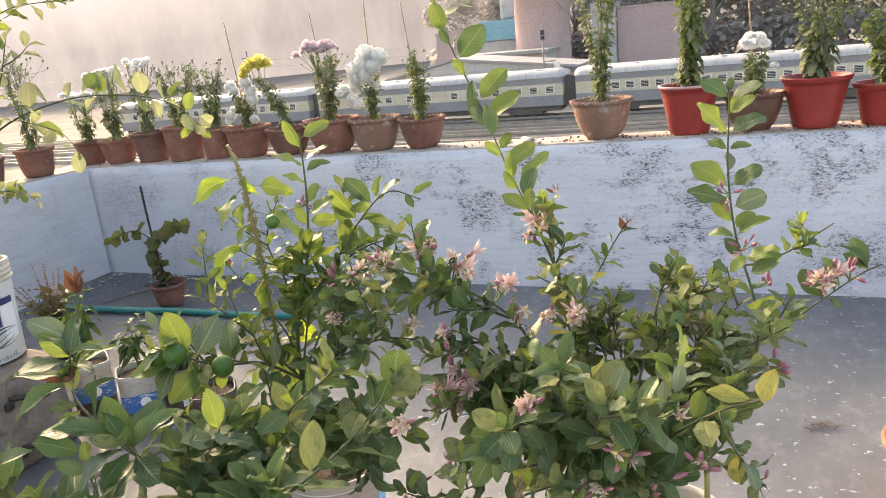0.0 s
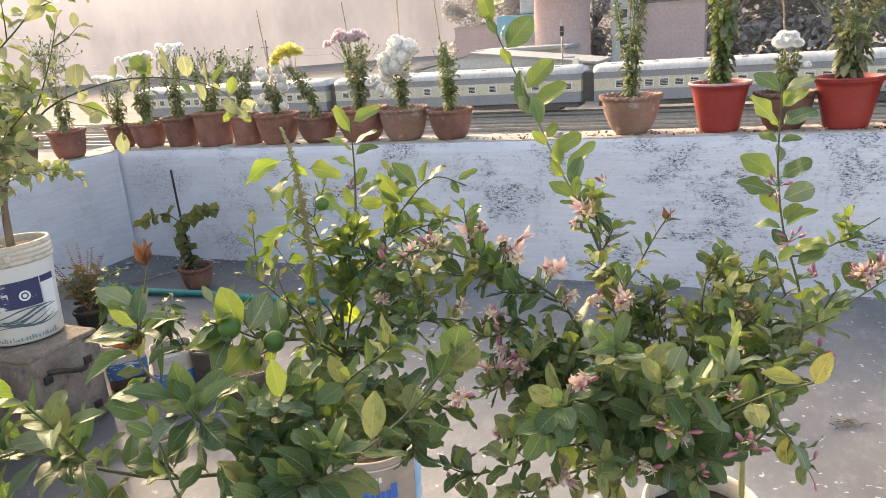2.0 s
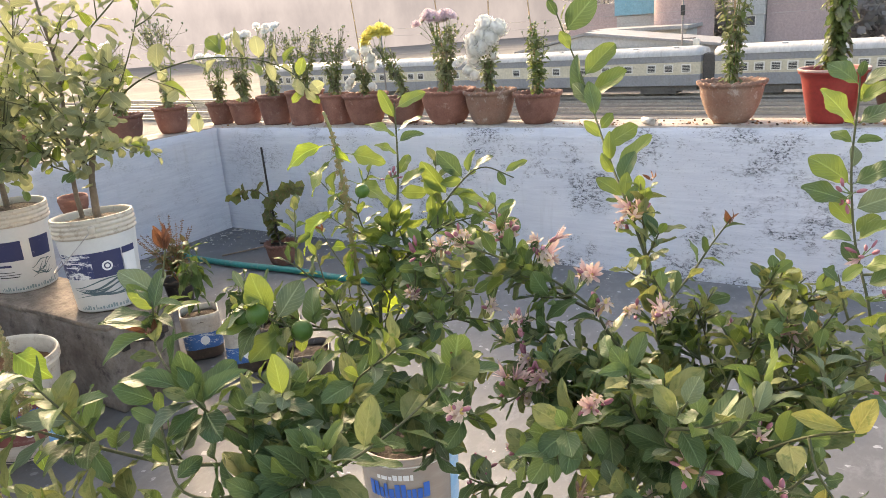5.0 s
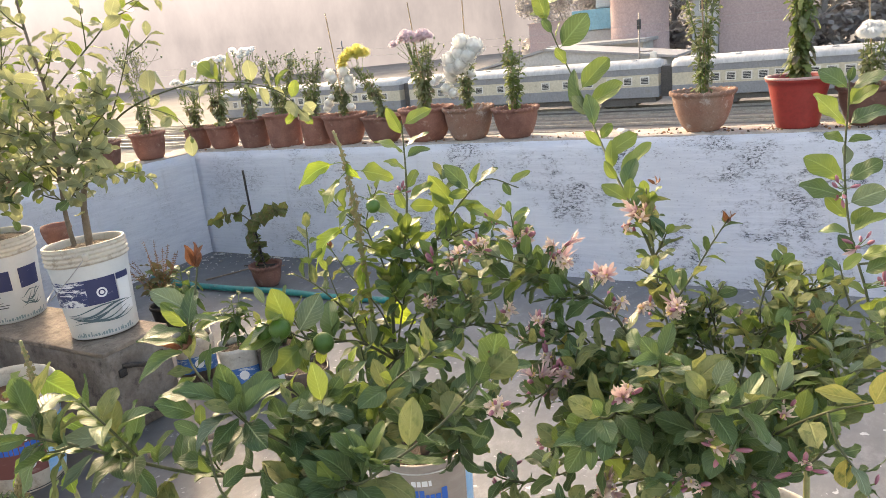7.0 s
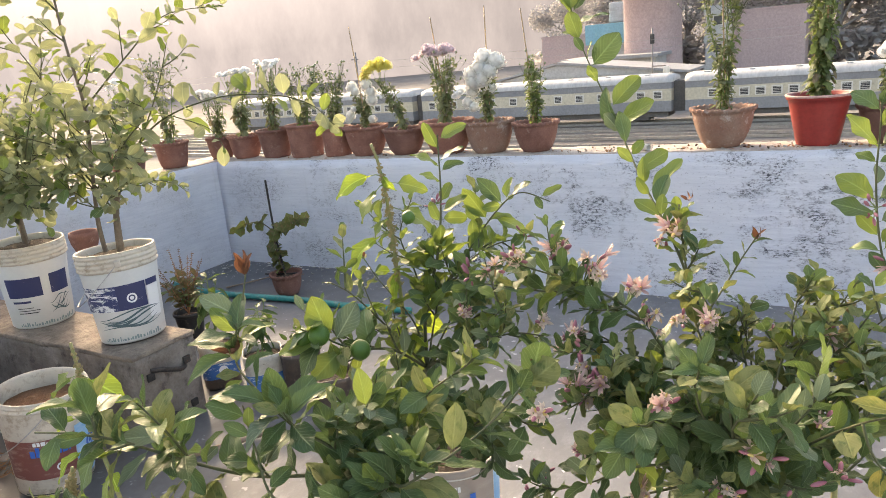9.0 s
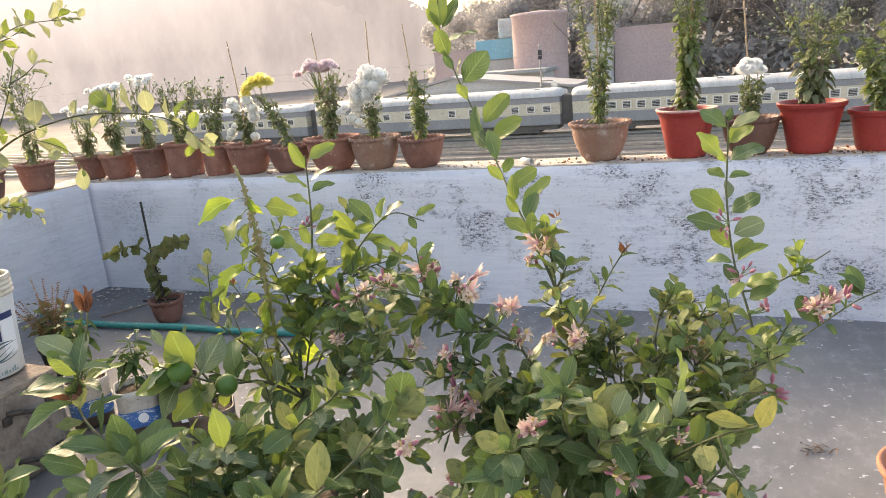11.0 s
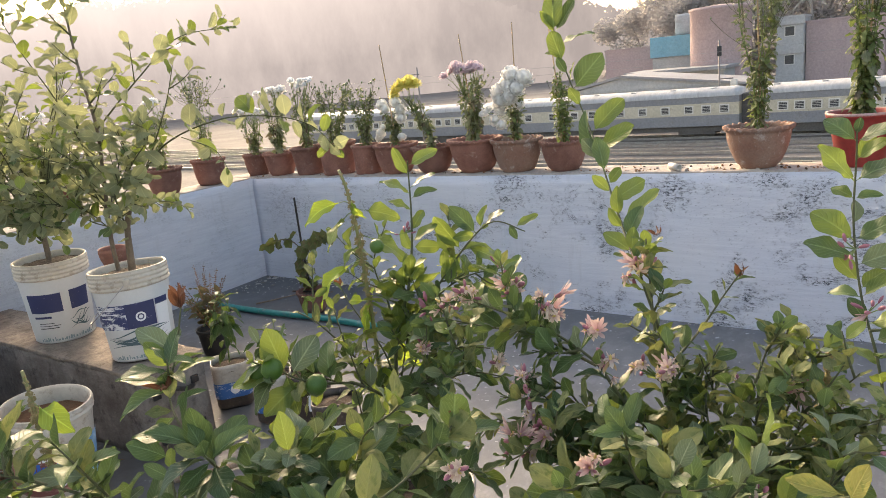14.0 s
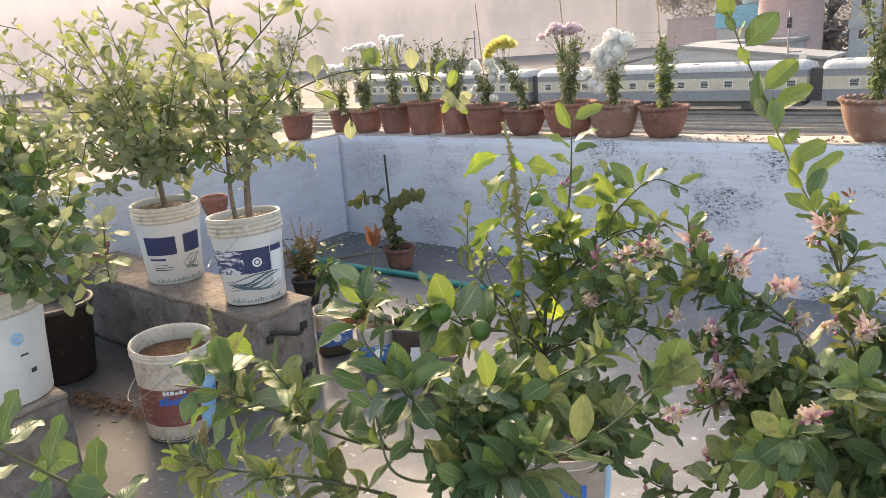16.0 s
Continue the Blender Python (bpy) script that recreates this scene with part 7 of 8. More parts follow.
for tip in ((0.252, 1.56, 0.967), (0.311, 1.58, 0.946), (0.353, 1.48, 0.919), (0.283, 1.46, 0.918), (0.238, 1.42, 0.897), (0.421, 1.46, 0.887), (0.055, 1.5, 0.938), (0.123, 1.5, 0.908)):
    mid = Vector(hub).lerp(Vector(tip), 0.55) + Vector((0, 0, 0.05))
    pb.stem([hub, mid, tip], 0.004, 0.0015, leaves=5, start=0.55, size=0.046, mats=((LEAF_PALE, 6), (LEAF, 4), (LEAF_YOUNG, 3)), twig=3, twig_len=0.05, twig_leaves=3)
for a, b, c in (((-0.073, 1.420, 0.791), (-0.117, 1.400, 0.835), (-0.149, 1.390, 0.855)), ((-0.047, 1.350, 0.745), (-0.083, 1.320, 0.784), (-0.124, 1.310, 0.790)), ((-0.008, 1.300, 0.719), (-0.058, 1.280, 0.728), (-0.100, 1.270, 0.691)), ((-0.058, 1.380, 0.759), (-0.094, 1.370, 0.799), (-0.126, 1.370, 0.804))):
    pb.stem([hub, a, b, c], 0.004, 0.0016, leaves=13, start=0.45, size=0.052, mats=MID, twig=5, twig_len=0.07)
    pb.blossom(c, 3, 3, 0.019, 0.024)
pb.finish(300)

# ---- near sprig at the camera's left ----
pn = Plant("lemon_plant", (-0.62, 0.62, 0.0), "young lemon plant with large dark leaves close by", "lemon plant", 31, "potted lemon plants", 1.0, 1.0)
pn.stem([(-0.62, 0.62, 0.0), (-0.60, 0.62, 0.45), (-0.392, 0.453, 0.965), (-0.394, 0.430, 1.010), (-0.403, 0.398, 1.048), (-0.409, 0.368, 1.088), (-0.412, 0.347, 1.106)], 0.005, 0.002)
for st, tip in (((-0.404, 0.396, 1.049), (-0.401, 0.415, 1.101)), ((-0.395, 0.429, 1.011), (-0.398, 0.438, 1.066)), ((-0.409, 0.368, 1.087), (-0.432, 0.412, 1.093)), ((-0.409, 0.368, 1.088), (-0.394, 0.382, 1.141)), ((-0.403, 0.398, 1.048), (-0.382, 0.370, 1.037)), ((-0.397, 0.404, 1.041), (-0.354, 0.416, 1.038)), ((-0.408, 0.381, 1.069), (-0.397, 0.347, 1.074)), ((-0.390, 0.440, 0.990), (-0.406, 0.481, 1.005)), ((-0.403, 0.387, 1.063), (-0.467, 0.429, 1.033)), ((-0.393, 0.445, 0.979), (-0.366, 0.479, 0.981)), ((-0.415, 0.358, 1.095), (-0.433, 0.362, 1.140)), ((-0.394, 0.419, 1.024), (-0.378, 0.386, 1.020))):
    st, tip = Vector(st), Vector(tip)
    pn.leaf(st, tip - st, (0.35, -0.8, 0.5), (tip - st).length, CITRUS, LEAF, 3 if tip.z > st.z else 1)
pn.finish(300)

# ---- lime trees in the pails on the benches ----
TREE = ((LEAF_TREE, 7), (LEAF_YOUNG, 1.2), (LEAF, 0.3))
pt = Plant("lime_tree", (-2.285, 1.985, 0.68), "slender lime tree in a white paint pail, backlit leaves", "lime tree", 41, "lime trees in pails", 1.08, 0.95, ROUND)
c1 = (-2.235, 1.985, 0.90)
pt.stem([(-2.265, 1.985, 0.68), c1, (-2.166, 1.980, 1.018)], 0.016, 0.010, BARK_GREY, "trunk", leaves=4, start=0.5, size=0.07, mats=TREE)
pt.stem([(-2.335, 1.975, 0.68), (-2.340, 1.970, 0.852), (-2.290, 1.960, 1.086), (-2.227, 1.940, 1.306), (-2.230, 1.920, 1.535), (-2.245, 1.920, 1.755), (-2.294, 1.930, 1.843)], 0.010, 0.003, BARK_GREY, leaves=26, start=0.3, size=0.080, mats=TREE, twig=9, twig_len=0.13)
shoot = pt.stem([(-2.166, 1.980, 1.018), (-2.006, 2.050, 1.216), (-1.776, 2.140, 1.300), (-1.546, 2.200, 1.299), (-1.400, 2.240, 1.255), (-1.310, 2.250, 1.178)], 0.006, 0.002, leaves=9, start=0.05, size=0.085, mats=((LEAF_YOUNG, 4), (LEAF_TREE, 4)), twig=2, twig_len=0.10)
pt.blades(shoot, ((0.4, -1.901, 2.118, 1.389), (0.46, -1.822, 2.102, 1.363), (0.67, -1.665, 2.163, 1.386), (0.69, -1.588, 2.186, 1.38), (0.74, -1.535, 2.177, 1.408), (0.79, -1.482, 2.204, 1.366), (0.86, -1.409, 2.221, 1.342), (0.88, -1.364, 2.239, 1.329), (0.81, -1.436, 2.217, 1.224), (0.94, -1.341, 2.268, 1.284), (0.54, -1.759, 2.166, 1.361), (0.57, -1.656, 2.179, 1.369), (0.94, -1.325, 2.235, 1.169), (0.63, -1.694, 2.151, 1.266)), ((LEAF_TREE, 5), (LEAF_YOUNG, 2)))
shoot = pt.stem([(-1.956, 2.110, 1.247), (-1.796, 2.110, 1.204), (-1.743, 2.110, 1.163), (-1.717, 2.110, 1.118)], 0.003, 0.0014, leaves=3, start=0.2, size=0.05, mats=((LEAF_YOUNG, 4), (LEAF_TREE, 3)))
pt.blades(shoot, ((0.18, -1.832, 2.177, 1.187), (0.86, -1.75, 2.086, 1.155), (0.95, -1.723, 2.105, 1.123), (0.91, -1.722, 2.102, 1.062), (0.55, -1.836, 2.082, 1.184), (0.14, -1.875, 2.144, 1.201)), ((LEAF_TREE, 5), (LEAF_YOUNG, 2)))
pt.stem([(-2.166, 1.980, 1.018), (-2.014, 2.000, 1.190), (-1.921, 2.040, 1.370), (-1.862, 2.060, 1.515)], 0.005, 0.002, leaves=14, start=0.2, size=0.075, mats=TREE, twig=2)
pt.stem([(-2.227, 1.940, 1.306), (-2.141, 2.100, 1.482), (-2.123, 2.300, 1.628), (-1.980, 2.480, 1.655)], 0.005, 0.002, leaves=20, start=0.15, size=0.082, mats=((LEAF_YOUNG, 3), (LEAF_TREE, 5)), twig=3)
pt.stem([(-2.176, 1.980, 0.984), (-1.997, 1.980, 1.023), (-1.881, 1.990, 1.014), (-1.831, 2.000, 0.982)], 0.003, 0.0014, leaves=18, start=0.2, size=0.045, mats=((LEAF_YOUNG, 3), (LEAF_TREE, 4)), twig=4, twig_len=0.05)
pt.stem([(-2.296, 1.970, 0.994), (-2.381, 1.900, 1.161), (-2.476, 1.850, 1.212), (-2.678, 1.820, 1.308)], 0.005, 0.002, leaves=20, start=0.15, size=0.078, mats=TREE, twig=6, twig_len=0.12)
pt.stem([(-2.296, 1.970, 0.994), (-2.021, 1.930, 1.179), (-1.853, 1.900, 1.281), (-1.919, 1.880, 1.400)], 0.005, 0.002, leaves=16, start=0.15, size=0.078, mats=TREE, twig=5, twig_len=0.1)
pt.stem([(-2.290, 1.960, 1.086), (-2.375, 1.900, 1.400), (-2.535, 1.880, 1.622), (-2.671, 1.880, 1.803)], 0.005, 0.002, leaves=22, start=0.15, size=0.08, mats=TREE, twig=6, twig_len=0.12)
pt.stem([(-2.325, 1.970, 0.900), (-2.325, 1.900, 0.983), (-2.398, 1.860, 1.033), (-2.582, 1.840, 0.997)], 0.004, 0.002, leaves=16, start=0.15, size=0.072, mats=TREE, twig=5, twig_len=0.1)
pt.stem([(-2.176, 1.980, 0.984), (-2.160, 1.900, 1.033), (-2.003, 1.860, 1.127), (-1.857, 1.850, 1.130)], 0.004, 0.002, leaves=14, start=0.15, size=0.07, mats=TREE, twig=4, twig_len=0.09)
pt.stem([c1, (-2.354, 1.920, 0.942), (-2.444, 1.860, 1.018), (-2.592, 1.840, 0.980)], 0.004, 0.002, leaves=14, start=0.3, size=0.07, mats=TREE, twig=5, twig_len=0.1)
pt.stem([c1, (-2.205, 1.920, 0.927), (-2.035, 1.860, 1.013), (-1.924, 1.860, 1.060)], 0.004, 0.002, leaves=14, start=0.3, size=0.066, mats=TREE, twig=5, twig_len=0.09)
pt.stem([c1, (-2.334, 1.950, 1.032), (-2.364, 1.920, 1.196), (-2.508, 1.900, 1.290)], 0.005, 0.002, leaves=14, start=0.2, size=0.07, mats=TREE, twig=6, twig_len=0.12)
pt.stem([c1, (-2.214, 1.950, 1.059), (-2.106, 1.950, 1.215), (-2.048, 1.980, 1.338)], 0.005, 0.002, leaves=14, start=0.2, size=0.07, mats=TREE, twig=6, twig_len=0.12)
pt.finish(300)

pf = Plant("lime_tree", (-2.905, 1.985, 0.68), "bushy lime tree in a navy-labelled pail", "lime tree", 43, "lime trees in pails", 1.08, 0.95, ROUND)
pf.stem([(-2.905, 1.985, 0.68), (-2.90, 1.98, 0.85), (-2.88, 1.96, 0.98)], 0.014, 0.009, BARK_GREY, "trunk")
rr = random.Random(77)
# Last six tips: west branches added to shade the floor beside the bench.
for tip in ((-3.786, 1.850, 1.621), (-3.380, 1.720, 1.321), (-3.434, 1.950, 1.543), (-3.169, 2.000, 1.626), (-3.113, 2.100, 1.441), (-3.001, 1.750, 1.214), (-3.530, 1.700, 1.056), (-2.779, 1.780, 1.055), (-2.836, 2.020, 1.209), (-2.717, 2.100, 1.496), (-3.176, 1.680, 0.966), (-2.696, 1.780, 0.899), (-2.355, 1.800, 0.940), (-2.798, 1.800, 1.350), (-3.784, 2.000, 1.419), (-2.456, 1.800, 1.074), (-2.900, 1.700, 0.851), (-3.913, 1.720, 0.802), (-4.167, 1.800, 1.474), (-3.976, 1.800, 1.177), (-4.229, 1.750, 1.028), (-2.711, 2.150, 1.322), (-3.40, 2.30, 0.92), (-3.50, 2.12, 1.06), (-3.32, 2.45, 1.0), (-3.60, 2.30, 1.18), (-3.45, 2.45, 1.12), (-3.25, 2.2, 0.85)):
    tip, st = Vector(tip), Vector((-2.89, 1.965, rr.uniform(0.84, 0.98)))
    pf.stem([st, st.lerp(tip, 0.5) + Vector((rr.uniform(-0.05, 0.05), 0, 0.05)), tip], 0.006, 0.002, leaves=11, start=0.35, size=0.074, mats=TREE, twig=4, twig_len=0.16, twig_leaves=5)
for k in range(10):
    a = 2 * math.pi * (k + 0.4 * rr.random()) / 10
    rad, zz = rr.uniform(0.30, 0.65), rr.uniform(0.9, 1.6)
    tip = Vector((-2.93 + rad * 1.1 * math.cos(a), 1.95 + rad * 0.7 * math.sin(a), zz))
    st = Vector((-2.89, 1.965, rr.uniform(0.82, 0.97)))
    pf.stem([st, st.lerp(tip, 0.55) + Vector((0, 0, 0.06)), tip], 0.005, 0.002, leaves=10, start=0.3, size=0.074, mats=TREE, twig=3, twig_len=0.12)
pf.finish(300)

pg = Plant("lime_tree", (-2.255, 0.96, 0.68), "bushy lime plant in a plain white pail on the low bench", "lime tree", 47, "lime trees in pails", 1.08, 0.95, ROUND)
pg.stem([(-2.255, 0.96, 0.68), (-2.27, 0.97, 0.80), (-2.30, 0.99, 0.90)], 0.013, 0.009, BARK_GREY, "trunk")
for tip in ((-2.061, 1.050, 1.063), (-1.895, 1.100, 1.114), (-1.739, 0.950, 1.016), (-1.734, 1.080, 1.009), (-1.523, 1.020, 0.948), (-1.470, 0.900, 0.966), (-1.597, 1.050, 0.829), (-1.689, 0.880, 0.920), (-1.758, 0.950, 0.810), (-2.096, 1.000, 0.916), (-1.868, 1.100, 0.707), (-2.177, 1.200, 0.894), (-2.309, 1.000, 1.056), (-2.374, 0.950, 0.879), (-2.157, 1.100, 1.186), (-2.025, 1.150, 1.225), (-2.319, 1.100, 1.270), (-2.161, 1.250, 1.164)):
    tip, st = Vector(tip), Vector((-2.29, 0.985, rr.uniform(0.78, 0.9)))
    pg.stem([st, st.lerp(tip, 0.5) + Vector((0, 0, 0.05)), tip], 0.005, 0.002, leaves=11, start=0.3, size=0.068, mats=((LEAF_TREE, 4), (LEAF, 4), (LEAF_YOUNG, 1)), twig=5, twig_len=0.10, twig_leaves=6)
for k in range(8):
    a = 2 * math.pi * (k + 0.4 * rr.random()) / 8
    rad, zz = rr.uniform(0.24, 0.42), rr.uniform(0.9, 1.30)
    tip = Vector((-2.36 + rad * math.cos(a), 1.06 + rad * 0.85 * math.sin(a), zz))
    st = Vector((-2.29, 0.985, rr.uniform(0.76, 0.9)))
    pg.stem([st, st.lerp(tip, 0.55) + Vector((0, 0, 0.05)), tip], 0.005, 0.002, leaves=12, start=0.3, size=0.07, mats=TREE, twig=4, twig_len=0.11)
pg.finish(300)

# ---- chrysanthemums in the parapet pots ----
def pompom(name, material, layers=6, n=15, radius=0.5, width=0.18, flat=0.9, low=-40):
    """A full flower head: whorls of petals that fill a ball, or a flatter cushion."""
    pieces = []
    for k in range(layers):
        e = radians(low + (84 - low) * k / (layers - 1))
        c = max(0.12, math.cos(e))
        pieces.append(petal_ring(max(5, int(n * c) + 1), radius * c, width, radius * math.sin(e) * flat * 0.7, radius * math.sin(e) * flat * 0.35, 0.0, k * 0.41))
    v, f = lathe([(0.0, -0.2 * flat), (0.26, -0.1 * flat), (0.34, 0.06 * flat), (0.24, 0.26 * flat), (0.0, 0.34 * flat)], 10)
    pieces.append((v, f, [(0.5, 0.5)] * len(v)))
    return joined(name, pieces, [material])


def ball_bloom(name, material):
    """An incurved chrysanthemum: short petals that wrap upwards over one another round a ball."""
    rr = random.Random(3)
    verts, faces, uv = [], [], []
    for ring, e0 in enumerate(range(-60, 84, 13)):
        n = max(5, int(20 * math.cos(radians(e0))))
        for k in range(n):
            a = 2 * math.pi * (k + 0.5 * (ring % 2)) / n + rr.uniform(-0.08, 0.08)
            b, lift = len(verts), rr.uniform(0.86, 1.2)
            for q, (de, rad, w) in enumerate(((0, 0.34, 0.06), (9, 0.47, 0.085), (19, 0.56, 0.08), (27, 0.57, 0.02))):
                e = radians(min(96, e0 + de))
                for u in (-1, 1):
                    x, y = rad * lift * math.cos(e), u * w
                    verts.append((x * math.cos(a) - y * math.sin(a), x * math.sin(a) + y * math.cos(a), 0.92 * rad * lift * math.sin(e)))
                    uv.append((0.5 + 0.5 * u, q / 3))
            faces += [(b + 2 * q, b + 2 * q + 1, b + 2 * q + 3, b + 2 * q + 2) for q in range(3)]
    v, f = lathe([(0.0, -0.4), (0.24, -0.33), (0.40, 0.0), (0.28, 0.3), (0.0, 0.4)], 12)
    return joined(name, [(verts, faces, uv), (v, f, [(0.5, 0.6)] * len(v))], [material])


POM = {"white": ball_bloom("flower", MUM_WHITE), "dome": pompom("flower", MUM_WHITE, 8, 22, 0.62, 0.13, 0.75, -14), "daisy": pompom("flower", MUM_WHITE, 4, 17, 0.56, 0.19, 0.6, -8), "yellow": pompom("flower", MUM_YELLOW, 6, 19, 0.62, 0.12, 0.8, -25), "mauve": pompom("flower", MUM_MAUVE, 5, 18, 0.6, 0.13, 0.7, -12)}
MUM_BUDS = bud_mesh("bud", MUM_BUD, 0.42, 7)


def mum(key, height, label, stems=5, spread=0.05, lean=(0, 0), leaf=0.045, density=26, low=0.06, flowers=(), buds=0, cane=None, fresh=False, seed=0, at=None, twist=0.3, skirt=(0, 0.057, 0.5), reach=0.9, side=5):
    """Chrysanthemum: upright stems with small leaves, a skirt of large drooping leaves below (count, size, height share), buds, and flower heads given as (kind, dx, dy, dz, size)."""
    if at is None:
        x, y, R, r, h = POTS[key][:5]
        base = Vector((x, y, top_z(x) + h - 0.03))
    else:
        base = Vector(at)
    pl = Plant("chrysanthemum", base, label, "flowering plant", 200 + seed, "chrysanthemums on the parapet")
    rr = pl.r
    mats = ((LEAF_MUM_FRESH, 3), (LEAF_MUM, 1)) if fresh else ((LEAF_MUM, 4), (LEAF_MUM_FRESH, 1))
    tips, paths = [], []
    for k in range(stems):
        a = 2 * math.pi * k / stems + rr.random()
        s0 = Vector((math.cos(a), math.sin(a), 0)) * spread * 0.25
        s1 = Vector((math.cos(a + twist), math.sin(a + twist), 0)) * spread * rr.uniform(0.7, 1.2)
        hh = height * rr.uniform(0.82, 1.0)
        top = base + s1 * 1.2 + Vector((lean[0], lean[1], hh))
        path = pl.stem([base + s0, base + s0 * 1.6 + Vector((lean[0] * 0.15, 0, hh * 0.35)), base + s1 + Vector((lean[0] * 0.55, lean[1] * 0.5, hh * 0.7)), top], 0.0035, 0.0015, STEM, "stem", leaves=round(density * 1.5), start=low / height, end=0.98, size=leaf * 1.35, kinds=LOBED, mats=mats, out=78, up=-0.1, step=0.03, twig=side, twig_len=leaf * 1.4, twig_leaves=6)
        tips.append(top)
        paths.append(path)
    withered = ((LEAF_MUM_DRY, 2), (LEAF_MUM, 3)) if not fresh else ((LEAF_MUM, 2), (LEAF_MUM_FRESH, 4), (LEAF_MUM_DRY, 0.5))
    for k in range(skirt[0]):
        path = paths[k % stems]
        u = (low / height) + (skirt[2] - low / height) * (k + rr.random()) / skirt[0]
        p = path[min(len(path) - 1, int(u * (len(path) - 1)))]
        a = k * 2.4 + rr.uniform(-0.4, 0.4)
        d = Vector((math.cos(a), math.sin(a), rr.uniform(-0.5, 0.35)))
        pl.leaf(p, d, Vector((0.3 * math.cos(a), 0.3 * math.sin(a), 1)), skirt[1] * rr.uniform(0.75, 1.2), DROOP, pl.pick(withered))
    for kind, dx, dy, dz, size in flowers:
        p = base + Vector((dx, dy, dz))
        t = min(tips, key=lambda q: (q - p).length)
        v, f = tube([pl.inv @ q for q in smooth_path([t.lerp(base, 0.3), t.lerp(p, 0.6) - Vector((0, 0, 0.03)), p], 0.03)], 0.0015, 0.0015, 5)
        link("stem", mesh_of("stem", v, f, STEM), pl.root)
        d = Vector((rr.gauss(0, 0.2), -0.45 + rr.gauss(0, 0.2), 1))
        q = Vector((0, 0, 1)).rotation_difference(d).to_matrix().to_4x4()
        link("flower", POM[kind], pl.root, pl.loc(Matrix.Translation(p) @ q @ Matrix.Rotation(rr.uniform(0, 6), 4, "Z") @ Matrix.Scale(size * 1.45, 4)))
    for k in range(buds):
        t = rr.choice(tips)
        p = t + Vector((rr.gauss(0, spread * reach), rr.gauss(0, spread * reach * 0.8), rr.uniform(-0.12, 0.05)))
        s = t.lerp(base, rr.uniform(0.15, 0.4))
        v, f = tube([pl.inv @ q for q in smooth_path([s, s.lerp(p, 0.6) + Vector((0, 0, -0.01)), p], 0.03)], 0.0012, 0.001, 4)
        pl.twigs.add((np.array([q[:] for q in v]), f, np.zeros((len(v), 2))), Matrix.Identity(4))
        link("bud", MUM_BUDS, pl.root, pl.loc(Matrix.Translation(p) @ Matrix.Scale(rr.uniform(0.011, 0.019), 4)))
    if cane:
        v, f = tube([Vector(q) for q in smooth_path([(0.01, 0.01, -0.02), (cane[0] * 0.5 + 0.004, 0.01, cane[1] * 0.5), (cane[0], 0.01, cane[1])], 0.06)], 0.0048, 0.0034, 7)
        link("cane", mesh_of("cane", v, f, CANE), pl.root, label="thin bamboo support cane")
    pl.finish(0)


def cluster(kind, n, cx, cz, w, h, size, seed, cy=-0.02):
    rr = random.Random(seed)
    return [(kind, cx + rr.uniform(-w, w), cy + rr.uniform(-0.04, 0.03), cz + rr.uniform(-h, h), size * rr.uniform(0.85, 1.15)) for _ in range(n)]


G = "leafy green chrysanthemum with small buds in a parapet pot"
mum("p2", 0.31, "small white chrysanthemum in bloom in a clay pot", 4, 0.05, leaf=0.03, density=9, skirt=(27, 0.049, 0.75), flowers=cluster("daisy", 17, 0, 0.345, 0.12, 0.02, 0.036, 1), buds=10, seed=2)
mum("p3", 0.43, "dark-leaved chrysanthemum topped with white flowers", 5, 0.055, leaf=0.03, density=9, skirt=(51, 0.061, 0.6), flowers=cluster("daisy", 22, 0.02, 0.47, 0.13, 0.022, 0.038, 2), buds=14, seed=3)
mum("p4", 0.43, "tall chrysanthemum with white flower heads", 5, 0.055, leaf=0.03, density=10, skirt=(36, 0.049, 0.6), flowers=cluster("daisy", 15, 0.02, 0.48, 0.11, 0.022, 0.036, 3), buds=20, seed=4)
mum("p5", 0.46, G, 8, 0.10, leaf=0.026, density=20, skirt=(24, 0.041, 0.4), buds=54, seed=5, reach=0.6)
mum("p6", 0.42, G, 7, 0.075, leaf=0.026, density=18, skirt=(33, 0.037, 0.6), buds=40, seed=6, reach=0.6)
mum("p7", 0.27, "white pompom chrysanthemum with drooping heads in a clay pot", 5, 0.04, leaf=0.03, density=13, skirt=(24, 0.033, 0.9), flowers=(("white", -0.051, -0.03, 0.28, 0.047), ("white", -0.017, -0.04, 0.25, 0.039), ("white", 0.060, -0.03, 0.29, 0.047), ("white", 0.085, -0.02, 0.24, 0.047), ("white", 0.093, -0.03, 0.19, 0.043), ("white", -0.085, -0.03, 0.10, 0.039), ("white", -0.102, -0.03, 0.07, 0.034), ("white", 0.085, -0.03, 0.07, 0.034), ("white", -0.043, -0.05, 0.14, 0.026)), cane=(-0.05, 0.66), seed=7)
mum("p8", 0.40, "yellow chrysanthemum leaning out of its clay pot", 4, 0.03, (-0.14, 0), leaf=0.028, density=13, skirt=(39, 0.045, 0.75), flowers=(("yellow", -0.22, -0.03, 0.39, 0.06), ("yellow", -0.17, -0.04, 0.42, 0.062), ("yellow", -0.11, -0.03, 0.43, 0.062), ("yellow", -0.07, -0.02, 0.42, 0.05), ("yellow", -0.25, -0.02, 0.36, 0.05), ("yellow", -0.15, 0.02, 0.44, 0.055)), buds=12, seed=8)
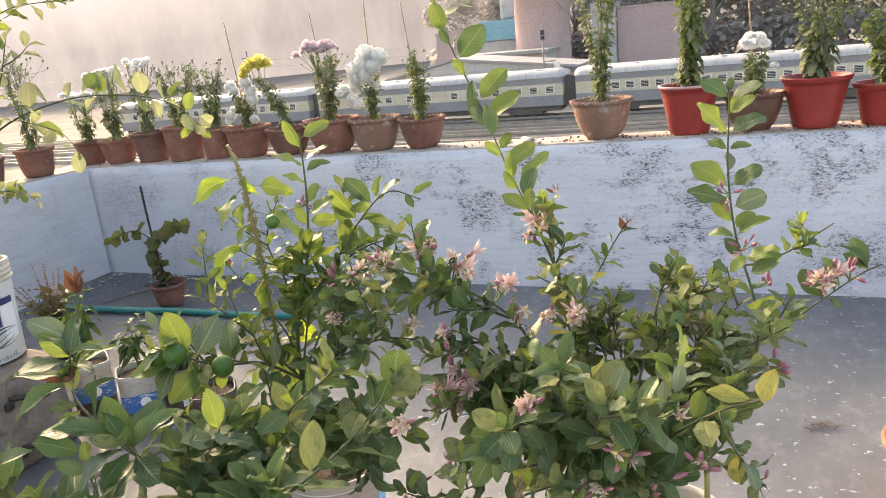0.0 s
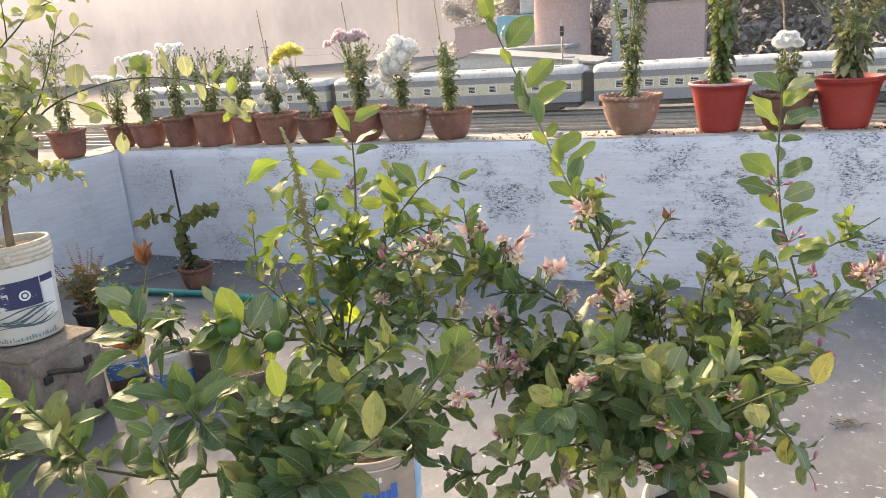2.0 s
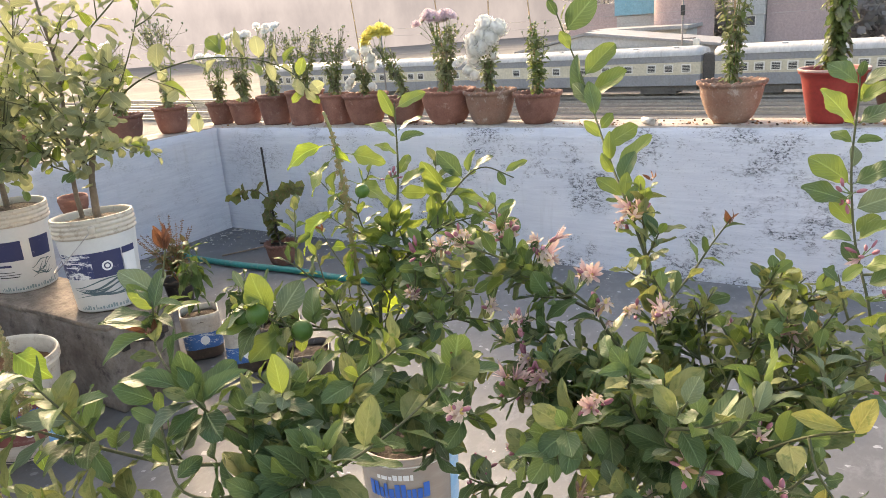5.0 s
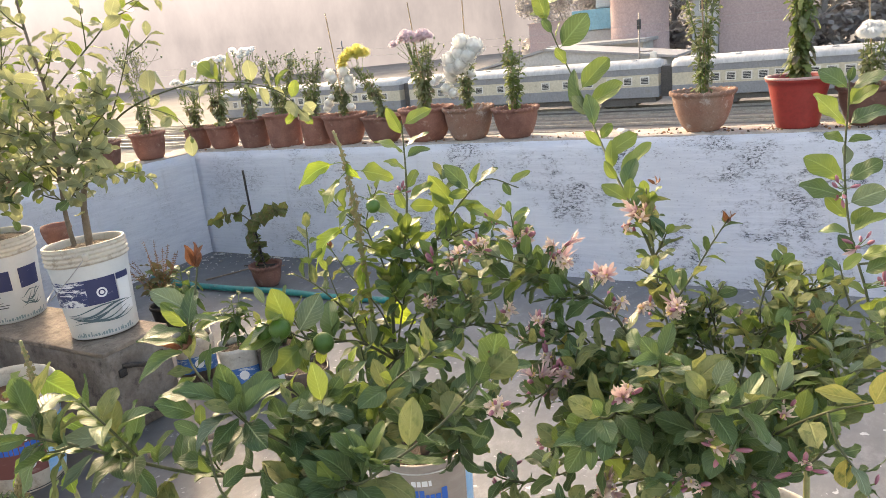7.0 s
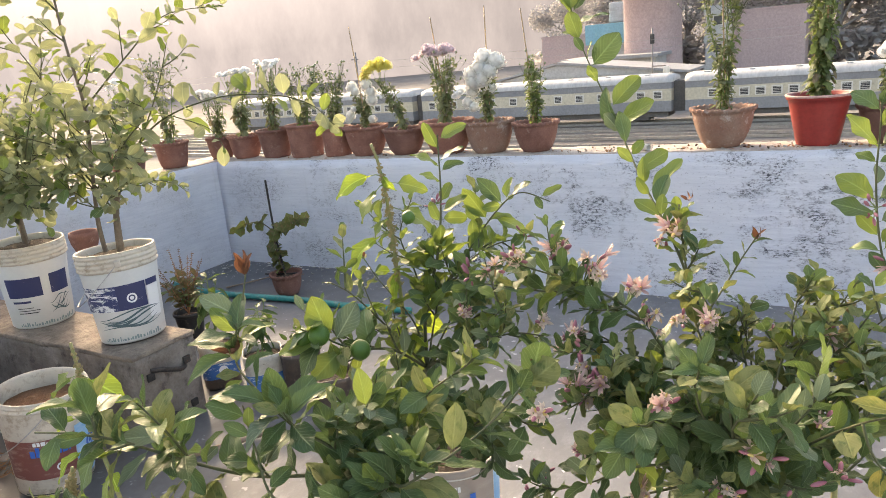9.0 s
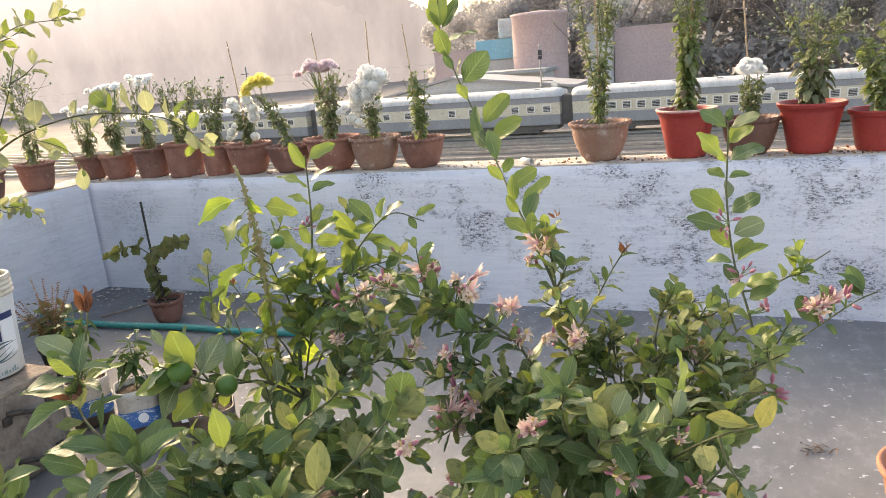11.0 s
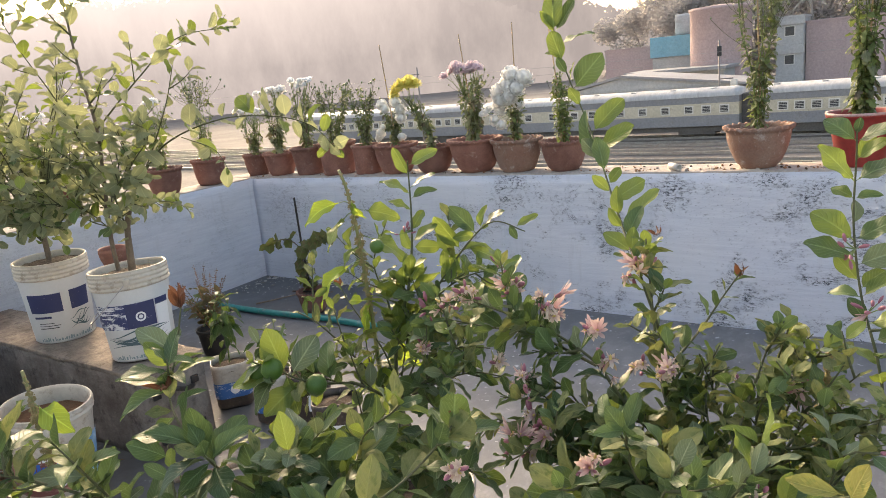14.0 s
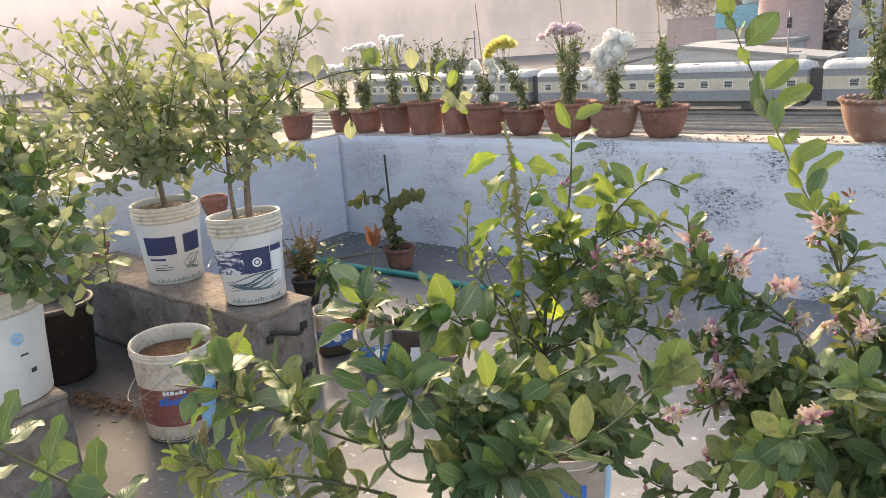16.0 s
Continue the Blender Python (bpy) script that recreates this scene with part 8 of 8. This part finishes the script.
mum("p9", 0.42, "mauve chrysanthemum in full bloom in a wide clay pot", 6, 0.07, leaf=0.032, density=14, skirt=(66, 0.051, 0.7), flowers=cluster("mauve", 14, 0.02, 0.45, 0.10, 0.025, 0.046, 9) + [("mauve", -0.17, -0.02, 0.41, 0.042), ("mauve", -0.12, -0.02, 0.43, 0.04)], buds=34, cane=(-0.06, 0.645), seed=9, reach=1.0)
mum("p10", 0.30, "white pompom chrysanthemum heavy with bloom in a grey pot", 4, 0.035, leaf=0.032, density=10, skirt=(12, 0.041, 0.8), flowers=(("white", 0.02, -0.05, 0.39, 0.066), ("white", 0.09, -0.04, 0.36, 0.07), ("white", 0.0, -0.06, 0.33, 0.066), ("white", 0.06, -0.07, 0.31, 0.06), ("white", -0.06, -0.05, 0.30, 0.066), ("white", -0.05, -0.06, 0.25, 0.06), ("white", 0.01, -0.07, 0.27, 0.06), ("white", -0.07, -0.04, 0.20, 0.05), ("daisy", -0.15, -0.04, 0.20, 0.05), ("daisy", -0.19, -0.03, 0.18, 0.042), ("white", -0.10, -0.05, 0.14, 0.045), ("white", -0.06, -0.06, 0.11, 0.04), ("white", 0.06, 0.02, 0.37, 0.055), ("white", 0.04, -0.02, 0.22, 0.04)), cane=(0.015, 0.68), seed=10)
mum("p11", 0.41, G, 4, 0.04, leaf=0.034, density=20, skirt=(18, 0.041, 0.5), buds=12, cane=(-0.06, 0.66), fresh=True, seed=11)
mum("p12", 0.74, "tall slender chrysanthemum with many buds in a limed pot", 7, 0.085, leaf=0.032, density=26, low=0.05, buds=50, skirt=(39, 0.041, 0.5), cane=(-0.02, 0.85), seed=12, twist=0.8, reach=0.5, side=5)
mum("p13", 0.70, "tall dense green chrysanthemum in a red plastic pot", 6, 0.055, leaf=0.034, density=22, low=0.02, buds=40, skirt=(93, 0.070, 0.62), cane=(0.03, 0.95), fresh=True, seed=13, reach=0.9)
mum("p14", 0.24, "single white chrysanthemum tied to a cane in a brown pot", 5, 0.045, leaf=0.026, density=14, flowers=(("dome", -0.041, -0.04, 0.26, 0.040), ("dome", -0.007, -0.06, 0.255, 0.040), ("dome", -0.022, -0.02, 0.285, 0.040), ("dome", 0.015, -0.03, 0.28, 0.040), ("dome", 0.041, -0.03, 0.25, 0.035), ("daisy", 0.085, -0.03, 0.15, 0.03)), cane=(-0.06, 0.78), seed=14)
mum("p15", 0.52, "budding chrysanthemum with drooping lower leaves in a red pot", 9, 0.085, leaf=0.032, density=12, low=0.02, buds=60, skirt=(96, 0.074, 0.55), seed=15, reach=1.3)
mum("p16", 0.42, "fresh green chrysanthemum in a red plastic pot", 5, 0.08, leaf=0.045, density=12, buds=16, skirt=(39, 0.066, 0.7), cane=(0.02, 0.62), fresh=True, seed=16)
mum("w1", 0.62, "tall sparse chrysanthemum with buds on the corner parapet", 6, 0.09, leaf=0.03, density=15, buds=60, seed=17, at=(-3.935, 3.74, WY + 0.15), skirt=(24, 0.049, 0.4))
mum("w2", 0.42, "chrysanthemum with a few white heads on the side parapet", 5, 0.08, leaf=0.032, density=14, flowers=cluster("daisy", 4, 0.02, 0.45, 0.05, 0.03, 0.045, 18), buds=22, seed=18, at=(-3.935, 3.36, WY + 0.15), skirt=(21, 0.049, 0.5))
mum("w3", 0.42, "leafy chrysanthemum on the side parapet", 5, 0.10, leaf=0.032, density=14, flowers=cluster("daisy", 5, 0, 0.45, 0.08, 0.03, 0.05, 19), buds=18, seed=19, at=(-3.935, 2.60, WY + 0.15), skirt=(21, 0.049, 0.5))
mum("w4", 0.46, "leafy chrysanthemum on the side parapet", 5, 0.10, leaf=0.032, density=14, flowers=cluster("daisy", 6, 0, 0.45, 0.1, 0.03, 0.05, 20), buds=12, seed=20, at=(-3.935, 1.75, WY + 0.15), skirt=(21, 0.049, 0.5))

# ---- vine in the small pot, chillies, basil ----
pv = Plant("grape_vine", (-2.775, 3.46, 0.11), "small vine trained up an iron rod in a clay pot", "vine plant", 61)
rod = [Vector(q) for q in smooth_path([(-2.775, 3.46, 0.10), (-2.912, 3.560, 0.380), (-2.943, 3.580, 0.706)], 0.05)]
v, f = tube([pv.inv @ q for q in rod], 0.007, 0.007, 7)
link("support_rod", mesh_of("support_rod", v, f, IRON), pv.root, label="leaning iron support rod")
V = ((LEAF_VINE, 1),)
pv.stem([(-2.775, 3.46, 0.11), (-2.876, 3.520, 0.248), (-2.875, 3.530, 0.389), (-2.734, 3.530, 0.446), (-2.592, 3.520, 0.486)], 0.006, 0.003, BARK_GREY, leaves=46, start=0.08, size=0.064, kinds=VINE, mats=V, out=80, up=-0.9)
pv.stem([(-2.870, 3.530, 0.371), (-2.985, 3.520, 0.442), (-3.104, 3.500, 0.426), (-3.195, 3.500, 0.387)], 0.004, 0.002, BARK_GREY, leaves=14, start=0.3, size=0.07, kinds=VINE, mats=V, out=80, up=-0.9)
pv.finish(300)


def chilli(x, y, z, h, seed, name="chilli_plant", label="young dark-leaved chilli plant in a cut plastic jar", mats=((LEAF_CHILI, 1),), size=0.075, group="young chilli plants"):
    pl = Plant(name, (x, y, z), label, "chilli plant" if name == "chilli_plant" else "herb", seed, group)
    b = Vector((x, y, z))
    pl.stem([b, b + Vector((0.01, 0, h * 0.5)), b + Vector((0.0, 0.01, h))], 0.004, 0.002, STEM, "stem", leaves=16, start=0.3, size=size, kinds=NARROW, mats=mats, out=95, up=-0.5)
    for k in range(4):
        a = 1.6 * k + seed
        t = b + Vector((0.05 * math.cos(a), 0.05 * math.sin(a), h * (0.7 + 0.1 * k)))
        pl.stem([b + Vector((0.008, 0, h * 0.45)), b.lerp(t, 0.7) + Vector((0, 0, 0.02)), t], 0.0025, 0.0015, STEM, "stem", leaves=7, start=0.3, size=size * 0.9, kinds=NARROW, mats=mats, out=95, up=-0.5)
    pl.finish(300)


chilli(-2.203, 2.329, 0.18, 0.34, 71, size=0.11)
chilli(-1.904, 2.309, 0.18, 0.24, 72, size=0.095)
chilli(-1.750, 2.379, 0.18, 0.10, 73)
flower_pot(-2.83, 2.72, 0.0, 0.085, 0.06, 0.15, BLACK_PLASTIC, "black nursery pot standing behind the bench", False)
pl = Plant("basil", (-2.83, 2.72, 0.13), "half-dry basil plant with reddish seed stalks", "herb", 75)
for k in range(14):
    a, q = k * 2.4, 0.05 + 0.09 * ((k * 7) % 5) / 5
    b0 = Vector((-2.83, 2.72, 0.13))
    t = b0 + Vector((1.5 * q * math.cos(a), 1.5 * q * math.sin(a), 0.26 + 0.12 * ((k * 3) % 4) / 4))
    path = pl.stem([b0, b0.lerp(t, 0.5) + Vector((0, 0, 0.02)), t], 0.002, 0.001, DRY, "stem", leaves=9, start=0.15, end=0.65, size=0.058, kinds=CITRUS, mats=((LEAF_BASIL, 3), (LEAF_MUM_FRESH, 1)))
    s = Soup()
    for i in range(60):
        p = path[int((0.6 + 0.4 * pl.r.random()) * (len(path) - 1))]
        s.add(ICO, pl.loc(Matrix.Translation(p + Vector((pl.r.gauss(0, 0.004), pl.r.gauss(0, 0.004), 0))) @ Matrix.Scale(pl.r.uniform(0.0015, 0.003), 4)))
    link("seed_stalk", s.mesh("seed_stalk", [DRY]), pl.root, kind="stuff")
pl.finish(300)
flower_pot(-3.02, 2.45, 0.0, 0.12, 0.09, 0.20, BLACK_PLASTIC, "black nursery pot standing behind the bench", False)
chilli(-3.02, 2.45, 0.17, 0.36, 78, "pepper_plant", "dark-leaved pepper plant behind the bench", size=0.10, group="")

# small red-flowered plant at the far end of the bench
flower_pot(-3.58, 1.93, BH, 0.075, 0.052, 0.10, CLAY, "small clay pot on the cement bench holding a red-flowered plant")
PETAL_RED = petal_mat("red_petal", (0.50, 0.03, 0.05), (0.66, 0.07, 0.08))
RED_HEAD = joined("flower", [petal_ring(5, 1.0, 0.9, 0.35, -0.1), dome(0.15, 0.2, 0.1)], [PETAL_RED, ANTHER])
b0 = Vector((-3.58, 1.93, BH + 0.07))
pr = Plant("crown_of_thorns", b0, "small plant with red flowers in a clay pot on the bench", "flowering plant", 83)
for tip in ((-3.63, 1.83, 0.545), (-3.55, 1.86, 0.53), (-3.66, 1.90, 0.56), (-3.52, 1.95, 0.55)):
    tip = Vector(tip)
    pr.stem([b0, b0.lerp(tip, 0.5) + Vector((0, 0, 0.02)), tip], 0.004, 0.003, BARK_GREY, leaves=7, start=0.3, size=0.045, mats=((LEAF, 2), (LEAF_YOUNG, 1)))
    for k in range(4):
        p = tip + Vector((pr.r.gauss(0, 0.012), pr.r.gauss(0, 0.012), 0.008 + 0.006 * pr.r.random()))
        link("flower", RED_HEAD, pr.root, pr.loc(Matrix.Translation(p) @ pose(0, 0, 0, pr.r.uniform(-10, 50), pr.r.uniform(-30, 30), 0) @ Matrix.Scale(0.012, 4)))
pr.finish(300)
